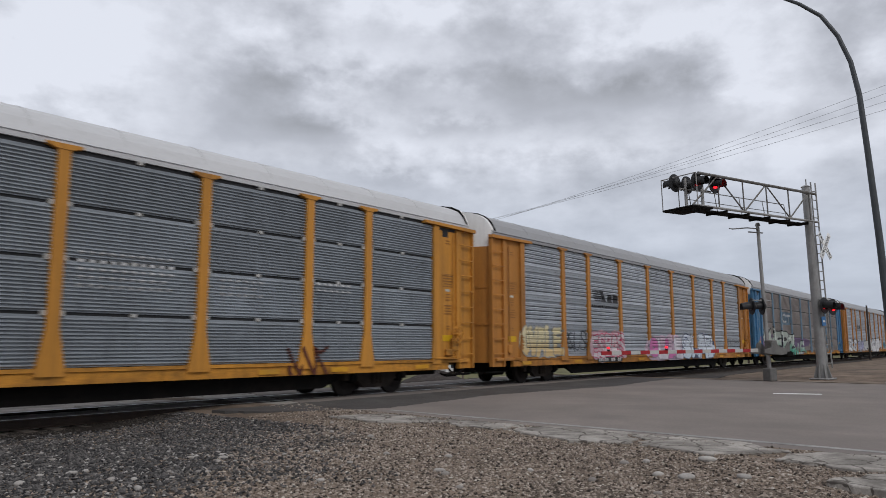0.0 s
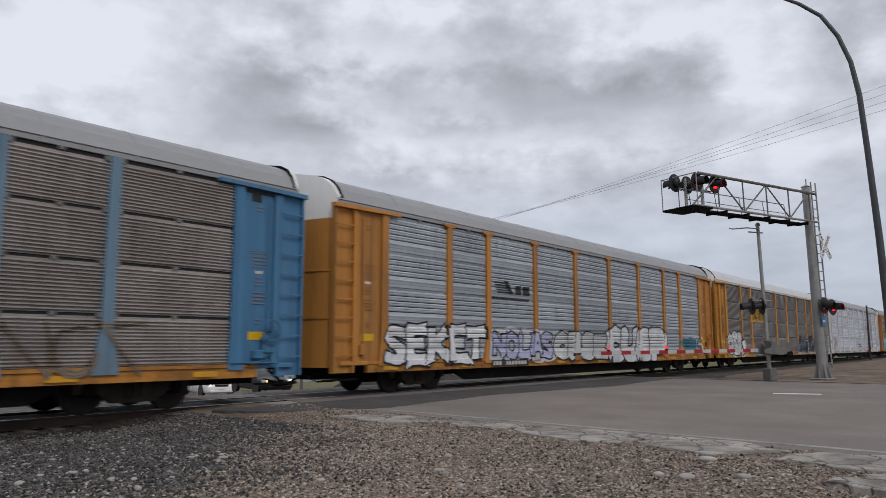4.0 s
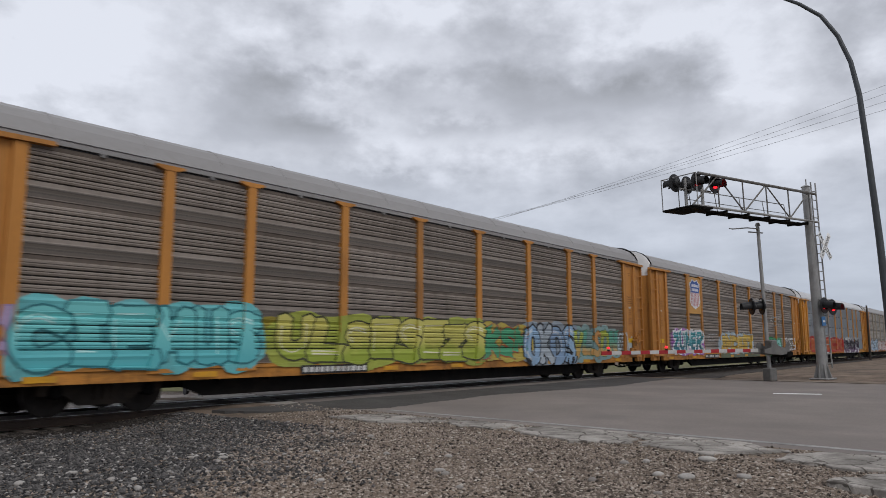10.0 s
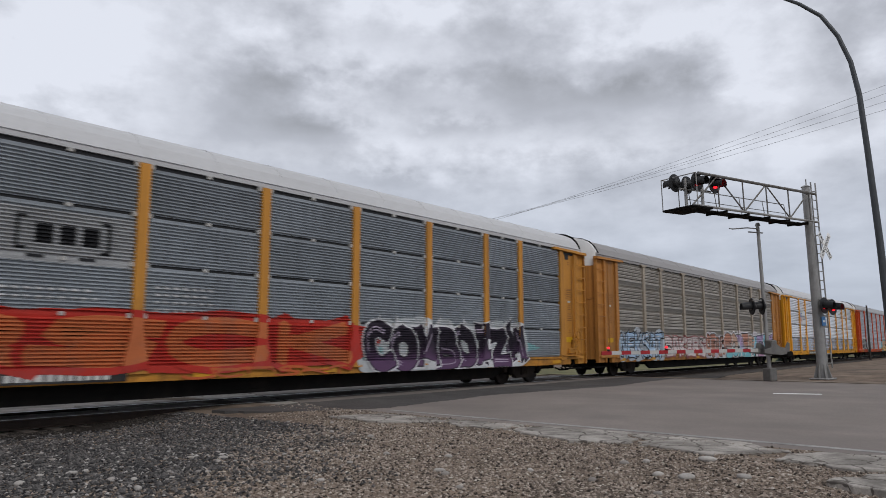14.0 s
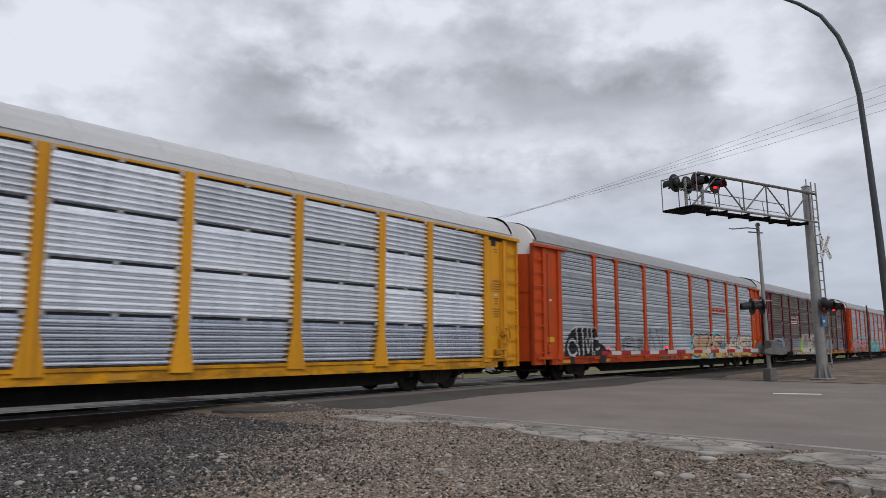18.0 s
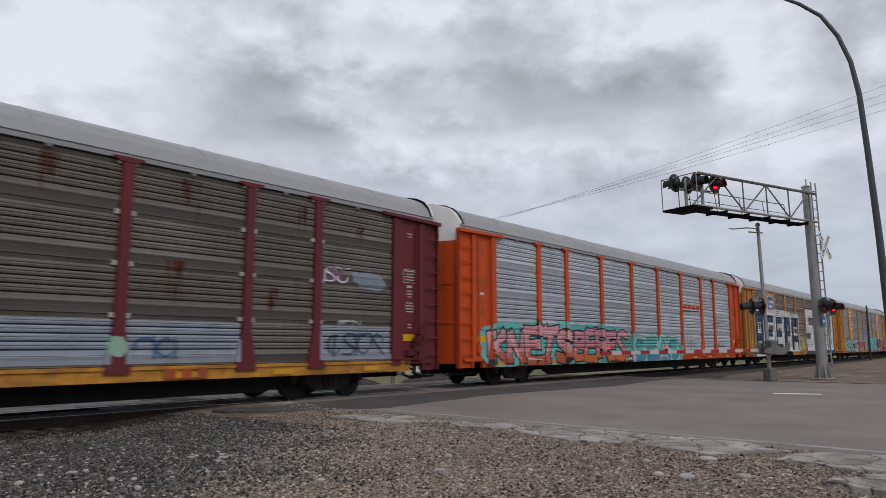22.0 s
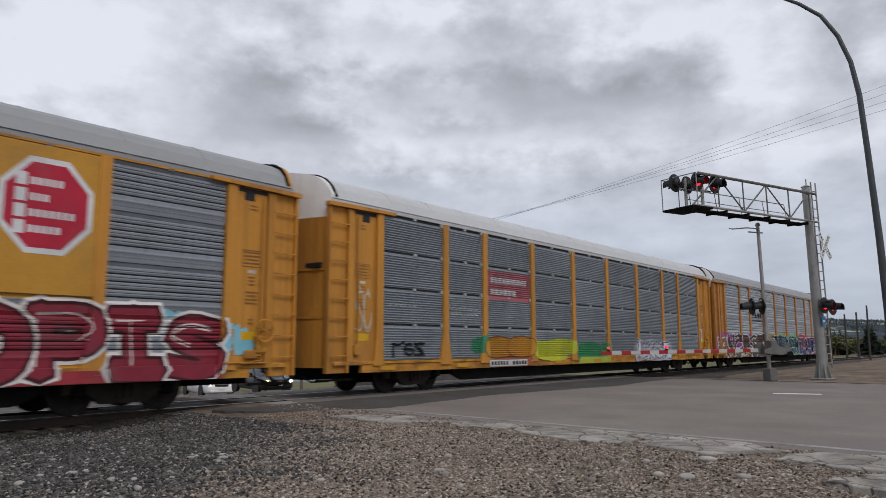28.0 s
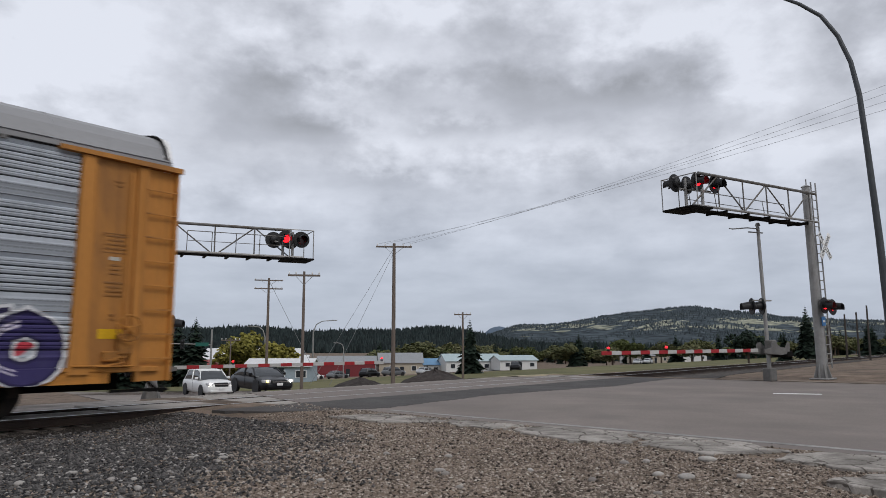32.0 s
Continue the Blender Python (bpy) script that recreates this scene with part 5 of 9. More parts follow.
def lettering(car, style, word, x0, x1, z0, z1, fill, line, rim=None, back=None, shine=None, low=None, seed=1, round_=False, fat=0.30, edge=0.055, slant=0.10, spread=1.14, spikes=0, label="", mix=()):
    """A painted word: for each letter a rim, an outline, the fill and thin lights; over all a cloud behind and pointed ends. low: the fill's colour at its foot."""
    rng = random.Random(seed)
    n = len(word)
    w, h = (x1 - x0) / n, z1 - z0
    top = None
    if back is not None:
        top = drape("graffiti", [blob(x0 + w * (k + 0.5), z0 + h * 0.5, w * 0.80, h * 0.5 + 0.12, rng, 0.16) for k in range(n)], style, 0.004, spray(back), car, label, [0.0002 * k for k in range(n)])
    for k in range(spikes):
        x = x0 + (x1 - x0) * (k + rng.uniform(0.2, 0.8)) / spikes
        ends = [(x - 0.16, z1 - 0.2), (x + 0.16, z1 - 0.2), (x + rng.uniform(-0.3, 0.3), z1 + rng.uniform(0.12, 0.26))]
        g = drape("spike" if top else "graffiti", [ends], style, 0.007, spray(rim or line), top or car, "" if top else label)
        top = top or g
    for k, ch in enumerate(word):
        cx = x0 + w * (k + 0.5)
        tilt = slant * rng.uniform(-0.3, 1.0) * (1 if seed % 2 else -1)
        tall = h * rng.uniform(0.86, 1.0)
        base = z0 + rng.uniform(0, h - tall)
        wide = w * spread * rng.uniform(0.92, 1.06)
        thick = fat * min(w, h * 0.9) * rng.uniform(0.92, 1.08)
        at = 0.0030 * (k if seed % 2 else n - 1 - k)

        def place(p):
            return (cx + (p[0] - 0.5) * wide * 0.82 + tilt * (p[1] - 0.5) * tall, base + thick * 0.4 + p[1] * (tall - thick * 0.8))

        layers = {}
        for q, mv in enumerate(GLYPHS[ch]):
            pts = [place(p) for p in mv]
            for nm, extra in (("rim", edge * 2.0), ("outline", edge), ("fill", 0.0)):
                if nm == "rim" and rim is None:
                    continue
                if round_ or len(pts) > 2:
                    t = thick * (1.12 if round_ else 0.92)
                    poly = stroke(pts, t + 2 * extra, 1.0, extra * 0.8 + (t * 0.28 if round_ else 0.06), 0.22 if round_ else 0.12)
                else:
                    poly = wedge(pts[0], pts[1], thick / 2 + extra, 1.12, extra + thick * 0.10)
                layers.setdefault(nm, []).append((poly, at + {"rim": 0.0, "outline": 0.0008, "fill": 0.0016}[nm] + 0.00012 * q))
        # spurs that stab out of the letter
        for q in range(0 if round_ else 2):
            x, z = place(rng.choice(rng.choice(GLYPHS[ch])))
            a = rng.uniform(0.3, 2.8) * (1 if z > base + tall / 2 else -1)
            far = thick * rng.uniform(0.9, 1.5)
            for nm, extra in (("rim", edge * 2.0), ("outline", edge), ("fill", 0.0)):
                if nm in layers:
                    r = thick * 0.42 + extra
                    tip = (x + (far + extra * 1.6) * math.cos(a), z + (far * 0.7 + extra * 1.6) * math.sin(a))
                    layers[nm].append(([(x - r * math.sin(a), z + r * math.cos(a)), (x - r * 0.8 * math.cos(a), z - r * 0.8 * math.sin(a)), (x + r * math.sin(a), z - r * math.cos(a)), tip], layers[nm][0][1] + 0.0006 + 0.00012 * q - (0.0004 if nm == "fill" else 0.0005)))
        lights = []
        if shine is not None:
            for q in range(2):
                pts = [place(p) for p in rng.choice(GLYPHS[ch])]
                lights.append((stroke([(x - thick * 0.20, z + thick * (0.12 - 0.2 * q)) for x, z in pts][:4], 0.045, 0.5, -0.05), at + 0.0024 + 0.0001 * q))
        ink = fill if not mix else mix[k % len(mix)]
        body = None
        for nm, col in (("rim", rim), ("outline", line), ("fill", ink), ("light", shine)):
            ps = lights if nm == "light" else layers.get(nm)
            if not ps or col is None:
                continue
            mat = spray(col) if nm != "fill" or low is None else fade(col, low, z0, z1)
            ob = drape("letter" if top and nm in ("rim", "outline") and body is None else ("graffiti" if top is None else nm), [p for p, d in ps], style, 0.010, mat, car if top is None else (body or top), label if top is None else "", [d for p, d in ps])
            top = top or ob
            body = body or (ob if ob is not top else None)
    return top


def fade(high, low, z0, z1):
    """Spray paint that runs from one colour into another up the letter."""
    key = (tuple(high), tuple(low), round(z0, 2), round(z1, 2))
    if key not in _sprays:
        m, nt, N, L, b = nodes_of("faded_spray_paint")
        tc, sx, mr, ns = N("ShaderNodeTexCoord"), N("ShaderNodeSeparateXYZ"), N("ShaderNodeMapRange"), N("ShaderNodeTexNoise")
        ns.inputs["Scale"].default_value, ns.inputs["Detail"].default_value = 3.0, 6.0
        L(tc.outputs["Object"], ns.inputs["Vector"])
        L(tc.outputs["Object"], sx.inputs[0])
        ad = N("ShaderNodeMath")
        ad.operation = "MULTIPLY_ADD"
        ad.inputs[1].default_value = (z1 - z0) * 0.5
        L(ns.outputs[0], ad.inputs[0])
        L(sx.outputs[2], ad.inputs[2])
        mr.interpolation_type = "SMOOTHSTEP"
        mr.inputs["From Min"].default_value, mr.inputs["From Max"].default_value = z0 + 0.40 * (z1 - z0), z0 + 0.85 * (z1 - z0)
        L(ad.outputs[0], mr.inputs["Value"])
        mx = N("ShaderNodeMix")
        mx.data_type = "RGBA"
        mx.inputs["A"].default_value, mx.inputs["B"].default_value = (*low, 1), (*high, 1)
        L(mr.outputs[0], mx.inputs["Factor"])
        L(mx.outputs["Result"], b.inputs["Base Color"])
        b.inputs["Roughness"].default_value, b.inputs["Specular IOR Level"].default_value = 0.6, 0.25
        _sprays[key] = m
    return _sprays[key]


def haze(car, style, cx, cz, rx, rz, col, seed, label):
    """A loose spray cloud made of ragged puffs."""
    rng = random.Random(seed)
    ps = [blob(cx, cz, rx * 0.8, rz * 0.75, rng, 0.14, 26)] + [blob(cx + rx * rng.uniform(-0.85, 0.85), cz + rz * rng.uniform(-0.5, 0.5), rx * 0.25, rz * 0.5, rng, 0.22, 16) for _ in range(5)]
    return drape("haze", ps, style, 0.003, spray(col), car, label, [0.0001 * k for k in range(len(ps))])


def stain(color, key):
    """Thin broken film of rust or spray that lets the sheet show through."""
    if key not in _sprays:
        m = surface(key, color, 0.8, 0, var=0.3, scale=3.0, fine=30, bump=0.05, spec=0.15)
        nt = m.node_tree
        tc, mp, ns, mr = (nt.nodes.new(n) for n in ("ShaderNodeTexCoord", "ShaderNodeMapping", "ShaderNodeTexNoise", "ShaderNodeMapRange"))
        mp.inputs["Scale"].default_value = (5.0, 1.0, 0.9)
        nt.links.new(tc.outputs["Object"], mp.inputs[0])
        ns.inputs["Scale"].default_value, ns.inputs["Detail"].default_value = 3.0, 5.0
        nt.links.new(mp.outputs[0], ns.inputs["Vector"])
        mr.inputs["From Min"].default_value, mr.inputs["From Max"].default_value = 0.38, 0.72
        mr.inputs["To Min"].default_value, mr.inputs["To Max"].default_value = 0.0, 0.85
        nt.links.new(ns.outputs[0], mr.inputs["Value"])
        nt.links.new(mr.outputs[0], nt.nodes["Principled BSDF"].inputs["Alpha"])
        _sprays[key] = m
    return _sprays[key]


def rust_run(car, style, x, z, width, length, seed, color=(0.13, 0.045, 0.02), key="rust_film"):
    """Rusty water runs that narrow on their way down a sheet."""
    rng = random.Random(seed)
    ps = []
    for k in range(5):
        a, w, n = x + width * rng.uniform(-0.5, 0.5), width * rng.uniform(0.15, 0.45), length * rng.uniform(0.35, 1.0)
        ps.append([(a - w / 2, z), (a - w * 0.3, z - n * 0.7), (a, z - n), (a + w * 0.3, z - n * 0.7), (a + w / 2, z)])
    return drape("rust_run", ps, style, 0.003, stain(color, key), car, "brown rust run down the sheet", [0.0002 * k for k in range(5)])


def tag_line(car, style, x0, x1, z0, z1, col, seed, n=5, w=0.035):
    """A thin one-colour scrawl."""
    rng = random.Random(seed)
    ps = []
    for k in range(n):
        a = x0 + (x1 - x0) * k / n
        ww, hh = (x1 - x0) / n, z1 - z0
        for mv in rng.sample(MOVES, 2):
            ps.append(stroke([(a + p[0] * ww * 1.25, z0 + p[1] * hh * rng.uniform(0.85, 1)) for p in mv], w, 0.7, 0.0, 0.5))
    return drape("scrawl", ps, style, 0.02, spray(col), car, "thin spray-painted scrawl")


def dots(car, style, x0, x1, z0, rows, col=(0.5, 0.5, 0.5), seed=0):
    """Rows of small pale stencil dashes."""
    rng = random.Random(seed)
    ps = []
    for r in range(rows):
        x = x0
        while x < x1:
            d = rng.uniform(0.08, 0.13)
            ps.append(rect(x, x + d, z0 + r * 0.15, z0 + r * 0.15 + 0.06))
            x += d + 0.09
    return tagged(drape("stencil", ps, style, 0.008, spray(col), car, "small pale stencilled marks"), kind="stuff")


def plate(car, style, x0, x1, z0, z1, back, front, bars=2, seed=0, label="sill plate with pale marks"):
    """A painted plate with bars where its writing stands."""
    rng = random.Random(seed)
    p = drape("plate", [rect(x0, x1, z0, z1)], style, 0.006, spray(back), car, label)
    ps, x, h = [], x0 + 0.08, z1 - z0
    while x < x1 - 0.16:
        d = rng.uniform(0.10, 0.15)
        ps.append(rect(x, x + d, z0 + h * 0.2, z1 - h * 0.2))
        x += d + (0.05 if rng.random() > 0.15 else 0.28)
    for q in ps:
        drape("mark", [q], style, 0.014, spray(front), p)
    return p


def bars(x0, x1, z0, z1, rows, rng):
    ps = []
    h = (z1 - z0) / rows
    for r in range(rows):
        x = x0
        zz = z0 + r * h
        while x < x1 - 0.05:
            d = rng.uniform(0.10, 0.2) * h / 0.25
            ps.append(rect(x, min(x + d, x1), zz + h * 0.15, zz + h * 0.8))
            x += d + 0.05
    return ps


def shield(car, style, cx, cz, w, h, split=None):
    """Shield sign: blue top, red and white stripes below, pale bars on the blue."""
    half = w / 2

    def outline(k):
        a, b = half * k, h / 2 * k
        return [(cx - a, cz + b * 0.72), (cx - a * 0.72, cz + b * 0.8), (cx - a * 0.5, cz + b), (cx, cz + b * 0.88), (cx + a * 0.5, cz + b), (cx + a * 0.72, cz + b * 0.8), (cx + a, cz + b * 0.72),
                (cx + a * 0.86, cz + b * 0.2), (cx + a, cz - b * 0.45), (cx + a * 0.8, cz - b * 0.75), (cx, cz - b), (cx - a * 0.8, cz - b * 0.75), (cx - a, cz - b * 0.45), (cx - a * 0.86, cz + b * 0.2)]

    g = drape("shield_sign", [outline(1.0)], style, 0.012, spray((0.62, 0.62, 0.63)), car, "blue, red and white shield sign")
    split = cz + h * 0.05 if split is None else split
    top = [(x, max(z, split)) for x, z in outline(0.92) if z > split - h * 0.45 and abs(x - cx) > 1e-6 or z > split]
    drape("blue_field", [top], style, 0.020, spray((0.03, 0.08, 0.30)), g)
    st = []
    for k in range(6):
        x = cx - half * 0.78 + w * 0.78 * k / 5.6
        st.append(rect(x, x + w * 0.055, cz - h * (0.33 if k in (0, 5) else 0.40), split - 0.01))
    drape("stripes", st, style, 0.020, spray((0.42, 0.12, 0.12)), g)
    rng = random.Random(5)
    high = cz + h * 0.46 - split
    marks = []
    for zz in (0.12, 0.46):
        x = cx - half * 0.62
        while x < cx + half * 0.58:
            d = w * rng.uniform(0.07, 0.10)
            marks.append(rect(x, x + d, split + high * zz, split + high * (zz + 0.22)))
            x += d + w * 0.03
    for q in marks:
        drape("mark", [q], style, 0.028, spray((0.62, 0.63, 0.66)), g)


def sheet_panel(car, x0, x1, z0, z1, col, label):
    """A plain smooth sheet set over the relief, as the ground of a sign."""
    return put("sign_panel", Shape().box(x0, x1, SIDE - 0.061, SIDE + 0.02, z0, z1), spray(col), car, label)


def slanted_logo(car, style, x0, x1, z0, z1):
    """Black mark of slanted speed lines and two blocks, with a row of small bars."""
    w, h = x1 - x0, z1 - z0
    ps = []
    for k in range(5):
        z = z0 + h * (0.38 + 0.12 * k)
        ps.append([(x0 + w * 0.02 * (5 - k), z), (x0 + w * (0.42 - 0.03 * k), z), (x0 + w * (0.40 - 0.03 * k), z + h * 0.07), (x0 + w * 0.02 * (5 - k) + 0.02, z + h * 0.07)])
    ps.append([(x0 + w * 0.42, z0 + h * 0.36), (x0 + w * 0.55, z0 + h * 0.36), (x0 + w * 0.40, z0 + h), (x0 + w * 0.28, z0 + h)])
    ps.append([(x0 + w * 0.58, z0 + h * 0.36), (x0 + w * 0.76, z0 + h * 0.36), (x0 + w * 0.76, z0 + h * 0.82), (x0 + w * 0.6, z0 + h * 0.82)])
    ps.append(rect(x0 + w * 0.80, x1, z0 + h * 0.36, z0 + h * 0.82))
    ps += bars(x0, x1, z0, z0 + h * 0.22, 1, random.Random(2))
    return drape("emblem", ps, style, 0.010, spray((0.02, 0.02, 0.022)), car, "black slanted emblem with a row of marks")


def sill_marks(car, style, seed, patch=(0.55, 0.27, 0.02)):
    """Reflective yellow strips along the sill."""
    rng = random.Random(seed)
    for x in (-11.6, -8.4, -2.6, 0.4, 6.1, 8.3, 11.2):
        x += rng.uniform(-0.3, 0.3)
        drape("reflector", [rect(x - 0.28, x + 0.28, 0.66, 0.77)], style, 0.006, spray(patch), car, "yellow reflective strip")


def door_marks(car, col=(0.16, 0.07, 0.02), seed=0, warn=True):
    """Small dark stencil blocks and a yellow note on the plain end sheets."""
    rng = random.Random(seed)
    for s in (-1, 1):
        xa = 12.6
        ps = [rect(s * xa - 0.26, s * xa + 0.26, 3.38, 3.395), rect(s * xa - 0.26, s * xa + 0.26, 3.02, 3.035), rect(s * xa - 0.26, s * xa - 0.245, 3.02, 3.395), rect(s * xa + 0.245, s * xa + 0.26, 3.02, 3.395)]
        for z, rows, wide in ((4.38, 2, 0.2), (3.33, 4, 0.4), (2.78, 3, 0.2), (2.45, 4, 0.34), (1.85, 2, 0.12)):
            for r in range(rows):
                d = wide * rng.uniform(0.75, 1.1)
                ps.append(rect(s * xa - d / 2, s * xa + d / 2, z - r * 0.08, z - r * 0.08 + 0.028))
        tagged(drape("stencil", ps, "ribbed", 0.006, spray(col), car, "dark stencilled lines"), kind="stuff")
        drape("tag_plate", [rect(s * xa - 0.10, s * xa + 0.10, 2.88, 2.95)], "ribbed", 0.006, spray((0.5, 0.48, 0.42)), car, "small pale plate")
        if warn:
            drape("notice", [rect(s * xa - 0.24, s * xa + 0.24, 1.42, 1.60)], "ribbed", 0.006, spray((0.62, 0.36, 0.01)), car, "yellow notice plate")


BY = {i: c for i, c in CARS}
ST = {0: "ribbed", 1: "louver", 2: "ribbed", 3: "louver", 4: "ribbed", 5: "louver", 6: "louver", 7: "louver", 8: "ribbed", 9: "louver", 10: "coarse", 11: "louver", 12: "louver",
      13: "louver", 14: "louver", 15: "louver", 16: "ribbed", 17: "louver"}
K, W = (0.012, 0.012, 0.014), (0.62, 0.62, 0.63)
TEAL, PINK, PURPLE = (0.10, 0.36, 0.33), (0.55, 0.22, 0.24), (0.20, 0.10, 0.24)
for i, c in CARS:
    sill_marks(c, ST[i], i)
    door_marks(c, (0.45, 0.42, 0.4) if i == 12 else (0.25, 0.11, 0.03) if i not in (5, 2) else (0.16, 0.16, 0.17), i, i != 5)
for i, x in ((1, -5.5), (2, -2.5), (3, -6.0), (4, -5.6), (5, -5.8), (6, -4.6), (7, -5.9), (8, -5.6), (10, -5.7), (11, -1.9), (12, -5.6), (13, -2.6), (14, -5.6), (16, -5.9), (17, -5.4)):
    light_plate = i in (5, 16)
    plate(BY[i], ST[i], x - 1.1, x + 1.1, 0.64, 0.84, (0.6, 0.6, 0.6) if light_plate else (0.45, 0.07, 0.012) if i == 11 else (0.03, 0.028, 0.027),
          (0.03, 0.03, 0.03) if light_plate or i == 11 else (0.55, 0.54, 0.52), seed=i)
# wagon 0
dots(BY[0], ST[0], 1.8, 3.6, 2.35, 5)
dots(BY[0], ST[0], 4.8, 5.8, 2.35, 3)
dots(BY[0], ST[0], 7.5, 8.6, 2.6, 2)
tag_line(BY[0], ST[0], 6.6, 7.8, 0.55, 1.3, (0.10, 0.03, 0.02), 4, 3, 0.09)
# wagon 1
slanted_logo(BY[1], ST[1], -6.9, -4.55, 2.78, 3.5)
tag_line(BY[1], ST[1], -9.0, -7.5, 1.1, 1.9, (0.08, 0.09, 0.1), 12, 3, 0.07)
lettering(BY[1], ST[1], "OVALE", -12.1, -9.4, 0.92, 1.98, (0.60, 0.53, 0.34), (0.28, 0.27, 0.24), low=(0.55, 0.40, 0.20), seed=11, round_=True, fat=0.40, edge=0.04, label="cream bubble-letter graffiti")
lettering(BY[1], ST[1], "ESBAS", -7.0, -4.15, 0.80, 1.78, (0.62, 0.55, 0.57), (0.50, 0.07, 0.14), back=(0.55, 0.38, 0.42), seed=13, fat=0.32, edge=0.04, label="white and pink graffiti")
lettering(BY[1], ST[1], "OLLE", -1.5, 2.4, 0.72, 1.62, (0.62, 0.60, 0.62), (0.22, 0.20, 0.24), seed=14, round_=True, fat=0.44, edge=0.035, back=(0.55, 0.42, 0.50), mix=((0.55, 0.16, 0.36), (0.62, 0.58, 0.62)), label="white bubble graffiti with a magenta letter")
lettering(BY[1], ST[1], "SLAB", 2.6, 7.0, 0.68, 1.85, (0.60, 0.64, 0.70), (0.08, 0.09, 0.14), low=(0.50, 0.56, 0.62), seed=16, fat=0.36, edge=0.05, round_=True, shine=(0.10, 0.12, 0.2), label="white and pale blue graffiti")
tag_line(BY[1], ST[1], 9.3, 11.8, 1.2, 1.7, (0.08, 0.08, 0.09), 17, 5, 0.035)
# wagon 2
drape("sign_panel", [rect(-7.05, -4.5, 2.75, 3.65)], ST[2], 0.006, spray((0.13, 0.20, 0.26)), BY[2], "faded blue sign panel")
drape("emblem", [stroke(arc(-6.25, 3.2, 0.5, 0.27, 30, 330, 12), 0.15), rect(-5.6, -4.62, 3.34, 3.5), rect(-5.2, -5.03, 2.92, 3.34)], ST[2], 0.016, spray(W), BY[2], "white ring and bar emblem")
dots(BY[2], ST[2], -11, -10.2, 2.1, 3)
dots(BY[2], ST[2], 1.9, 3.8, 2.25, 3)
dots(BY[2], ST[2], 4.8, 6.0, 2.0, 4)
haze(BY[2], ST[2], -9.8, 1.45, 3.6, 0.75, (0.22, 0.15, 0.24), 29, "dull purple spray haze")
lettering(BY[2], ST[2], "SMERZ", -12.1, -3.9, 0.62, 2.25, (0.48, 0.52, 0.47), K, low=(0.07, 0.33, 0.23), seed=27, fat=0.31, edge=0.085, slant=0.35, spread=1.3, label="large white and green graffiti with black outlines")
lettering(BY[2], ST[2], "VA", -4.2, -0.6, 0.62, 1.62, (0.45, 0.52, 0.48), K, low=(0.07, 0.33, 0.23), seed=22, fat=0.34, edge=0.06, slant=0.3, label="small green graffiti tail")
haze(BY[2], ST[2], -2.6, 1.5, 3.4, 0.45, (0.20, 0.14, 0.24), 30, "purple spray haze")
for _x, _c in ((1.6, (0.22, 0.17, 0.11)), (4.5, (0.23, 0.18, 0.12)), (7.3, (0.20, 0.16, 0.12))):
    tag_line(BY[2], ST[2], _x, _x + 2.5, 0.72, 1.8, _c, int(_x * 10), 3, 0.09)
    tag_line(BY[2], ST[2], _x, _x + 2.5, 0.72, 1.8, (0.03, 0.025, 0.02), int(_x * 10), 3, 0.025)
# wagon 3
slanted_logo(BY[3], ST[3], -6.9, -4.7, 2.75, 3.4)
tag_line(BY[3], ST[3], 9.4, 11.5, 1.0, 1.6, (0.06, 0.20, 0.24), 35, 6, 0.09)
tag_line(BY[3], ST[3], 11.0, 12.3, 0.9, 1.8, W, 37, 4, 0.06)
lettering(BY[3], ST[3], "SEKET", -12.0, -7.4, 0.75, 1.9, W, K, seed=31, fat=0.34, label="white graffiti with black outlines")
lettering(BY[3], ST[3], "NOLAS", -7.0, -3.2, 0.85, 1.75, (0.42, 0.42, 0.58), K, seed=32, back=(0.5, 0.5, 0.52), fat=0.34, label="pale blue graffiti")
lettering(BY[3], ST[3], "OPSE", -3.0, 1.0, 0.8, 1.75, (0.56, 0.57, 0.56), K, seed=33, round_=True, fat=0.42, label="white bubble graffiti")
lettering(BY[3], ST[3], "OUSP", 1.2, 7.0, 0.60, 2.02, W, K, seed=35, round_=True, fat=0.44, edge=0.075, spread=1.25, label="large white bubble-letter graffiti with black outlines")
haze(BY[3], ST[3], 10.4, 1.35, 1.5, 0.42, (0.07, 0.17, 0.24), 36, "dark blue painted-over patch")
# wagon 4
drape("sign_panel", [rect(-7.08, -4.48, 2.78, 3.73)], ST[4], 0.006, spray((0.52, 0.29, 0.03)), BY[4], "yellow sign panel")
drape("emblem", [stroke(arc(-6.08, 3.26, 0.27, 0.27, 50, 310, 12), 0.11), rect(-5.62, -5.5, 2.95, 3.57), rect(-5.36, -5.22, 2.95, 3.57)], ST[4], 0.014, spray(K), BY[4], "dark ring and two upright bars")
_r = random.Random(4)
_b = drape("graffiti", [blob(-8.95, 1.32, 0.50, 0.40, _r, 0.05)], ST[4], 0.02, spray(K), BY[4], "round white graffiti spot")
drape("fill", [blob(-8.95, 1.32, 0.43, 0.34, _r, 0.05)], ST[4], 0.03, spray(W), _b)
tag_line(BY[4], ST[4], -1.2, 1.0, 0.95, 1.9, (0.36, 0.35, 0.33), 42, 5, 0.03)
dots(BY[4], ST[4], -5.9, -4.6, 2.35, 2)
for x in (-11.2, -9.6):
    drape("patch", [rect(x, x + 0.7, 0.56, 0.84)], ST[4], 0.008, spray((0.5, 0.5, 0.5)), BY[4], "white paint patch on the sill")
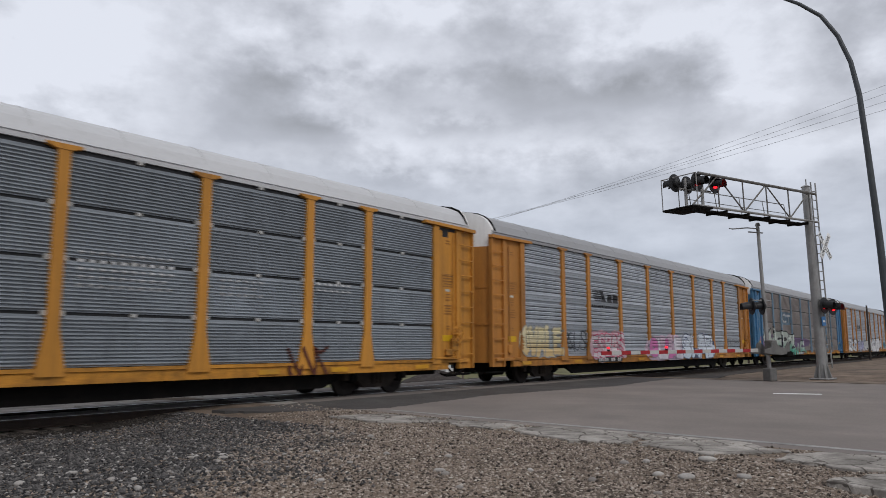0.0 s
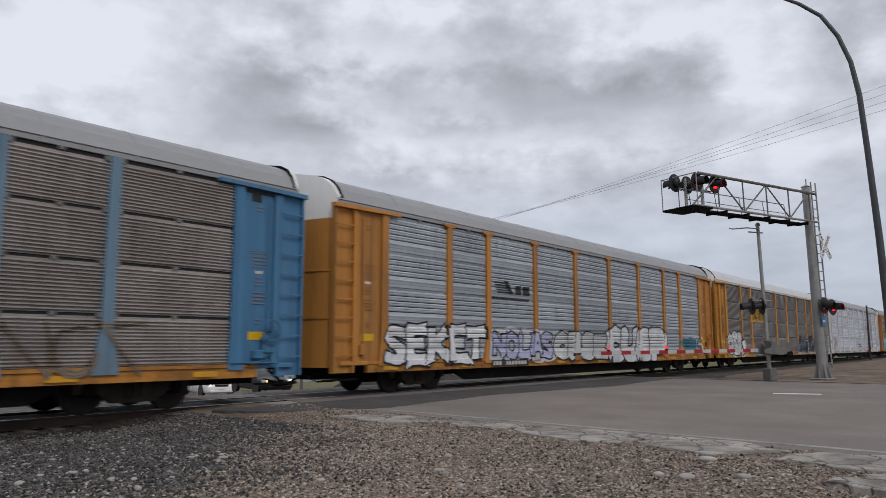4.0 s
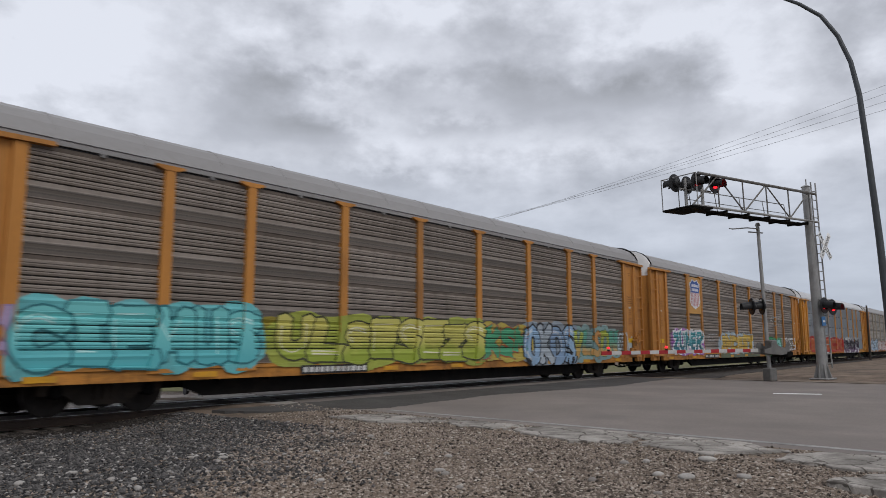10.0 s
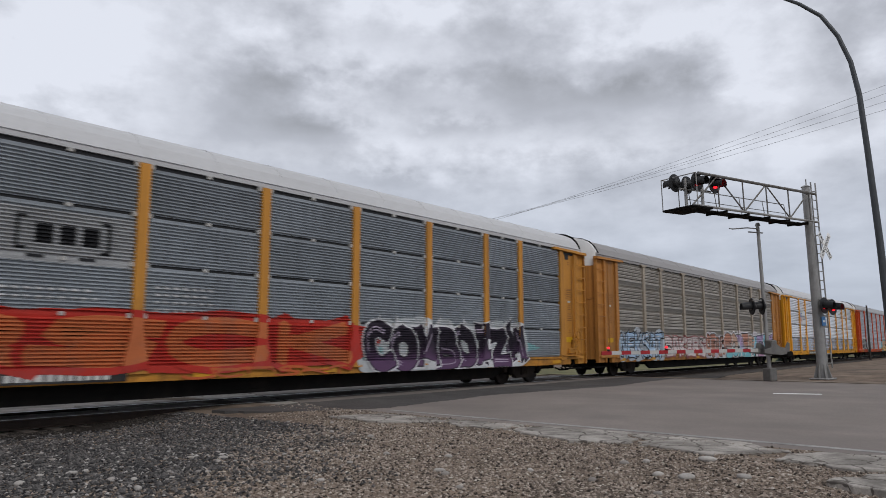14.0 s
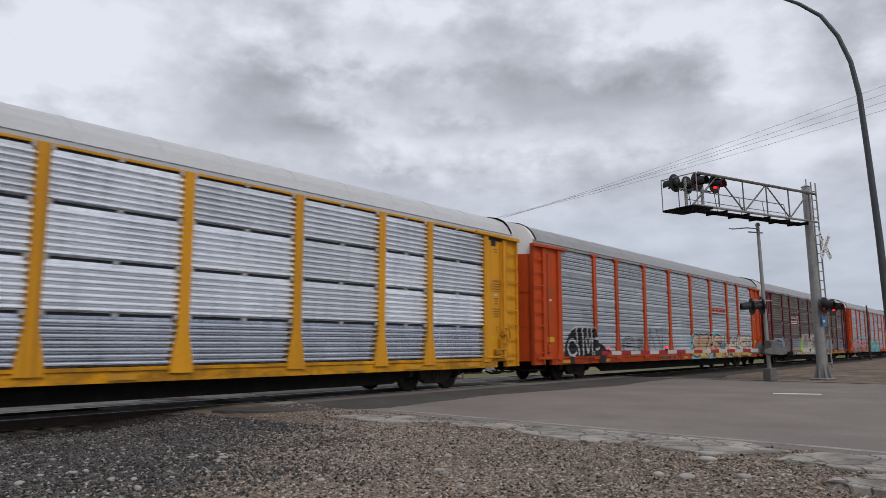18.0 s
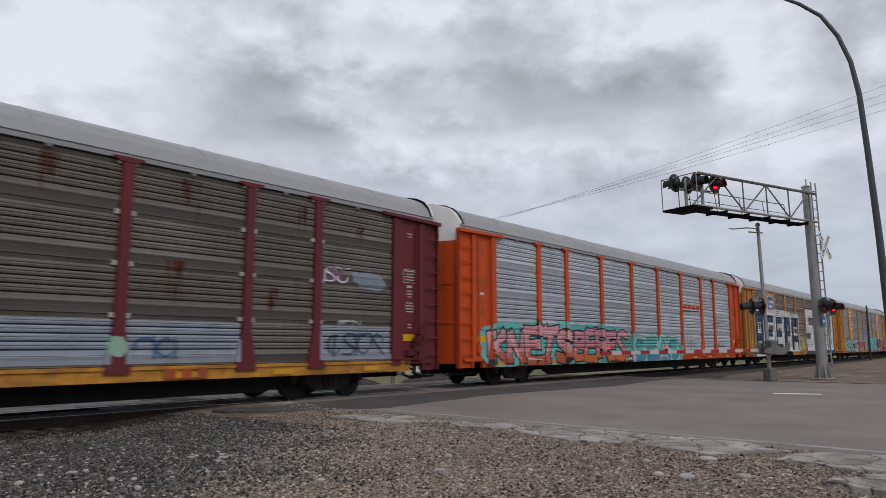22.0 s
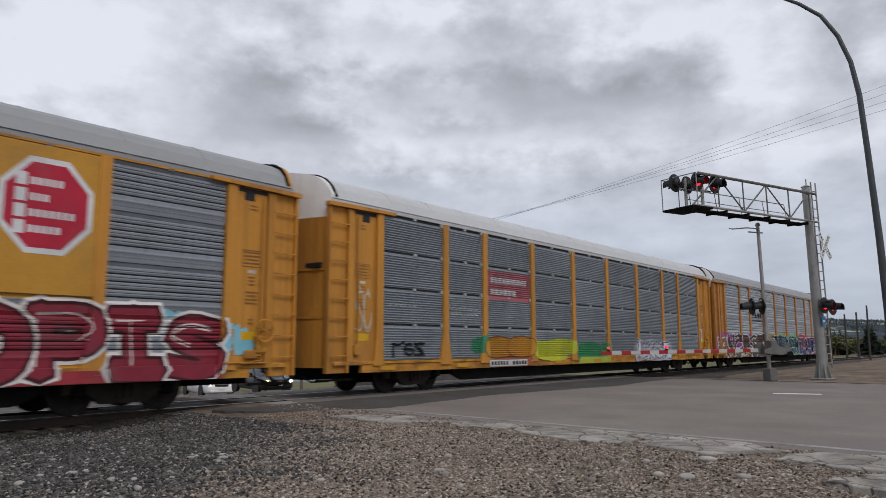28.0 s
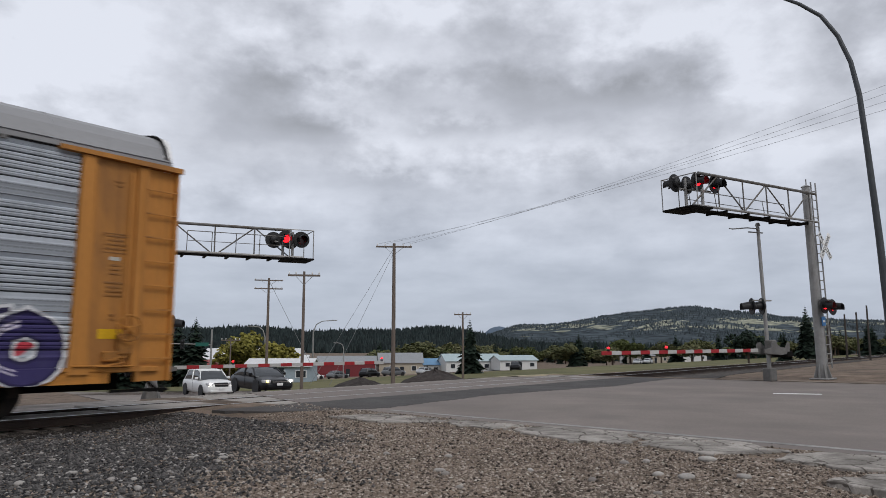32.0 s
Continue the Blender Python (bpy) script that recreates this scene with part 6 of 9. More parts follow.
lettering(BY[4], ST[4], "OSA", -12.0, -9.3, 0.80, 2.1, W, K, seed=42, round_=True, fat=0.46, edge=0.06, spread=1.3, label="white cloud-like graffiti with black outlines")
haze(BY[4], ST[4], 4.6, 0.98, 1.0, 0.30, (0.15, 0.16, 0.26), 480, "dim violet spray haze")
lettering(BY[4], ST[4], "ENSUZK", 4.5, 10.0, 0.84, 1.78, (0.10, 0.10, 0.2), (0.012, 0.012, 0.016), rim=(0.16, 0.15, 0.17), back=(0.13, 0.12, 0.18), low=(0.05, 0.055, 0.07), seed=47, fat=0.30, edge=0.035, slant=0.45, spread=1.35, spikes=6, shine=(0.46, 0.47, 0.48), mix=((0.012, 0.105, 0.060), (0.14, 0.13, 0.27), (0.02, 0.13, 0.09), (0.11, 0.09, 0.17), (0.20, 0.18, 0.30), (0.03, 0.06, 0.05)), label="violet, green and black wild graffiti")
for _k, _x in enumerate((4.9, 7.9, 8.35)):
    drape("spike", [[(_x, 1.6), (_x + 0.45, 1.55), (_x + 0.50, 1.98), (_x + 0.12 * _k, 2.12)]], ST[4], 0.036, spray((0.035, 0.022, 0.02)), BY[4], "dark pointed top of the graffiti")
drape("scrawl", [stroke(arc(-0.75, 1.38, 0.42, 0.44, 10, 300, 14), 0.20), stroke(arc(0.25, 1.40, 0.50, 0.46, 120, 420, 14), 0.22), stroke([(-1.3, 1.0), (-0.9, 1.9), (-0.2, 1.7)], 0.14)], ST[4], 0.004, stain((0.42, 0.41, 0.40), "washed_out_white_spray"), BY[4], "ghost of washed-out white graffiti")
for _x, _z, _n in ((2.0, 2.18, 3), (6.35, 2.1, 3), (-2.9, 2.35, 4), (-1.0, 3.0, 1), (9.7, 2.35, 1)):
    dots(BY[4], ST[4], _x, _x + 0.5, _z, _n, (0.40, 0.40, 0.39), int(_z * 100))
for _k, (_x, _l) in enumerate(((-1.2, 0.7), (2.9, 0.35), (5.0, 0.5), (7.9, 1.6), (8.6, 1.1), (-3.9, 0.8), (-8.0, 0.6))):
    rust_run(BY[4], ST[4], _x, 4.80, 0.55, _l, 490 + _k)
for _q in [rect(6.7 + 0.22 * k, 6.86 + 0.22 * k, 0.65, 0.81) for k in range(3)]:
    drape("mark", [_q], ST[4], 0.012, spray((0.40, 0.10, 0.02)), BY[4], "orange-red mark on the sill")
drape("spot", [stroke([(8.7, 0.64), (8.95, 0.82)], 0.07), stroke([(8.95, 0.64), (8.7, 0.82)], 0.07)], ST[4], 0.013, spray(K), BY[4], "black cross on the sill")
drape("field", [[(3.9, 0.64), (6.0, 0.62), (10.3, 0.62), (10.5, 0.83), (7.0, 0.85), (4.2, 0.84)]], ST[4], 0.004, spray((0.42, 0.37, 0.30)), BY[4], "pale spray along the sill")
tag_line(BY[4], ST[4], -0.9, 1.3, 0.62, 0.84, (0.10, 0.03, 0.01), 49, 5, 0.05)
tag_line(BY[4], ST[4], -12.8, -12.3, 2.0, 3.6, (0.12, 0.07, 0.03), 43, 2, 0.05)
# wagon 5
drape("emblem", [[(4.62, 3.0), (4.78, 2.95), (5.62, 3.4), (5.45, 3.5)], [(4.62, 3.5), (4.75, 3.52), (5.6, 2.92), (5.45, 2.9)]], ST[5], 0.010, spray((0.40, 0.03, 0.05)), BY[5], "red crossed emblem")
for _q in bars(5.6, 7.0, 3.06, 3.26, 1, random.Random(3)):
    drape("mark", [_q], ST[5], 0.010, spray((0.12, 0.12, 0.14)), BY[5], "dark mark")
drape("emblem", [rect(4.75, 5.08, 0.64, 0.84), rect(5.16, 5.48, 0.64, 0.84), rect(5.56, 5.9, 0.64, 0.84)], ST[5], 0.008, spray((0.28, 0.03, 0.04)), BY[5], "three dark red blocks on the sill")
tag_line(BY[5], ST[5], 0.2, 2.0, 0.7, 1.6, (0.05, 0.05, 0.06), 52, 4, 0.05)
tag_line(BY[5], ST[5], -11.5, -10.4, 1.0, 2.0, (0.35, 0.14, 0.10), 53, 2, 0.08)
tag_line(BY[5], ST[5], -13.1, -12.3, 1.1, 1.8, (0.10, 0.08, 0.09), 54, 4, 0.06)
drape("soot_film", [rect(7.32, 9.08, 0.95, 4.78)], ST[5], 0.003, stain((0.27, 0.285, 0.33), "grey_soot_film"), BY[5], "grey soot film over a whole bay")
# wagon 6
lettering(BY[6], ST[6], "WV", -13.1, -11.95, 0.95, 2.05, (0.36, 0.27, 0.42), (0.30, 0.20, 0.36), seed=60, fat=0.5, edge=0.03, slant=0.3, label="mauve graffiti")
haze(BY[6], ST[6], -9.3, 1.85, 2.5, 0.32, (0.38, 0.13, 0.05), 6, "rusty orange spray haze")
lettering(BY[6], ST[6], "CIEMUS", -11.85, -6.9, 0.90, 2.05, (0.16, 0.50, 0.50), (0.03, 0.15, 0.17), low=(0.10, 0.40, 0.43), back=(0.12, 0.40, 0.42), shine=(0.40, 0.66, 0.64), seed=62, round_=True, fat=0.42, edge=0.04, label="teal bubble letters with dark outlines")
haze(BY[6], ST[6], -6.4, 1.5, 0.9, 0.55, (0.25, 0.20, 0.03), 61, "dull yellow spray patch")
lettering(BY[6], ST[6], "ULSESEZS", -6.3, 1.7, 0.88, 1.98, (0.48, 0.44, 0.12), (0.05, 0.05, 0.025), low=(0.27, 0.33, 0.05), back=(0.30, 0.33, 0.06), shine=(0.62, 0.60, 0.42), seed=67, round_=True, fat=0.36, edge=0.04, slant=0.25, label="yellow-green graffiti letters with black outlines")
lettering(BY[6], ST[6], "KSM", 1.8, 4.3, 0.90, 1.9, (0.07, 0.30, 0.16), (0.30, 0.09, 0.05), back=(0.42, 0.33, 0.07), seed=63, fat=0.36, edge=0.04, label="green graffiti with red edges on yellow")
lettering(BY[6], ST[6], "OKDS", 4.1, 7.6, 0.62, 2.0, (0.26, 0.36, 0.48), K, back=(0.22, 0.26, 0.30), seed=64, round_=True, fat=0.36, edge=0.06, shine=(0.5, 0.53, 0.56), mix=((0.24, 0.36, 0.50), (0.34, 0.38, 0.42), (0.22, 0.32, 0.46)), label="pale blue graffiti letters with black outlines")
lettering(BY[6], ST[6], "VLSDN", 7.5, 11.2, 0.85, 1.9, (0.38, 0.42, 0.10), (0.09, 0.16, 0.10), low=(0.48, 0.28, 0.10), back=(0.22, 0.33, 0.32), seed=69, fat=0.34, edge=0.03, slant=0.25, mix=((0.40, 0.44, 0.08), (0.12, 0.36, 0.28), (0.50, 0.24, 0.08)), label="green and orange graffiti letters")
tag_line(BY[6], ST[6], 10.9, 12.0, 1.1, 1.9, (0.45, 0.55, 0.6), 70, 3, 0.06)
haze(BY[6], ST[6], 12.7, 1.3, 0.4, 0.4, (0.40, 0.44, 0.46), 71, "pale spray smear")
# wagon 7
sheet_panel(BY[7], -9.08, -7.32, 2.92, 4.80, (0.46, 0.24, 0.06), "faded orange sign panel")
shield(BY[7], "flat", -8.18, 3.92, 1.5, 1.55)
tag_line(BY[7], ST[7], 9.4, 11.9, 0.95, 1.9, W, 74, 4, 0.11)
tag_line(BY[7], ST[7], -6.4, -5.0, 1.5, 1.95, (0.5, 0.5, 0.5), 75, 3, 0.03)
tag_line(BY[7], ST[7], 6.0, 8.6, 2.6, 3.3, (0.4, 0.4, 0.39), 76, 4, 0.04)
lettering(BY[7], ST[7], "ZUMER", -11.2, -7.35, 0.92, 2.02, (0.05, 0.24, 0.27), W, back=(0.30, 0.12, 0.36), low=(0.02, 0.10, 0.14), seed=71, fat=0.34, edge=0.10, slant=0.25, shine=(0.45, 0.6, 0.62), label="teal graffiti with white outlines on purple")
drape("band", [rect(-4.5, 3.0, 0.62, 0.86)], ST[7], 0.004, spray((0.10, 0.115, 0.07)), BY[7], "dark green overspray along the sill")
lettering(BY[7], ST[7], "SMOAST", -4.3, 1.7, 0.92, 1.92, (0.52, 0.36, 0.08), (0.26, 0.15, 0.03), low=(0.36, 0.22, 0.03), back=(0.33, 0.40, 0.44), seed=73, fat=0.36, edge=0.03, slant=0.25, spikes=7, rim=(0.36, 0.44, 0.50), label="yellow wild-style graffiti")
drape("field", [[(4.2, 0.63), (8.9, 0.63), (8.7, 1.4), (8.5, 1.85), (7.2, 1.75), (6.2, 1.9), (5.2, 1.8), (4.9, 1.5), (4.4, 1.2)]], ST[7], 0.004, spray((0.04, 0.22, 0.09)), BY[7], "green spray field")
lettering(BY[7], ST[7], "UNA", 4.5, 8.5, 0.92, 1.72, (0.24, 0.52, 0.48), (0.05, 0.20, 0.13), low=(0.16, 0.44, 0.42), seed=75, fat=0.36, edge=0.05, slant=0.3, spread=1.3, label="pale teal graffiti letters on green")
# wagon 8
drape("sign_panel", [rect(-7.05, -4.5, 2.75, 3.68)], ST[8], 0.005, spray((0.34, 0.345, 0.35)), BY[8], "pale grey sign panel")
drape("emblem", [rect(-6.6, -6.54, 2.95, 3.55), rect(-6.6, -6.42, 2.95, 3.0), rect(-6.6, -6.42, 3.5, 3.55), rect(-5.0, -4.94, 2.95, 3.55), rect(-5.12, -4.94, 2.95, 3.0), rect(-5.12, -4.94, 3.5, 3.55),
                 rect(-6.28, -5.98, 3.08, 3.42), rect(-5.86, -5.58, 3.08, 3.42), rect(-5.46, -5.16, 3.08, 3.42), rect(-6.4, -6.1, 2.82, 2.87), rect(-5.5, -5.2, 2.82, 2.87)],
      ST[8], 0.013, spray(K), BY[8], "black bracketed emblem")
dots(BY[8], ST[8], -9.0, -7.6, 2.2, 2)
dots(BY[8], ST[8], -7.0, -5.2, 2.1, 2)
dots(BY[8], ST[8], -4.0, -2.8, 1.95, 4)
lettering(BY[8], ST[8], "ERSCK", -11.3, 1.3, 0.90, 1.86, (0.46, 0.13, 0.045), (0.40, 0.028, 0.018), back=(0.40, 0.030, 0.020), seed=81, round_=True, fat=0.34, edge=0.14, spread=1.2, slant=0.2, label="broad red and orange graffiti letters")
tag_line(BY[8], ST[8], -3.5, 1.2, 0.63, 0.84, (0.45, 0.10, 0.03), 85, 6, 0.06)
drape("spike", [[(0.9, 1.02), (3.2, 0.85), (3.6, 1.5), (2.6, 1.3)]], ST[8], 0.004, spray((0.24, 0.46, 0.47)), BY[8], "pale teal pointed end of a graffiti piece")
drape("spike", [[(8.4, 0.95), (10.5, 1.2), (8.8, 1.6)]], ST[8], 0.004, spray((0.24, 0.46, 0.47)), BY[8], "pale teal pointed end of a graffiti piece")
lettering(BY[8], ST[8], "COMBOIZM", 1.9, 9.3, 0.60, 1.92, (0.020, 0.014, 0.024), (0.030, 0.02, 0.035), rim=W, low=(0.10, 0.05, 0.11), back=(0.50, 0.52, 0.53), seed=82, fat=0.40, edge=0.045, slant=0.25, spikes=9, shine=(0.40, 0.33, 0.42), label="black and purple wild graffiti with white outlines")
# wagon 9
tag_line(BY[9], ST[9], 11.0, 11.8, 1.5, 1.9, K, 96, 3, 0.05)
lettering(BY[9], ST[9], "NEKSAT", -11.8, -7.3, 0.75, 1.85, (0.34, 0.46, 0.60), K, shine=W, seed=91, fat=0.28, back=(0.40, 0.44, 0.48), label="pale blue wild graffiti")
lettering(BY[9], ST[9], "BAKERS", -7.0, -1.5, 0.75, 1.75, (0.55, 0.48, 0.47), (0.25, 0.08, 0.08), shine=K, seed=92, fat=0.3, label="white and red graffiti")
lettering(BY[9], ST[9], "OPUS", -1.4, 2.2, 0.72, 1.85, (0.36, 0.16, 0.11), K, rim=W, back=(0.42, 0.36, 0.42), shine=(0.5, 0.5, 0.5), seed=93, round_=True, fat=0.4, label="brown bubble-letter graffiti")
lettering(BY[9], ST[9], "SOBER", 1.8, 7.2, 0.62, 1.98, (0.46, 0.28, 0.22), K, rim=W, low=(0.15, 0.40, 0.45), back=(0.50, 0.45, 0.46), seed=94, round_=True, fat=0.36, edge=0.06, spread=1.25, mix=((0.42, 0.20, 0.14), (0.50, 0.34, 0.26), (0.36, 0.27, 0.42)), label="brown and turquoise bubble graffiti")
lettering(BY[9], ST[9], "KEST", 7.0, 11.4, 0.62, 1.98, (0.20, 0.46, 0.55), K, rim=W, low=(0.36, 0.20, 0.30), back=(0.45, 0.42, 0.45), seed=95, fat=0.33, edge=0.06, slant=0.35, spread=1.25, mix=((0.18, 0.46, 0.56), (0.38, 0.30, 0.46)), label="turquoise and mauve graffiti")
tag_line(BY[9], ST[9], 11.9, 12.6, 1.1, 1.5, (0.07, 0.05, 0.03), 97, 2, 0.05)
# wagon 10
sheet_panel(BY[10], -9.08, -7.32, 2.92, 3.86, (0.56, 0.57, 0.585), "white sign panel")
shield(BY[10], "flat", -8.72, 3.4, 0.62, 0.84)
for _q in bars(-8.3, -7.4, 3.2, 3.6, 2, random.Random(8)):
    drape("mark", [_q], "flat", 0.006, spray((0.12, 0.13, 0.15)), BY[10], "dark mark")
drape("emblem", [blob(-13.45, 1.45, 0.13, 0.13, random.Random(3), 0.0)], ST[10], 0.10, spray((0.6, 0.35, 0.33)), BY[10], "round pale red sign")
# wagon 11
_dome = [(-11.75, 0.9), (-11.6, 1.35), (-11.3, 1.72), (-10.8, 1.95), (-10.3, 1.98), (-9.7, 1.96), (-9.25, 1.96), (-9.12, 1.6), (-9.05, 1.4), (-8.7, 1.38), (-8.3, 1.2), (-8.1, 0.95), (-8.05, 0.9)]
_g = drape("graffiti", [[(-11.86 + (x + 11.86) * 1.0 + (0.07 if x > -9 else -0.07 if x < -11 else 0), z + (0.07 if z > 0.9 else 0)) for x, z in _dome]], ST[11], 0.010, spray((0.5, 0.5, 0.5)), BY[11], "black rounded graffiti with white letter strokes")
drape("fill", [_dome, [(-11.3, 0.55), (-11.0, 0.55), (-11.05, 0.92), (-11.35, 0.92)], [(-8.95, 0.55), (-8.45, 0.55), (-8.35, 0.92), (-8.95, 0.92)]], ST[11], 0.013, spray(K), _g)
drape("stroke", [stroke(arc(-11.05, 1.22, 0.36, 0.30, 330, 75, 14) + [(-10.6, 1.25), (-10.52, 0.92)], 0.10), stroke([(-10.72, 1.98), (-10.66, 1.4)], 0.10), stroke([(-10.25, 1.98), (-10.2, 0.92)], 0.11),
                 stroke([(-10.0, 1.6), (-9.85, 1.0)], 0.10), stroke([(-9.62, 1.6), (-9.82, 1.0)], 0.10), stroke([(-9.82, 1.98), (-9.84, 1.55)], 0.10), stroke([(-9.5, 1.98), (-9.46, 0.92)], 0.10),
                 stroke(arc(-9.22, 1.36, 0.26, 0.22, 150, -120, 12), 0.09)], ST[11], 0.017, spray((0.52, 0.52, 0.52)), _g)
drape("scrawl", [stroke(arc(-6.1, 1.32, 0.62, 0.36, 0, 180, 12), 0.035), stroke(arc(-6.1, 1.32, 0.62, 0.36, 180, 345, 12), 0.035), stroke(arc(-6.1, 1.3, 0.5, 0.3, 20, 200, 10), 0.03), rect(-6.4, -5.8, 1.24, 1.27), rect(-6.4, -5.8, 1.36, 1.39), rect(-6.3, -6.27, 1.2, 1.5),
                 rect(-6.0, -5.97, 1.2, 1.5), stroke([(-6.9, 1.34), (-6.6, 1.3), (-5.0, 1.2)], 0.03)], ST[11], 0.02, spray((0.03, 0.03, 0.035)), BY[11], "black oval drawing in thin lines")
tag_line(BY[11], ST[11], -5.2, -4.55, 0.95, 1.7, (0.06, 0.06, 0.07), 112, 3, 0.035)
tag_line(BY[11], ST[11], -4.0, -1.8, 0.95, 2.2, (0.06, 0.06, 0.07), 113, 3, 0.045)
for i in (11, 13):
    g = drape("emblem", [[(4.62 + 0.6 * k, 3.12), (5.12 + 0.6 * k, 3.12), (5.2 + 0.6 * k, 3.34), (4.7 + 0.6 * k, 3.34)] for k in range(4)], ST[i], 0.01, spray((0.55, 0.07, 0.02)), BY[i], "orange slanted blocks over a dark stripe")
    drape("stripe", [[(4.45, 2.98), (6.95, 3.03), (6.95, 3.07), (4.45, 3.06)]], ST[i], 0.01, spray((0.03, 0.03, 0.03)), g)
haze(BY[11], ST[11], 3.3, 1.15, 3.0, 0.55, (0.20, 0.46, 0.52), 118, "turquoise spray haze")
lettering(BY[11], ST[11], "SEAS", 1.4, 5.9, 0.62, 1.85, (0.52, 0.34, 0.22), K, low=(0.50, 0.30, 0.06), back=(0.20, 0.46, 0.52), shine=(0.6, 0.55, 0.5), seed=115, fat=0.34, edge=0.06, slant=0.3, spread=1.25, label="tan graffiti with black outlines on turquoise")
haze(BY[11], ST[11], 8.6, 1.05, 2.9, 0.5, (0.20, 0.46, 0.52), 119, "turquoise spray haze")
lettering(BY[11], ST[11], "HWSED", 6.6, 11.6, 0.62, 1.85, (0.58, 0.50, 0.42), K, low=(0.52, 0.32, 0.07), seed=117, fat=0.32, edge=0.055, slant=0.3, spread=1.2, label="cream and tan graffiti with black outlines")
tag_line(BY[11], ST[11], 5.6, 6.7, 1.0, 1.5, (0.10, 0.06, 0.16), 116, 3, 0.07)
# wagon 12
drape("sign_panel", [rect(-7.05, -4.5, 2.8, 3.65)], ST[12], 0.006, spray((0.12, 0.02, 0.025)), BY[12], "maroon sign panel")
drape("emblem", [rect(-7.0, -5.1, 3.0, 3.07), rect(-7.0, -5.0, 2.87, 2.94), stroke(arc(-4.98, 3.16, 0.27, 0.27, 190, -40, 9), 0.11)] + bars(-6.95, -5.6, 3.2, 3.45, 1, random.Random(6)), ST[12], 0.014,
      spray(W), BY[12], "white curved emblem")
for a, b in ((-11.85, -9.25), (-7.1, -4.45), (-4.2, -1.55), (1.5, 4.2), (4.5, 7.05), (9.3, 11.8)):
    drape("field", [rect(a, b, 0.95, 1.78)], ST[12], 0.003, spray((0.25, 0.28, 0.33)), BY[12], "pale blue-grey painted-out patch")
tag_line(BY[12], ST[12], -11.6, -9.8, 1.1, 1.7, K, 121, 3, 0.06)
for _a, _b in ((-4.6, -3.4), (0.2, 1.2)):
    drape("field", [rect(_a, _b, 0.72, 1.86)], ST[12], 0.006, spray((0.34, 0.52, 0.12)), BY[12], "lime green spray field")
drape("field", [rect(-3.6, 0.4, 0.64, 1.1)], ST[12], 0.006, spray((0.55, 0.50, 0.40)), BY[12], "cream spray field")
lettering(BY[12], ST[12], "SOWER", -3.9, 0.6, 0.72, 2.08, (0.46, 0.38, 0.32), K, rim=W, low=(0.52, 0.48, 0.38), seed=123, round_=True, fat=0.36, edge=0.055, spread=1.3, mix=((0.42, 0.40, 0.38), (0.28, 0.18, 0.14), (0.46, 0.42, 0.36)), label="pale and brown bubble letters with white rims")
for _k, (_x, _z, _l) in enumerate(((2.9, 4.75, 1.0), (5.75, 4.7, 1.1), (8.7, 4.6, 0.8), (7.9, 2.6, 1.0), (-0.4, 4.7, 0.9), (-3.0, 4.7, 0.7), (-9.8, 4.6, 0.8), (10.6, 4.3, 0.7), (5.5, 3.0, 0.9))):
    rust_run(BY[12], ST[12], _x, _z, 0.36, _l, 1200 + _k, (0.12, 0.030, 0.012), "red_rust_film")
haze(BY[12], ST[12], 9.75, 3.05, 0.42, 0.30, (0.13, 0.07, 0.10), 1220, "purple spray smear")
tag_line(BY[12], ST[12], 9.4, 10.2, 2.85, 3.25, W, 1221, 2, 0.05)
haze(BY[12], ST[12], 11.1, 2.95, 0.65, 0.28, (0.20, 0.23, 0.27), 1222, "pale blue-grey smear")
tag_line(BY[12], ST[12], 9.5, 11.5, 1.05, 1.65, (0.05, 0.07, 0.11), 1223, 4, 0.06)
tag_line(BY[12], ST[12], 4.6, 5.5, 1.05, 1.5, (0.05, 0.11, 0.20), 1224, 2, 0.06)
tag_line(BY[12], ST[12], 9.9, 10.7, 1.82, 1.92, (0.45, 0.45, 0.44), 1225, 3, 0.04)
haze(BY[12], ST[12], 4.33, 1.28, 0.20, 0.26, (0.25, 0.38, 0.30), 1226, "pale green spray spot")
for _q in [rect(5.3 + 0.36 * k, 5.55 + 0.36 * k, 0.64, 0.84) for k in range(3)]:
    drape("mark", [_q], ST[12], 0.010, spray((0.34, 0.07, 0.02)), BY[12], "rust-red mark on the sill")
# wagon 13
tag_line(BY[13], ST[13], 5.2, 6.2, 1.1, 1.6, (0.08, 0.08, 0.09), 134, 2, 0.04)
tag_line(BY[13], ST[13], 9.6, 10.8, 1.0, 1.5, (0.10, 0.10, 0.11), 135, 2, 0.04)
lettering(BY[13], ST[13], "KNETS", -12.3, -6.9, 0.62, 1.98, (0.62, 0.29, 0.32), K, low=(0.36, 0.08, 0.04), back=(0.12, 0.42, 0.40), seed=131, fat=0.33, edge=0.055, slant=0.35, spread=1.25, shine=(0.65, 0.45, 0.45), label="pink and rust graffiti with black outlines")
lettering(BY[13], ST[13], "BERES", -6.7, -2.2, 0.66, 1.95, (0.62, 0.28, 0.33), K, low=(0.55, 0.14, 0.03), back=(0.12, 0.42, 0.40), seed=133, fat=0.33, edge=0.055, slant=0.4, spread=1.25, label="pink and orange graffiti on turquoise")
lettering(BY[13], ST[13], "SEAS", -1.5, 3.8, 0.62, 1.68, (0.10, 0.40, 0.36), (0.50, 0.58, 0.56), back=(0.13, 0.36, 0.32), low=(0.06, 0.22, 0.30), shine=(0.04, 0.10, 0.28), seed=134, round_=True, fat=0.33, edge=0.07, spread=1.2, label="turquoise bubble graffiti with pale outlines")
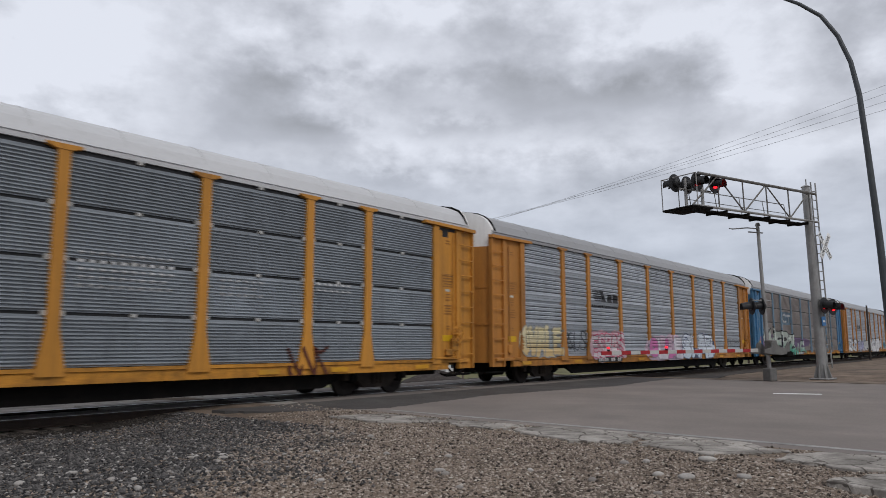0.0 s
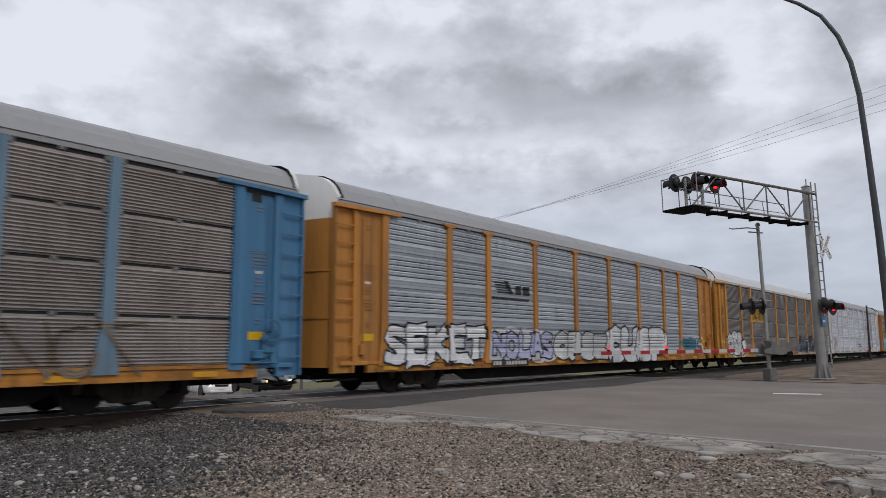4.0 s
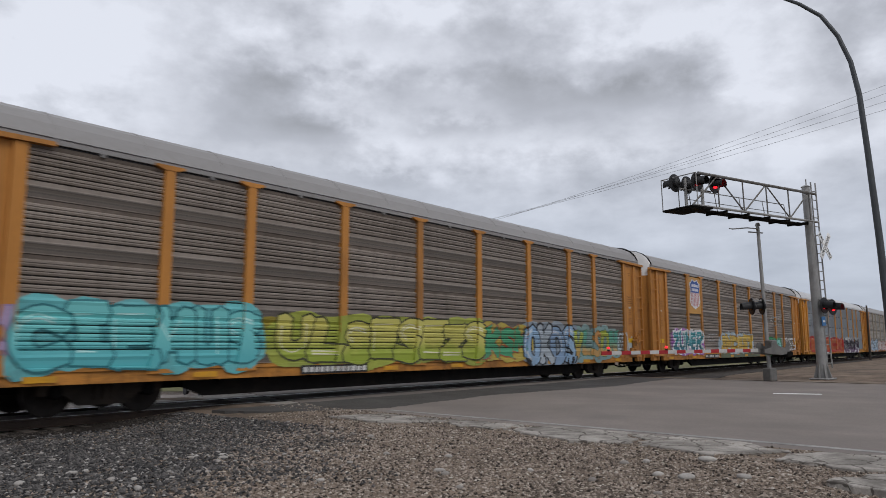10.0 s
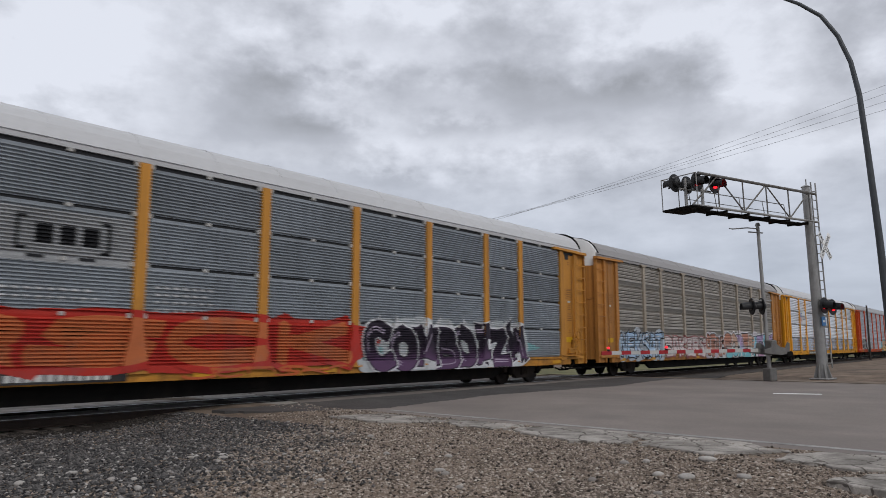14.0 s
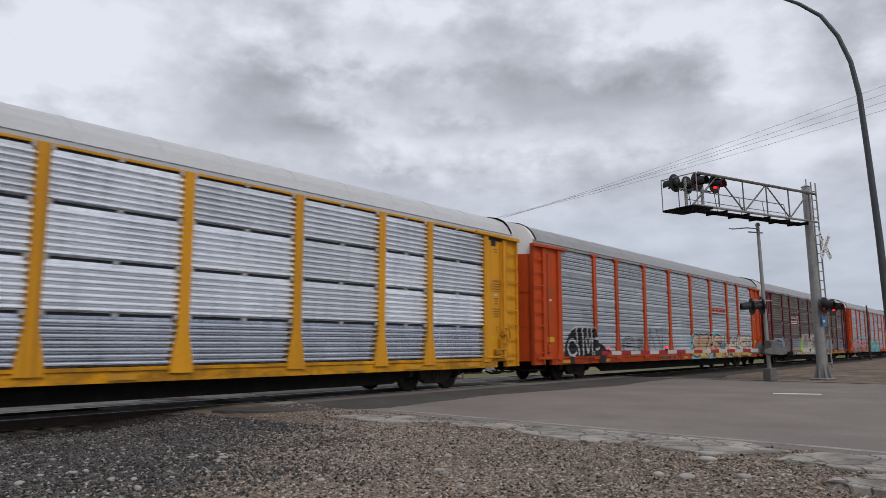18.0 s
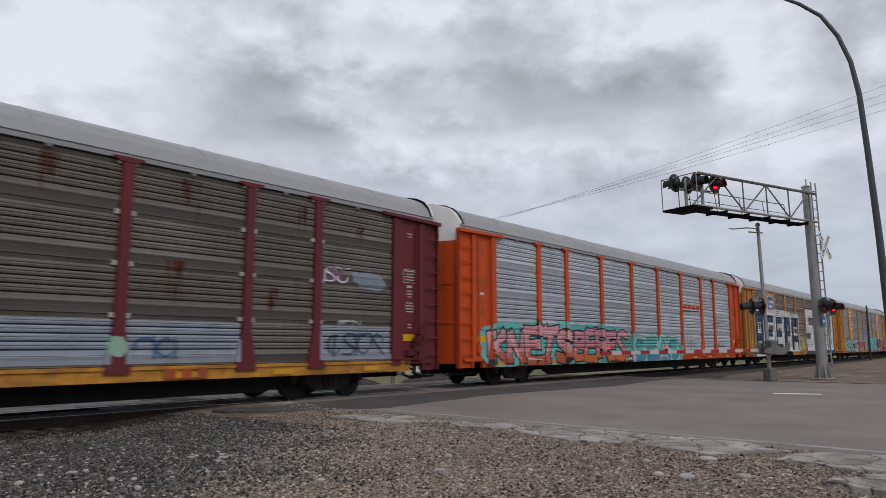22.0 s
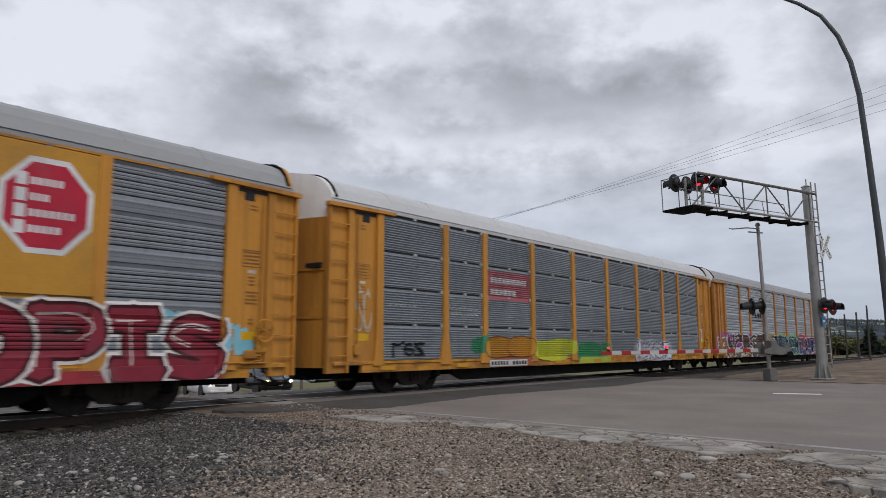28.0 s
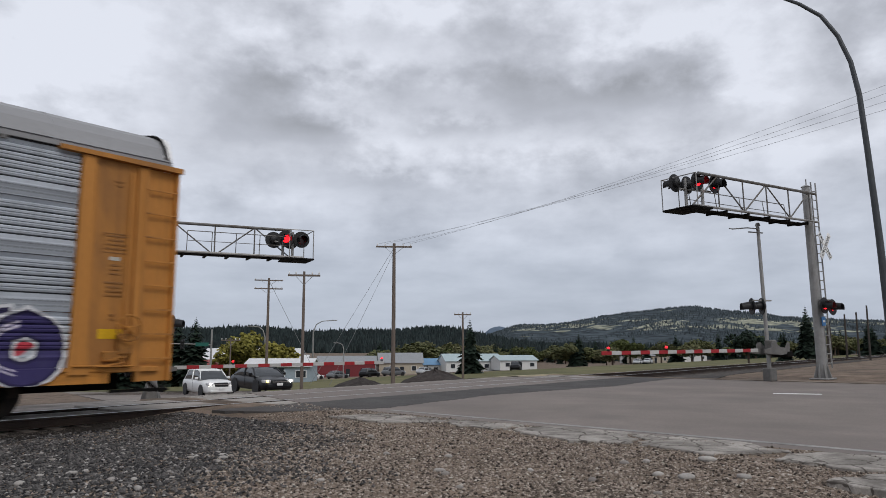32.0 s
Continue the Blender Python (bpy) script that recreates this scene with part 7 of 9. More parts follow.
# wagon 14: block letters A E E P A, S L O W
NAVY = (0.02, 0.044, 0.082)
sheet_panel(BY[14], -9.08, -7.32, 3.4, 4.78, (0.46, 0.24, 0.06), "faded orange sign panel")
shield(BY[14], "flat", -8.15, 3.97, 1.5, 1.35, 3.68)
drape("field", [[(-11.95, 0.6), (-7.0, 0.6), (-7.0, 0.87), (-0.4, 0.87), (-0.4, 3.55), (-4.3, 3.72), (-7.2, 3.75), (-9.2, 3.68), (-9.6, 3.85), (-11.95, 3.8)]], ST[14], 0.010, spray((0.58, 0.58, 0.57)), BY[14], "white painted field")


def block(x0, x1, z0, z1, cells):
    """Rectangles of a block letter from cells (u0, u1, v0, v1) in a unit box."""
    return [rect(x0 + (x1 - x0) * a, x0 + (x1 - x0) * b, z0 + (z1 - z0) * c, z0 + (z1 - z0) * d) for a, b, c, d in cells]


LA = [(0, 0.3, 0, 1), (0.7, 1, 0, 1), (0.3, 0.7, 0.72, 1), (0.3, 0.7, 0.25, 0.45)]
LE = [(0, 0.34, 0, 1), (0.34, 1, 0, 0.2), (0.34, 0.9, 0.4, 0.6), (0.34, 1, 0.8, 1)]
LP = [(0, 0.3, 0, 1), (0.7, 1, 0.42, 1), (0.3, 0.7, 0.75, 1), (0.3, 0.7, 0.42, 0.6)]
for x0, x1, z1, cells in ((-11.7, -9.9, 3.5, LA), (-9.55, -7.5, 3.3, LE), (-7.15, -5.2, 3.25, LE), (-4.7, -3.05, 3.3, LP), (-2.65, -0.65, 3.3, LA)):
    drape("letter", block(x0, x1, 0.95, z1, cells), ST[14], 0.018, spray(NAVY), BY[14], "navy block letter")
LS = [(0, 1, 0, 0.28), (0, 1, 0.42, 0.62), (0, 1, 0.8, 1), (0, 0.42, 0.62, 0.8), (0.6, 1, 0.28, 0.42)]
LL = [(0, 0.45, 0, 1), (0.45, 1, 0, 0.28)]
LO = [(0, 0.36, 0, 1), (0.66, 1, 0, 1), (0.36, 0.66, 0, 0.28), (0.36, 0.66, 0.72, 1)]
LW = [(0, 0.3, 0, 0.95), (0.7, 1, 0, 1), (0.3, 0.7, 0, 0.2), (0.44, 0.58, 0.2, 0.6)]
for x0, x1, z1, cells in ((1.7, 4.3, 4.1, LS), (4.65, 7.0, 4.0, LL), (7.35, 9.1, 4.0, LO), (9.35, 11.75, 3.9, LW)):
    sh = drape("letter", [[(x - 0.16, z) for x, z in q] for q in block(x0, x1, 0.74, z1 + 0.05, [(a - 0.05, b + 0.09, c - 0.03, d + 0.02) for a, b, c, d in cells])], ST[14], 0.008, spray(NAVY), BY[14], "white block letter with a navy edge")
    drape("fill", block(x0, x1, 0.9, z1, cells), ST[14], 0.018, spray((0.60, 0.60, 0.60)), sh)
for _r in (rect(2.8, 4.25, 1.85, 2.18), rect(1.75, 3.2, 2.95, 3.4)):
    drape("letter_gap", [_r], ST[14], 0.012, spray(NAVY), BY[14], "navy gap in a white letter")
for _r in (rect(-10.95, -10.62, 2.35, 2.75), rect(-8.65, -7.6, 2.33, 2.62), rect(-6.25, -5.55, 2.32, 2.47), rect(-4.08, -3.72, 2.45, 2.75), rect(-1.85, -1.45, 2.2, 2.5)):
    drape("letter_gap", [_r], ST[14], 0.024, spray((0.16, 0.105, 0.07)), BY[14], "brown gap in a navy letter")
drape("field", [blob(-3.55, 1.42, 0.36, 0.22, random.Random(5), 0.2)], ST[14], 0.014, spray((0.50, 0.40, 0.10)), BY[14], "small yellow spray spot")
drape("field", [rect(-9.06, -7.34, 3.3, 3.62)], "flat", 0.016, spray((0.58, 0.58, 0.57)), BY[14], "white painted field over the sign")
tag_line(BY[14], ST[14], -12.8, -12.2, 2.3, 3.2, K, 141, 3, 0.05)
for _k in range(5):
    haze(BY[14], ST[14], -0.05 + 0.30 * _k, 1.2 + 0.25 * (_k * 2 % 3), 0.40, 0.36, ((0.46, 0.42, 0.10), (0.36, 0.33, 0.16), (0.50, 0.47, 0.28))[_k % 3], 144 + _k, "yellow scribbled spray spot")
# wagon 15
for a, b in ((-9.1, -7.3), (7.3, 9.1)):
    sheet_panel(BY[15], a, b, 2.18 if a > 0 else 1.88, 4.80, (0.48, 0.24, 0.035), "plain yellow sheet bay")
    if a > 0:
        drape("field", [rect(a, b, 0.90, 2.18)], ST[15], 0.002, spray((0.48, 0.24, 0.035)), BY[15], "yellow paint at the foot of the bay")
    cx = (a + b) / 2
    octo = [(cx + 0.86 * math.cos(radians(22.5 + 45 * k)), 3.72 + 0.92 * math.sin(radians(22.5 + 45 * k))) for k in range(8)]
    o = drape("octagon_sign", [octo], "flat", 0.004, spray(W), BY[15], "red octagon sign with a white rim")
    drape("red_field", [[(cx + (x - cx) * 0.88, 3.72 + (z - 3.72) * 0.88) for x, z in octo]], "flat", 0.007, spray((0.42, 0.02, 0.045)), o)
    for k in range(4):
        drape("initial", [rect(cx - 0.54, cx - 0.36, 3.20 + 0.28 * k, 3.43 + 0.28 * k)], "flat", 0.010, spray(W), o)
        for q in range((5, 7, 3, 5)[k]):
            drape("mark", [rect(cx - 0.30 + 0.115 * q, cx - 0.22 + 0.115 * q, 3.23 + 0.28 * k, 3.36 + 0.28 * k)], "flat", 0.010, spray(W), o)
lettering(BY[15], ST[15], "KETS", -11.8, -5.0, 0.66, 1.9, (0.25, 0.42, 0.40), K, shine=(0.5, 0.55, 0.52), seed=151, fat=0.36, slant=0.3, label="grey-green wild graffiti")
lettering(BY[15], ST[15], "SANE", -4.8, -0.4, 0.8, 1.85, (0.36, 0.06, 0.07), (0.50, 0.44, 0.40), seed=152, fat=0.36, label="dark red graffiti")
lettering(BY[15], ST[15], "NOTS", -0.3, 6.6, 0.62, 2.12, (0.14, 0.50, 0.56), K, rim=(0.55, 0.50, 0.42), low=(0.10, 0.40, 0.46), shine=(0.05, 0.2, 0.25), seed=155, fat=0.36, edge=0.075, slant=0.35, spread=1.3, label="large turquoise graffiti with black outlines")
for _k, (_x, _z, _r) in enumerate(((7.7, 1.75, 0.34), (8.1, 1.55, 0.40), (11.2, 1.5, 0.50), (11.9, 1.45, 0.55), (6.6, 1.5, 0.35), (6.9, 1.15, 0.32), (9.6, 1.8, 0.45), (10.6, 1.75, 0.4), (12.5, 1.35, 0.42))):
    haze(BY[15], ST[15], _x, _z, _r, _r * 0.8, (0.20, 0.48, 0.60), 156 + _k, "turquoise spray puff")
lettering(BY[15], ST[15], "OPIS", 6.75, 11.9, 0.66, 1.98, (0.22, 0.024, 0.040), (0.06, 0.01, 0.015), rim=(0.66, 0.62, 0.60), shine=(0.62, 0.55, 0.53), seed=154, round_=True, fat=0.29, edge=0.065, spread=1.08, label="dark red bubble graffiti with white outlines")
drape("graffiti", [[(5.6, 0.63), (6.4, 0.70), (7.2, 1.05), (7.6, 0.63)], [(7.6, 0.62), (11.9, 0.62), (11.8, 0.86), (7.5, 0.84)]], ST[15], 0.008, spray((0.30, 0.035, 0.045)), BY[15], "dark red sweep under the letters")
haze(BY[15], ST[15], 5.5, 1.35, 0.35, 0.42, (0.36, 0.05, 0.05), 170, "red spray smear")
tag_line(BY[15], ST[15], 6.2, 7.1, 1.2, 2.0, (0.03, 0.08, 0.14), 157, 3, 0.08)
# wagon 16
drape("sign_panel", [rect(-7.05, -4.5, 2.75, 3.68)], ST[16], 0.006, spray((0.40, 0.13, 0.15)), BY[16], "faded pink-red sign panel")
for _q in bars(-6.85, -4.75, 3.24, 3.54, 1, random.Random(3)) + bars(-6.85, -5.4, 2.88, 3.16, 1, random.Random(5)):
    drape("mark", [_q], ST[16], 0.014, spray(W), BY[16], "white mark")
tag_line(BY[16], ST[16], -11.5, -10.2, 1.0, 1.4, K, 165, 3, 0.08)
tag_line(BY[16], ST[16], -12.9, -12.3, 1.6, 2.9, (0.5, 0.42, 0.3), 166, 2, 0.05)
tag_line(BY[16], ST[16], 11.4, 12.4, 1.5, 2.2, W, 167, 3, 0.06)
dots(BY[16], ST[16], -11.6, -10.6, 2.35, 1)
dots(BY[16], ST[16], -8.9, -7.6, 2.2, 2)
haze(BY[16], ST[16], -7.4, 1.3, 0.5, 0.35, (0.05, 0.24, 0.12), 160, "green spray patch")
lettering(BY[16], ST[16], "OO", -7.1, -4.4, 0.95, 1.55, (0.52, 0.25, 0.03), (0.22, 0.08, 0.03), seed=161, round_=True, fat=0.56, edge=0.04, spread=1.3, label="orange graffiti")
drape("field", [[(-6.9, 0.64), (-4.4, 0.64), (-4.5, 0.97), (-6.7, 0.95)]], ST[16], 0.004, spray((0.36, 0.10, 0.05)), BY[16], "rust red spray below the orange piece")
haze(BY[16], ST[16], -2.9, 1.15, 1.6, 0.52, (0.50, 0.52, 0.04), 162, "bright yellow spray field")
haze(BY[16], ST[16], 0.0, 1.1, 1.5, 0.40, (0.05, 0.30, 0.12), 163, "green spray field")
drape("field", [[(-1.2, 0.63), (1.6, 0.63), (1.5, 0.86), (-1.0, 0.86)]], ST[16], 0.005, spray((0.46, 0.50, 0.05)), BY[16], "yellow spray on the sill")
lettering(BY[16], ST[16], "UKOZ", 4.2, 7.9, 0.72, 1.45, (0.60, 0.60, 0.64), (0.13, 0.12, 0.2), rim=(0.5, 0.5, 0.53), back=(0.48, 0.47, 0.52), seed=164, fat=0.34, edge=0.05, slant=0.3, label="white and lilac graffiti")
# wagon 17
slanted_logo(BY[17], ST[17], -6.9, -4.6, 2.78, 3.45)

haze(BY[17], ST[17], -8.6, 1.6, 4.2, 0.5, (0.32, 0.06, 0.28), 170, "purple spray haze")
lettering(BY[17], ST[17], "Z", -13.4, -12.1, 1.05, 1.75, (0.16, 0.10, 0.08), W, back=(0.36, 0.08, 0.30), seed=174, fat=0.3, edge=0.07, label="small white-edged graffiti letter on purple")
lettering(BY[17], ST[17], "NORSE", -12.0, -4.5, 0.62, 1.95, (0.085, 0.042, 0.036), (0.05, 0.025, 0.025), rim=W, low=(0.13, 0.08, 0.045), shine=W, seed=171, fat=0.30, edge=0.055, slant=0.4, spread=1.3, label="brown wild graffiti with white outlines on purple")
haze(BY[17], ST[17], 0.4, 1.62, 4.8, 0.62, (0.50, 0.20, 0.03), 17, "orange spray haze")
for _x in (-2.6, -0.2, 2.2, 3.7):
    haze(BY[17], ST[17], _x, 2.02, 0.45, 0.16, (0.08, 0.34, 0.16), int(40 + _x * 10), "small green spray puff")
lettering(BY[17], ST[17], "ALCHEANASH", -4.2, 4.4, 0.62, 1.95, (0.026, 0.022, 0.055), (0.012, 0.012, 0.03), rim=(0.24, 0.55, 0.48), shine=(0.5, 0.6, 0.6), seed=173, fat=0.34, edge=0.055, slant=0.4, spread=1.3, spikes=6, label="dark violet wild graffiti with turquoise outlines")
haze(BY[17], ST[17], 8.2, 1.35, 4.0, 0.85, (0.46, 0.04, 0.06), 176, "red spray haze")
lettering(BY[17], ST[17], "SLVERTO", 4.8, 11.6, 0.64, 1.85, (0.040, 0.032, 0.11), (0.022, 0.018, 0.06), rim=W, shine=(0.6, 0.55, 0.65), seed=175, fat=0.34, edge=0.055, slant=0.4, spread=1.25, label="violet wild graffiti with white outlines on red")

# ---- crossing signals ----
ARM_TURN = -22.9
NEAR_TURN = -17.0
# the masts by the road lean a little towards it
LEAN = Matrix.Rotation(radians(-1.4), 4, Vector((0.78, 0.62, 0.0)))
LENS_MESH = Shape().lathe_y([(0.001, 0.0), (0.10, 0.002), (0.145, 0.006), (0.145, 0.03)], 0, 0, 24).mesh("lens")
VANE_MESH = Shape().lathe_y([(0.001, -0.004), (0.160, -0.004), (0.160, 0.004), (0.001, 0.004)], 0, -0.160, 24).mesh("vane")
VANES = []


def backing_mesh():
    S = Shape()
    S.lathe_y([(0.12, 0.03), (0.305, 0.03), (0.315, 0.045), (0.305, 0.06), (0.16, 0.07), (0.14, 0.16), (0.05, 0.20), (0.001, 0.2)], 0, 0, 28)
    return S.mesh("backing_disc")


def hood_mesh():
    """A long half-round hood over the lens, open below."""
    S = Shape()
    n = 14
    outer, inner = [], []
    for i in range(n + 1):
        t = radians(-35 + 250 * i / n)
        outer.append((math.cos(t), math.sin(t)))
    def ring(y, r, drop):
        return [(r * c, y, r * s + drop) for c, s in outer] + [((r - 0.012) * c, y, (r - 0.012) * s + drop) for c, s in reversed(outer)]
    S.rings([ring(0.04, 0.175, 0), ring(-0.14, 0.172, -0.005), ring(-0.34, 0.16, -0.03)])
    return S.mesh("hood")


BACKING_MESH, HOOD_MESH = backing_mesh(), hood_mesh()


def lamp_head(parent, x, y, z, turn=0.0, phase=None, part_name="flashing_lamp"):
    """A round crossing lamp that looks along its local -y. phase 0 or 1: which half of the beat it shows its light in."""
    h = put(part_name, BACKING_MESH, BLACK, parent, "black round lamp with a hood" if phase is not None else "black round lamp seen from behind", m=pose(x, y, z, 0, 0, turn))
    put("hood", HOOD_MESH, BLACK, h)
    put("lens", LENS_MESH, RED_LIT if phase is not None else RED_DARK, h, "red glass lens", m=pose(0, 0.0, 0))
    if phase is not None:
        # added blind hides the ever-lit lens, standing in for its flashing
        v = put("blind", VANE_MESH, RED_DARK, h, "added dark red blind that makes the lamp flash", m=pose(0, -0.009, 0.160))
        VANES.append((v, phase))
    return h


def cantilever(m, length, chord, lamps, backs, height, chord_lo, chord_hi, faces=0, ladder=True):
    """chord: length of the truss; lamps, backs: stations of the lamps that look along -y and +y."""
    c = thing("cantilever_signal", "grey steel cantilever mast with a truss walkway and red flashing lamps", "crossing signal", m)
    S = Shape()
    S.tube((0, 0, 0.0), (0, 0, height), 0.185, 0.148, 20)
    mast = put("mast", S, GALV, c)
    put("mast_cap", Shape().tube((0, 0, height), (0, 0, height + 0.05), 0.175, 0.12, 16), GALV, c)
    put("finial", Shape().tube((0.06, 0, height), (0.06, 0, height + 0.32), 0.022, n=6), GALV, c)
    put("base_flange", Shape().slab(-0.36, 0.36, -0.36, 0.36, 0.0, 0.06, 0.02), GALV, c)
    for k in range(8):
        t = 2 * math.pi * k / 8
        G = Shape()
        G.add([(0.18 * math.cos(t), 0.18 * math.sin(t), 0.06), (0.34 * math.cos(t), 0.34 * math.sin(t), 0.06), (0.185 * math.cos(t), 0.185 * math.sin(t), 0.62)]
              + [(0.18 * math.cos(t + 0.09), 0.18 * math.sin(t + 0.09), 0.06), (0.34 * math.cos(t + 0.05), 0.34 * math.sin(t + 0.05), 0.06), (0.185 * math.cos(t + 0.09), 0.185 * math.sin(t + 0.09), 0.62)],
              [(0, 1, 2), (3, 5, 4), (0, 3, 4, 1), (1, 4, 5, 2), (2, 5, 3, 0)])
        put("gusset", G, GALV, c)
    # truss in two planes, walkway between
    for y in (-0.36, 0.36):
        if y < 0:
            put("top_chord", Shape().tube((0, y, chord_hi), (-chord, y, chord_hi), 0.055, n=8), GALV_D, c)
        put("bottom_chord", Shape().tube((0, y, chord_lo), (-length, y, chord_lo), 0.045, n=8), GALV, c)
        if y > 0:
            for q in range(5):
                x = -0.9 - (chord - 1.4) * q / 4
                put("rail_post", Shape().tube((x, y, chord_lo), (x, y * 1.25, chord_lo + 0.75), 0.014, n=6), GALV_D, c)
            put("handrail", Shape().tube((-0.9, y * 1.25, chord_lo + 0.75), (-length + 0.6, y * 1.25, chord_lo + 0.75), 0.016, n=6), GALV_D, c)
            put("knee_rail", Shape().tube((-0.9, y * 1.25, chord_lo + 0.4), (-length + 0.6, y * 1.25, chord_lo + 0.4), 0.012, n=6), GALV_D, c)
            continue
        x, k = -0.5, 0
        while x > -chord + 1.0:
            put("upright", Shape().tube((x, y, chord_lo), (x, y, chord_hi), 0.026, n=6), GALV_D, c)
            a, b = (chord_lo, chord_hi) if k % 2 else (chord_hi, chord_lo)
            put("brace", Shape().tube((x, y, a), (x - 1.45, y, b), 0.028, n=6), GALV_D, c)
            x -= 1.45
            k += 1
    W = Shape()
    W.box(-length - 0.15, -0.2, -0.12, 0.34, chord_lo - 0.07, chord_lo - 0.04)
    put("walkway", W, STEEL_DARK, c, "dark grating walkway")
    for k in range(6):
        x = -0.8 - (length - 1.2) * k / 5
        put("cross_beam", Shape().box(x - 0.035, x + 0.035, -0.42, 0.42, chord_lo - 0.12, chord_lo - 0.05), STEEL_DARK, c)
    put("end_platform", Shape().slab(-length - 0.35, -length + 0.75, -0.55, 0.70, chord_lo - 0.12, chord_lo - 0.05, 0.02), STEEL_DARK, c)
    for x, y in ((-length - 0.3, -0.7), (-length - 0.3, 0.7), (-length + 0.6, 0.7)):
        put("rail_post", Shape().tube((x, y, chord_lo - 0.06), (x, y, chord_lo + 1.0), 0.018, n=6), GALV, c)
    put("end_rail", Shape().path([(-length - 0.3, -0.7, chord_lo + 1.0), (-length - 0.3, 0.7, chord_lo + 1.0), (-length + 0.6, 0.7, chord_lo + 1.0)], 0.018, 6), GALV, c)
    for group, y, turn, shown in ((lamps, -0.30, 0, not faces), (backs, 0.30, 180, faces)):
        mid = (group[0] + group[1]) / 2
        put("lamp_pipe", Shape().tube((-mid, 0.3 * y, chord_lo), (-mid, 0.3 * y, chord_lo + 1.0), 0.055, n=10), GALV, c)
        put("lamp_arm", Shape().tube((-group[0], 0.3 * y, chord_lo + 0.62), (-group[1], 0.3 * y, chord_lo + 0.62), 0.032, n=8), GALV, c)
        for k, x in enumerate(group):
            lamp_head(c, -x, y, chord_lo + (0.70 if faces else 0.84), turn, k if shown else None)
    if ladder:
        for x in (0.44, 0.78):
            put("ladder_rail", Shape().tube((x, 0.02, 0.4), (x, 0.02, height + 0.25), 0.03, n=6), GALV, c)
        k = 0.6
        while k < height + 0.2:
            put("ladder_rung", Shape().tube((0.44, 0.02, k), (0.78, 0.02, k), 0.02, n=6), GALV, c)
            k += 0.36
    return c


def text_mesh(word, size, spacing=1.0):
    cu = bpy.data.curves.new("lettering", "FONT")
    cu.body, cu.size, cu.align_x, cu.align_y, cu.extrude, cu.space_character = word, size, "CENTER", "CENTER", 0.002, spacing
    ob = new("lettering", cu)
    me = bpy.data.meshes.new_from_object(ob.evaluated_get(bpy.context.evaluated_depsgraph_get()))
    bpy.data.objects.remove(ob)
    me.materials.clear()
    return me


near_sig = cantilever(pose(31.17, -8.56, 0.0) @ LEAN @ pose(0, 0, 0, 0, 0, NEAR_TURN), 7.65, 7.35, (7.3, 6.35), (7.8, 7.15), 7.55, 6.08, 7.2)
lamp_head(near_sig, -0.12, -0.42, 2.82, 0, 0, "mast_lamp")
lamp_head(near_sig, 0.46, -0.42, 2.76, 0, 1, "mast_lamp")
put("lamp_arm", Shape().tube((-0.2, -0.22, 3.05), (0.6, -0.22, 3.05), 0.03, n=8), GALV, near_sig)
# crossbuck
cb = put("crossbuck", Shape().box(-0.05, 0.05, -0.30, -0.26, 4.9, 5.4), GALV, near_sig, "white crossed sign boards with black lettering", m=pose(0.42, 0, 0))
for ang, words in ((52, "CROSSING"), (-52, "RAIL   ROAD")):
    bd = put("board", Shape().slab(-0.62, 0.62, -0.012, 0.012, -0.115, 0.115, 0.006), WHITE_PAINT, cb, m=pose(0, -0.33 - (0.014 if ang > 0 else 0), 5.17, 0, -ang, 0))
    put("lettering", text_mesh(words, 0.20, 1.05), BLACK, cb, "black letters", m=pose(0, -0.33 - (0.014 if ang > 0 else 0) - 0.016, 5.17) @ pose(0, 0, 0, 0, -ang, 0) @ pose(0, 0, 0, 90, 0, 0))
put("number_plate", Shape().slab(-0.13, 0.13, -0.24, -0.215, 2.05, 2.4, 0.008), surface("blue_sign", (0.04, 0.16, 0.36), 0.5), near_sig, "small blue notice")
put("plate_mark", Shape().box(-0.07, 0.07, -0.247, -0.2405, 2.18, 2.26), WHITE_PAINT, near_sig)

far_sig = cantilever(pose(13.54, 8.96, -0.62, 0, 0, ARM_TURN + 180 - 3.0), 5.1, 4.8, (4.1, 4.75), (4.45, 5.05), 7.0, 5.22, 6.35, faces=1, ladder=False)
lamp_head(far_sig, -0.58, 0.5, 2.66, -116, None, "mast_lamp")
lamp_head(far_sig, -0.30, 0.62, 2.66, 64, None, "mast_lamp")
put("lamp_arm", Shape().tube((-0.5, 0.45, 3.0), (0.1, 0.1, 3.0), 0.03, n=8), GALV, far_sig)


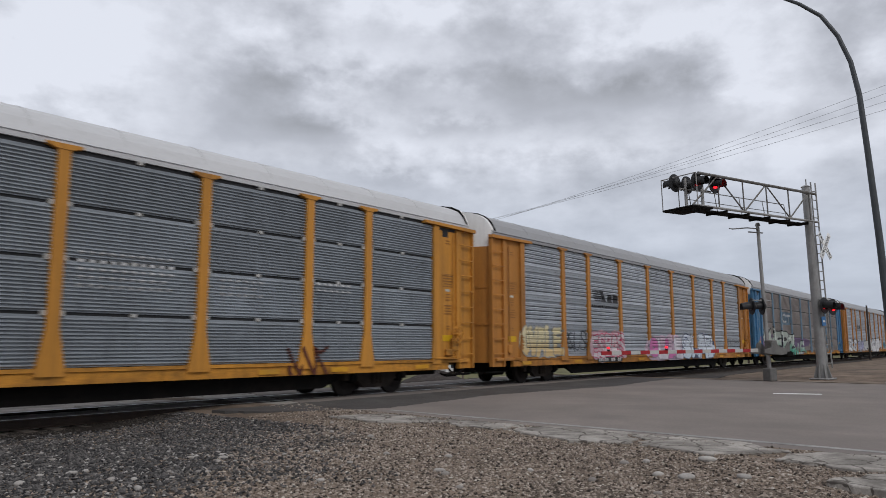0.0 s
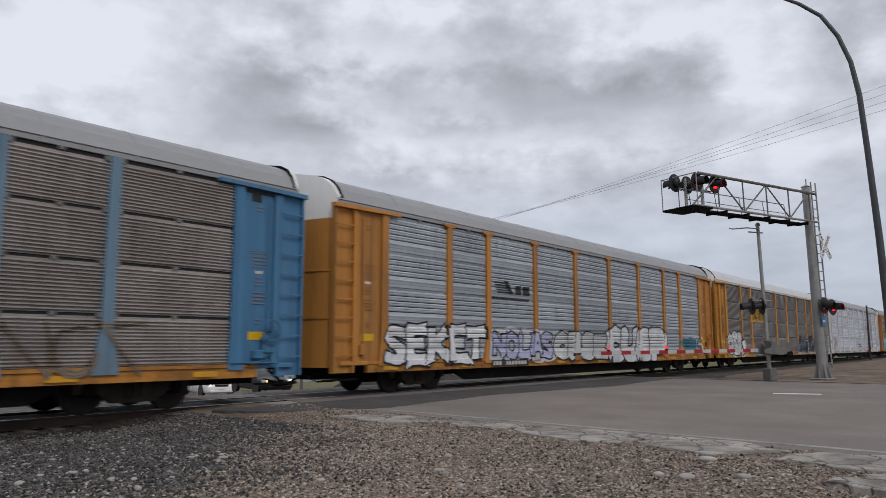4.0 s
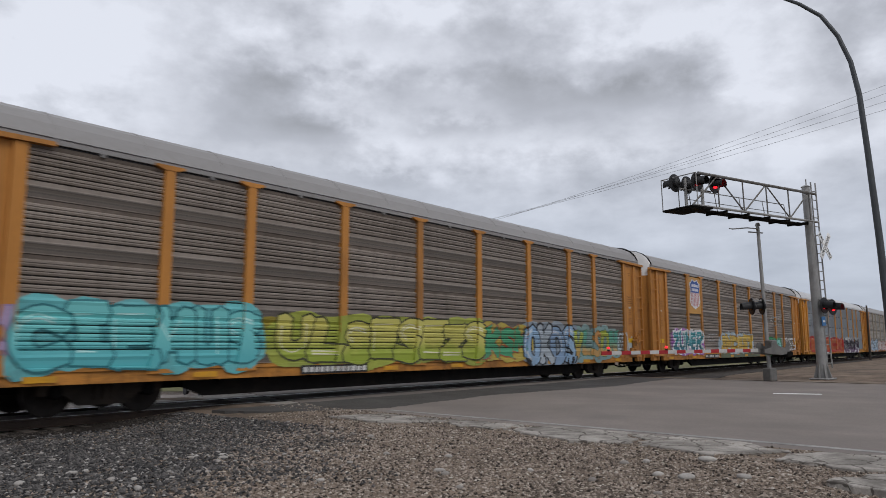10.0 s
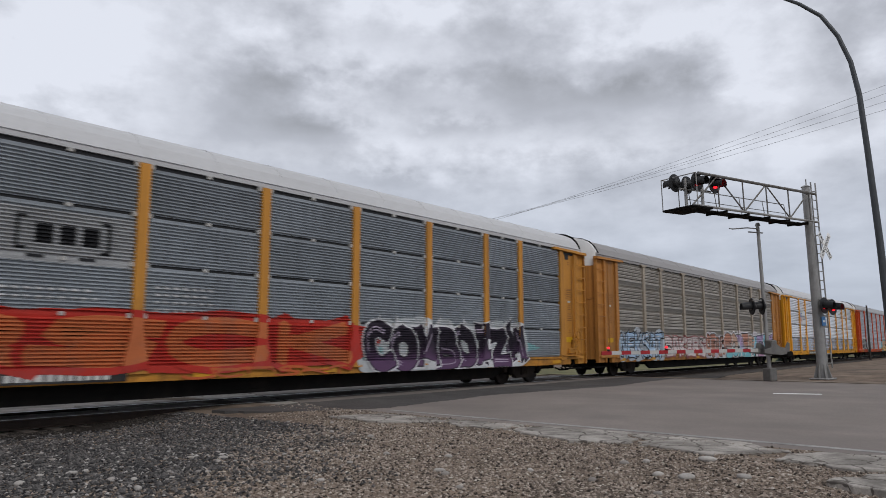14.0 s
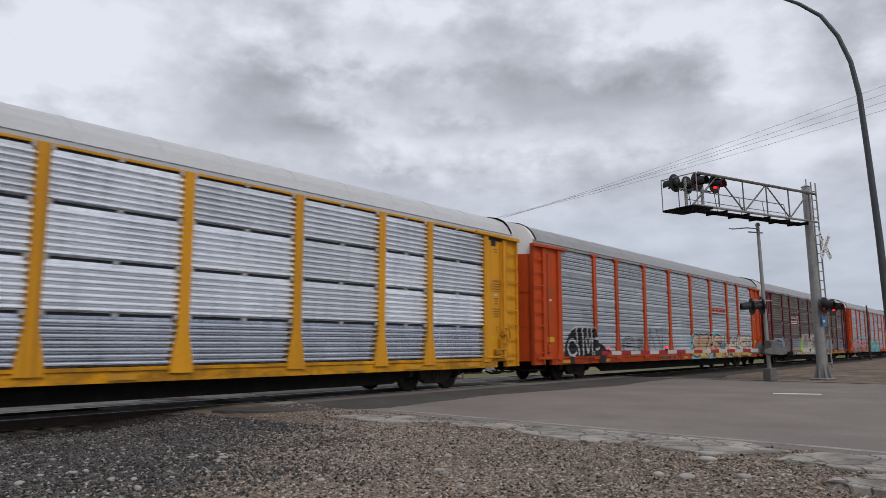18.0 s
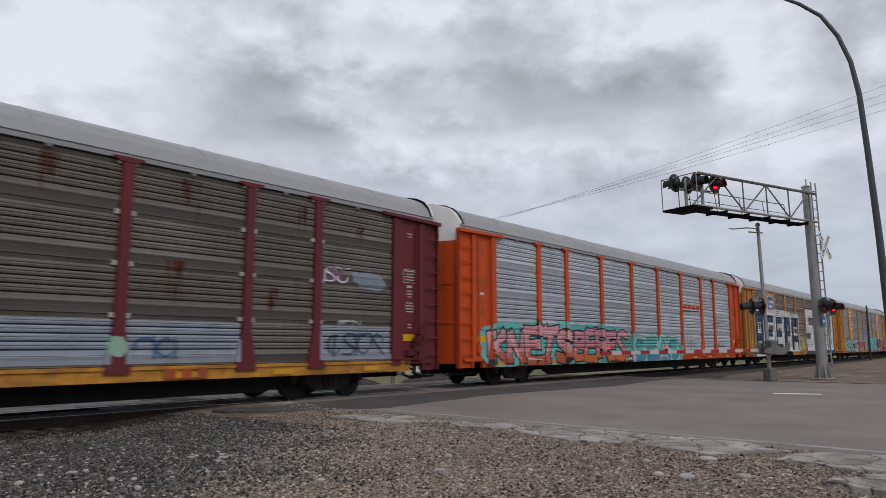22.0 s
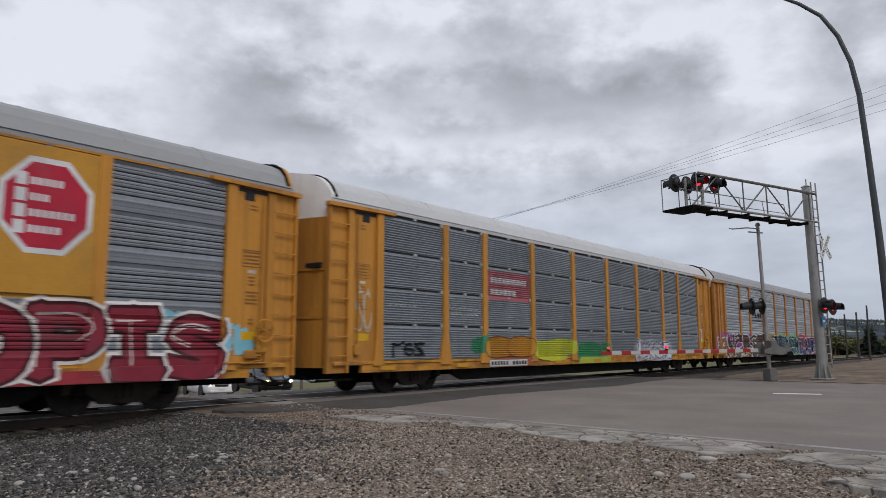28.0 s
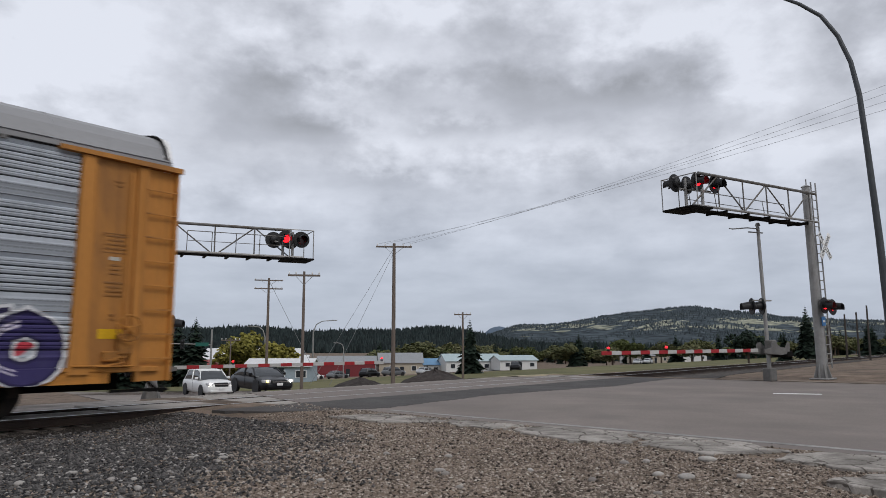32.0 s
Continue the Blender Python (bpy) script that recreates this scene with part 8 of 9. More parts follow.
# ---- gates ----
def gate(m, length, lamp_xs, pole_h, lamps, label, near):
    g = thing("crossing_gate", label, "crossing gate", m)
    if pole_h:
        put("pole", Shape().tube((0, 0, 0), (0, 0, pole_h), 0.075, 0.06, 14), GALV, g)
        put("pole_foot", Shape().slab(-0.16, 0.16, -0.16, 0.16, 0.0, 0.2, 0.03), GALV_D, g)
        put("cross_bar", Shape().tube((-0.55, 0, pole_h - 0.25), (0.25, 0, pole_h - 0.25), 0.025, n=6), GALV, g)
        put("bell_arm", Shape().path([(0, 0, pole_h - 0.1), (-0.5, 0.1, pole_h - 0.08), (-1.0, 0.3, pole_h - 0.12), (-1.15, 0.35, pole_h - 0.10)], 0.022, 6), GALV, g)
        put("bell", Shape().tube((0, 0, pole_h), (0, 0, pole_h + 0.12), 0.10, 0.06, 12), GALV, g)
        if lamps:
            put("lamp_arm", Shape().tube((-0.62, 0, 2.95), (0.4, 0, 2.95), 0.03, n=8), GALV, g)
            lamp_head(g, -0.50, 0.20, 2.74, -121)
            lamp_head(g, -0.08, 0.10, 2.74, -121)
    put("stand", Shape().slab(-0.18, 0.18, -0.18, 0.18, 0.0, 0.48, 0.03), GALV_D, g)
    put("mechanism", Shape().slab(-0.17, 0.17, -0.30, 0.02, 0.95, 1.5, 0.04), GALV_D, g, "grey gate motor box")
    for y in (-0.42, 0.20):
        put("arm_bracket", Shape().extrude_y([(-0.75, 1.04), (-0.15, 0.98), (0.2, 0.95), (0.62, 1.0), (0.66, 1.36), (0.56, 1.4), (0.40, 1.2), (0.1, 1.24), (-0.15, 1.42), (-0.3, 1.40), (-0.38, 1.22), (-0.75, 1.16)], y - 0.02, y + 0.02),
            GALV_D, g)
    put("counterweight", Shape().slab(0.45, 0.80, -0.46, 0.24, 0.86, 1.08, 0.04), STEEL_DARK, g)
    n = int(length / 0.405)
    for k in range(n):
        x1 = -0.7 - 0.405 * k
        put("stripe", Shape().slab(x1 - 0.405, x1, -0.14, -0.10, 1.08 + 0.012 * k * 0.405, 1.20 + 0.012 * k * 0.405, 0.006), RED_REFLECT if k % 2 else DULL_WHITE, g,
            "red reflective stripe" if k % 2 else "white stripe")
    for x in lamp_xs:
        z = 1.2 + 0.012 * (-x - 0.7)
        h = put("arm_lamp", Shape().tube((x, -0.12, z), (x, -0.12, z + 0.05), 0.05, n=10), BLACK, g)
        put("lamp_glass", Shape().lathe_y([(0.001, -0.17), (0.032, -0.16), (0.036, -0.12), (0.032, -0.08), (0.001, -0.07)], x, z + 0.10, 14), RED_LIT, h, "glowing red lamp")
    return g


gate(pose(28.45, -7.35, 0.0) @ LEAN @ pose(0, 0, 0, 0, 0, ARM_TURN), 7.5, (-7.7, -5.2), 5.75, True, "lowered red and white striped gate arm on a grey pole", True)
gate(pose(12.9, 7.85, -0.58, 0, 0, ARM_TURN + 180), 8.1, (-8.3, -2.65), 0, False, "lowered striped gate arm beyond the track", False)

# ---- street lamp, utility poles, wires ----
sl = thing("street_lamp", "tall dark grey steel street lamp with a curved arm", "street lamp", pose(29.9, -11.06, 0))
_pts = [(0, 0, -0.05), (-0.02, 0.02, 2.5), (-0.05, 0.1, 5.2), (-0.09, 0.24, 8.3), (-0.12, 0.36, 10.5), (-0.18, 0.55, 11.8), (-0.25, 0.9, 12.9), (-0.35, 1.4, 13.8), (-0.5, 2.1, 14.45), (-0.6, 2.9, 15.0), (-0.75, 4.2, 15.9)]
put("pole", Shape().path(_pts, [0.135, 0.13, 0.12, 0.105, 0.095, 0.085, 0.08, 0.075, 0.068, 0.06, 0.05], 14), surface("dark_painted_steel", (0.06, 0.065, 0.07), 0.5, 0.3), sl)
put("lantern", Shape().slab(-1.15, -0.85, 4.1, 4.9, 15.85, 16.03, 0.04), GALV, sl)
put("base_flange", Shape().slab(-0.25, 0.25, -0.25, 0.25, -0.1, 0.03, 0.02), GALV, sl)


def utility_pole(x, y, h, z, arm_turn, arms=1, r=0.15, half=1.25, pale=False, label="weathered wooden utility pole with a crossarm"):
    p = thing("utility_pole", label, "utility pole", pose(x, y, z, 0, 0, arm_turn), group="utility poles along the road")
    put("shaft", Shape().path([(0, 0, -0.4), (0.01, 0, h * 0.5), (0, 0, h)], [r, r * 0.85, r * 0.68], 12), WOOD_POLE, p)
    for k in range(arms):
        za = h - 0.25 - 0.9 * k
        put("crossarm", Shape().slab(-half, half, -0.06, 0.06, za - 0.06, za + 0.06, 0.01), WOOD_POLE, p)
        for s in (-1, 1):
            put("arm_brace", Shape().tube((s * half * 0.55, -0.07, za - 0.02), (0, -0.1, za - 0.6), 0.015, n=5), GALV, p)
        for x2 in (-half * 0.92, -half * 0.5, half * 0.5, half * 0.92):
            put("insulator", Shape().tube((x2, 0, za + 0.06), (x2, 0, za + 0.16), 0.03, 0.05, 8).tube((x2, 0, za + 0.16), (x2, 0, za + 0.24), 0.05, 0.025, 8), WHITE_PAINT, p)
    return p


WIRE_END = (32.98, -13.69, 11.98)
utility_pole(39.78, 21.75, 10.4, -1.5, -47, 1, 0.17, 1.35)
utility_pole(29.85, 20.25, 7.25, -1.35, -43, 1, 0.11, 1.0)
utility_pole(49.0, 48.45, 11.0, -2.5, -35, 2, 0.17, 1.5)
utility_pole(59.8, 30.45, 6.9, -2.2, -40, 1, 0.13, 0.9)
utility_pole(47.1, 52.2, 4.7, -2.6, -35, 1, 0.10, 1.0)
BARK_D = surface("dark_pole_wood", (0.05, 0.042, 0.036), 0.9)
for x, y, h in ((88.7, 0.4, 5.0), (88.9, -0.7, 5.2), (89.1, -1.7, 5.9), (87.0, 1.6, 4.2), (92.0, 2.8, 4.0), (99.0, -3.9, 4.6)):
    q = thing("utility_pole", "thin dark bare pole far along the track", "utility pole", pose(x, y, -0.35), group="bare poles along the track")
    put("shaft", Shape().path([(0, 0, -0.3), (0, 0, h)], [0.12, 0.08], 8), BARK_D, q)


def out(x, y, k):
    """The same bearing from the crossing's near side, k times as far."""
    return EYE[0] + (x - EYE[0]) * k, EYE[1] + (y - EYE[1]) * k


WIRE_GREY = surface("grey_wire", (0.24, 0.245, 0.25), 0.5, 0.3, bump=0)


def wire(name, a, b, sag, r, label):
    pts = []
    for i in range(25):
        t = i / 24
        p = Vector(a).lerp(Vector(b), t)
        pts.append((p.x, p.y, p.z - sag * 4 * t * (1 - t)))
    return tagged(put(name, Shape().path(pts, r, 5), WIRE_GREY), label, "wire", group="overhead wires")


for k in range(4):
    wire("overhead_wire", (39.78 + 0.92 * (1.24, 0.67, -0.67, -1.24)[k] * math.cos(radians(-47)), 21.75 + 0.92 * (1.24, 0.67, -0.67, -1.24)[k] * math.sin(radians(-47)), 8.87), (WIRE_END[0], WIRE_END[1] - 0.15 * k, WIRE_END[2] + 0.25 - 0.36 * k), 0.45, 0.0065, "thin grey overhead wire on a utility pole")
for k in range(2):
    wire("guy_wire", (39.75, 21.7, 8.6 - 0.3 * k), (35.4 + 1.2 * k, 25.9 - 0.8 * k, -1.6), 0.0, 0.012, "steel guy wire of a utility pole")
wire("guy_wire", (49.0, 48.4, 8.2), (53.0, 44.6, -2.4), 0.0, 0.02, "steel guy wire of a utility pole")


# ---- vehicles ----
GLASS_D = surface("dark_car_glass", (0.05, 0.055, 0.06), 0.06, 0.25, var=0.05, bump=0, spec=0.8)
RUBBER = surface("tyre_rubber", (0.018, 0.018, 0.018), 0.8, 0, var=0.1)
ALLOY = surface("alloy_rim", (0.55, 0.55, 0.56), 0.35, 0.8, var=0.1, bump=0)
HEADLIGHT = glow("lit_headlight", (1.0, 0.95, 0.85), 14.0)
AMBER = glow("lit_turn_light", (1.0, 0.55, 0.12), 7.0)
LAMP_GLASS = surface("lamp_glass", (0.5, 0.5, 0.5), 0.15, 0, var=0.05, bump=0)
CHROME = surface("chrome", (0.6, 0.6, 0.6), 0.15, 0.95, var=0.05, bump=0)


def car_paint(name, color):
    m = surface(name, color, 0.3, 0, var=0.05, bump=0, scale=2, spec=0.25)
    m.node_tree.nodes["Principled BSDF"].inputs["Coat Weight"].default_value = 0.12
    return m


def vehicle(name, label, m, paint_mat, L, Wd, H, bonnet, cab0, cab1, roof0, roof1, belt, lit=(None, None), category="car"):
    """A road car whose front looks along local -y. Heights in metres; cab and roof stations along y from the front."""
    v = thing(name, label, category, m)
    hw = Wd / 2
    # lower body: rounded sections from nose to tail, bonnet and boot as one flowing line
    ys = [-0.10, -0.04, 0.05, 0.2, 0.45, 0.8, cab0 * 0.9, cab0 + 0.15, L * 0.42, L * 0.6, cab1, cab1 + (L - cab1) * 0.45, L - 0.18, L - 0.05, L]
    tops = np.interp(ys, [-0.10, 0.05, 0.2, 0.6, cab0, L * 0.5, cab1, L - 0.18, L], [bonnet * 0.66, bonnet * 0.80, bonnet * 0.88, bonnet * 0.96, belt - 0.03, belt, belt + 0.05, belt - 0.02, belt - 0.28])
    wide = np.interp(ys, [-0.10, -0.04, 0.05, 0.3, 0.9, L * 0.5, L - 0.7, L - 0.18, L], [0.66, 0.78, 0.88, 0.96, 0.99, 1.0, 0.99, 0.92, 0.78])
    lows = np.interp(ys, [-0.10, 0.1, 0.5, L - 0.5, L], [0.34, 0.24, 0.20, 0.22, 0.38])
    rings = []
    for y, hi, k, lo in zip(ys, tops, wide, lows):
        half = [(0.80, 0.0), (0.93, 0.05), (0.985, 0.20), (1.0, 0.45), (0.995, 0.62), (0.965, 0.80), (0.90, 0.92), (0.76, 0.985), (0.40, 1.03)]
        side = [(hw * k * u, lo + (hi - lo) * t) for u, t in half]
        rings.append([(x, y, z) for x, z in side] + [(-x, y, z) for x, z in reversed(side)])
    put("body", Shape().rings(rings).mesh("body", True), paint_mat, v)
    # glasshouse and roof: sections across, curved over the length
    lo, hi = belt - 0.05, H - 0.05
    gy = [cab0 - 0.05 + (cab1 + 0.10 - cab0) * i / 14 for i in range(15)]

    def crest(y):
        return float(np.interp(y, [cab0 - 0.05, (cab0 + roof0) / 2, roof0, roof0 + 0.35, (roof0 + roof1) / 2, roof1 - 0.3, roof1, (roof1 + cab1) / 2, cab1 + 0.05],
                               [lo + 0.02, lo + (hi - lo) * 0.55, hi - 0.07, hi - 0.01, hi, hi - 0.02, hi - 0.07, lo + (hi - lo) * 0.60, lo + 0.02]))

    def section(y, grow=0.0):
        t = (crest(y) - lo) / (hi - lo)
        b, c = hw * 0.90, hw * (0.90 - 0.19 * t)
        z = crest(y) + grow
        return [(-b, y, lo), (-(b * 0.45 + c * 0.55), y, lo + (z - lo) * 0.55), (-c, y, lo + (z - lo) * 0.93), (-c * 0.86, y, z), (0, y, z + 0.03 * t), (c * 0.86, y, z), (c, y, lo + (z - lo) * 0.93), (b * 0.45 + c * 0.55, y, lo + (z - lo) * 0.55), (b, y, lo)]

    put("glasshouse", Shape().rings([section(y) for y in gy]).mesh("glasshouse", True), GLASS_D, v, "dark window glass")
    ry = [roof0 - 0.05 + (roof1 - roof0 + 0.10) * i / 8 for i in range(9)]
    put("roof", Shape().rings([[(x * 1.01, y, z) for x, y, z in section(y, 0.012)[2:7]] + [(x * 0.98, y, z - 0.03) for x, y, z in reversed(section(y)[2:7])] for y in ry]).mesh("roof", True), paint_mat, v)
    for s in (-1, 1):
        for (xa, ya), (xb, yb), w in (((hw * 0.885, cab0), (hw * 0.67, roof0), 0.04), ((hw * 0.905, (cab0 + cab1) / 2), (hw * 0.725, (roof0 + roof1) / 2), 0.045), ((hw * 0.845, cab1), (hw * 0.665, roof1), 0.06)):
            put("pillar", Shape().tube((s * xa, ya, lo), (s * xb, yb, hi), w, n=6), paint_mat, v)
        put("mirror", Shape().slab(s * hw * 1.04 - 0.10, s * hw * 1.04 + 0.10, cab0 + 0.25, cab0 + 0.36, belt, belt + 0.14, 0.02), paint_mat, v)
        put("door_seam", Shape().box(s * hw * 1.0 - 0.004, s * hw * 1.0 + 0.004, L * 0.5 - 0.006, L * 0.5 + 0.006, 0.38, belt - 0.1), BLACK, v)
        lamp_mat = lit[0 if s < 0 else 1]
        hl = put("headlight", Shape().slab(s * hw * 0.70 - 0.19, s * hw * 0.70 + 0.19, -0.045, 0.30, bonnet * 0.70, bonnet * 0.70 + 0.16, 0.03), LAMP_GLASS, v, "glass headlight")
        put("headlight_bulb", Shape().lathe_y([(0.001, -0.085), (0.06, -0.08), (0.075, -0.05)], s * hw * 0.70, bonnet * 0.70 + 0.09, 14), lamp_mat or LAMP_GLASS, hl)
        put("fog_lamp", Shape().slab(s * hw * 0.72 - 0.09, s * hw * 0.72 + 0.09, 0.0, 0.1, 0.40, 0.50, 0.02), BLACK, v)
        for y in (0.85, L - 0.95):
            w = put("wheel", Shape().lathe_y([(0.01, -0.1), (0.01, 0.1)], 0, 0, 4), RUBBER, v, m=pose(s * (hw - 0.10), y, 0.34, 0, 0, 90))
            put("tyre", TYRE_MESH, RUBBER, w)
            put("rim", RIM_MESH, ALLOY, w)
            put("wheel_arch", Shape().lathe_y([(0.30, hw - 0.02), (0.40, hw - 0.02), (0.40, hw + 0.012), (0.30, hw + 0.012)], 0, 0, 20), BLACK, v, m=pose(0, y, 0.36, 0, 0, -90 if s > 0 else 90))
    g = put("grille", Shape().slab(-hw * 0.42, hw * 0.42, -0.13, 0.1, bonnet * 0.62, bonnet * 0.86, 0.02), BLACK, v, "dark grille")
    put("grille_bar", Shape().box(-hw * 0.46, hw * 0.46, -0.145, -0.13, bonnet * 0.74, bonnet * 0.78), CHROME, g)
    put("bumper", Shape().slab(-hw * 0.72, hw * 0.72, -0.12, 0.2, 0.28, 0.46, 0.04), BLACK if lit[0] is None else paint_mat, v)
    put("front_plate", Shape().slab(-0.16, 0.16, -0.165, -0.145, 0.45, 0.58, 0.005), WHITE_PAINT, v, "pale front plate")
    return v


TYRE_MESH = Shape().lathe_y([(0.22, -0.10), (0.31, -0.11), (0.34, -0.08), (0.34, 0.08), (0.31, 0.11), (0.22, 0.10)], 0, 0, 22).mesh("tyre")
RIM_MESH = Shape().lathe_y([(0.03, -0.08), (0.10, -0.095), (0.20, -0.075), (0.23, -0.09), (0.23, 0.09), (0.20, 0.075), (0.10, 0.095), (0.03, 0.08)], 0, 0, 16).mesh("rim")
CARW, CARB = car_paint("white_car_paint", (0.70, 0.70, 0.69)), car_paint("black_car_paint", (0.004, 0.004, 0.005))
CARR, CARG, CARS_ = car_paint("red_car_paint", (0.28, 0.02, 0.02)), car_paint("grey_car_paint", (0.12, 0.125, 0.13)), car_paint("silver_car_paint", (0.42, 0.43, 0.44))
vehicle("suv", "white sport utility car waiting with lit headlights", pose(27.05, 24.5, ground_z(27.0, 25), 0, 0, -14), CARW, 4.75, 2.0, 1.70, 1.02, 1.25, 4.25, 1.95, 3.95, 1.05, (HEADLIGHT, HEADLIGHT))
vehicle("sedan", "black sedan waiting at the gate with lit headlights", pose(24.0, 15.13, ground_z(24.2, 15.2), 0, 0, -14), CARB, 4.6, 1.80, 1.45, 0.84, 1.15, 4.05, 1.95, 3.35, 0.92, (AMBER, HEADLIGHT))
_row = [(62.3, 50.2, CARG, "sedan", 95), (65.0, 47.6, CARB, "suv", 100), (67.4, 45.5, CARG, "suv", 85), (59.5, 51.5, CARW, "sedan", 92), (57.6, 53.4, CARB, "sedan", 88), (70.6, 43.3, CARS_, "sedan", 95)]
for x, y, mt, kd, tr in _row:
    x, y = out(x, y, 1.5)
    z = ground_z(x, y)
    if kd == "suv":
        vehicle("suv", "dark sport utility car parked by the low buildings", pose(x, y, z, 0, 0, tr), mt, 4.6, 1.9, 1.7, 1.0, 1.25, 4.2, 1.95, 3.9, 1.05)
    else:
        vehicle("sedan", "sedan parked by the low buildings", pose(x, y, z, 0, 0, tr), mt, 4.5, 1.8, 1.45, 0.84, 1.15, 4.0, 1.95, 3.3, 0.92)
vehicle("suv", "white sport utility car parked in the yard", pose(*out(53.3, 37.6, 2.0), ground_z(*out(53.3, 37.6, 2.0)), 0, 0, 125), CARW, 4.6, 1.9, 1.7, 1.0, 1.25, 4.2, 1.95, 3.9, 1.05)
vehicle("pickup", "black pickup parked before the pale house", pose(118.5, 62.0, ground_z(118, 62), 0, 0, 120), CARB, 5.4, 1.95, 1.8, 1.1, 1.6, 3.6, 2.1, 3.3, 1.15, category="pickup")
for x, y in ((176.0, 62.0), (180.0, 61.0)):
    vehicle("sedan", "pale car on the far road", pose(x, y, ground_z(x, y), 0, 0, 100), CARS_, 4.5, 1.8, 1.45, 0.84, 1.15, 4.0, 1.95, 3.3, 0.92, (HEADLIGHT, HEADLIGHT))


# ---- buildings ----
WALL_W = surface("white_siding", (0.62, 0.62, 0.60), 0.7, 0, stretch=(1, 1, 6), var=0.08)
WALL_R = surface("red_siding", (0.17, 0.025, 0.03), 0.7, 0, stretch=(1, 1, 4), var=0.12)
WALL_T = surface("tan_siding", (0.42, 0.37, 0.29), 0.7, 0, var=0.1)
ROOF_B = surface("blue_metal_roof", (0.10, 0.24, 0.40), 0.45, 0.2, stretch=(4, 1, 1), var=0.1)
ROOF_GR = surface("grey_shingle_roof", (0.25, 0.26, 0.27), 0.8, 0, var=0.15)
ROOF_TQ = surface("pale_green_metal_roof", (0.36, 0.44, 0.45), 0.5, 0.1, stretch=(4, 1, 1), var=0.1)
ROOF_WH = surface("white_metal_roof", (0.6, 0.6, 0.6), 0.5, 0, var=0.1)
PANE = surface("dark_window_pane", (0.03, 0.035, 0.04), 0.12, 0, var=0.1, bump=0)


def house(x, y, turn, w, d, h, rise, wall, roof, label, windows=4, door=True, category="building"):
    z = ground_z(x, y) - 0.1
    b = thing("house" if category == "house" else "shed", label, category, pose(x, y, z, 0, 0, turn))
    put("wall", Shape().extrude_y([(-w / 2, 0), (w / 2, 0), (w / 2, h), (-w / 2, h)], 0, d), wall, b)
    o = 0.35
    put("roof", Shape().extrude_x([(-o, h - 0.05), (d / 2, h + rise), (d + o, h - 0.05), (d + o, h + 0.08), (d / 2, h + rise + 0.15), (-o, h + 0.08)], -w / 2 - o, w / 2 + o), roof, b)
    for sx in (-1, 1):
        put("gable", Shape().extrude_x([(0, h), (d, h), (d / 2, h + rise)], sx * w / 2 - 0.08, sx * w / 2 + 0.08), wall, b)
    for k in range(windows):
        wx = -w / 2 + w * (k + 0.6) / windows
        f = put("window", Shape().slab(wx - 0.65, wx + 0.65, -0.06, 0.02, h * 0.35, h * 0.78, 0.02), WHITE_PAINT, b)
        put("pane", Shape().box(wx - 0.55, wx + 0.55, -0.075, -0.062, h * 0.38, h * 0.75), PANE, f)
    if door:
        put("door", Shape().slab(w * 0.03 - 0.5, w * 0.03 + 0.5, -0.07, 0.02, 0.05, min(2.1, h - 0.2), 0.02), PANE, b)
    return b


house(145.3, 107.6, -42, 13.5, 10.0, 2.3, 1.5, WALL_W, ROOF_B, "long white building with a blue metal roof", 5)
house(*out(104.0, 80.0, 1.35), -44, 10.0, 7.0, 2.8, 1.2, WALL_W, ROOF_GR, "low white shed with a grey roof", 3)
house(149.3, 94.5, -40, 14.5, 10.0, 2.7, 1.7, WALL_W, ROOF_TQ, "pale house with a green metal roof", 5, category="house")
house(151.4, 82.6, -38, 9.5, 8.0, 2.4, 1.1, WALL_W, ROOF_TQ, "low pale annex with a green roof", 3, category="house")
house(*out(77.5, 66.0, 1.6), -46, 14.0, 9.0, 3.6, 1.4, WALL_R, ROOF_GR, "low red shed with white doors", 0)
house(*out(69.0, 70.5, 1.6), -46, 11.0, 9.0, 4.0, 1.6, WALL_W, ROOF_WH, "white shed with a pale roof", 2)
house(*out(71.5, 81.5, 1.6), -46, 24.0, 14.0, 5.0, 2.6, WALL_T, ROOF_WH, "long shed with a white metal roof", 3)
house(*out(86.0, 62.5, 1.6), -45, 11.0, 8.0, 3.0, 2.4, WALL_T, ROOF_GR, "small tan house with a steep grey roof", 2, category="house")
house(54.4, 53.3, -50, 7.4, 6.0, 2.0, 0.75, surface("pale_blue_siding", (0.30, 0.36, 0.40), 0.7, 0, stretch=(1, 1, 5), var=0.1), ROOF_WH, "low pale blue shed with a white metal roof", 3)
house(*out(46.5, 60.0, 1.15), -35, 16.0, 8.0, 2.8, 0.5, WALL_R, surface("red_metal_roof", (0.28, 0.04, 0.035), 0.6), "low red building with a red roof edge", 3)
for x, y, w, wl, rf in ((248, 88, 12, WALL_T, ROOF_GR), (262, 80, 14, WALL_W, ROOF_TQ), (350, 62, 14, WALL_T, ROOF_GR), (410, 30, 18, WALL_T, ROOF_WH), (300, 116, 10, WALL_W, ROOF_GR)):
    house(x, y, -30, w, 8.0, 2.6, 1.7, wl, rf, "pale low house among far trees", 3, category="house")


# ---- trees ----
BARK = surface("tree_bark", (0.09, 0.065, 0.05), 0.9, 0, var=0.3, stretch=(3, 3, 0.6))


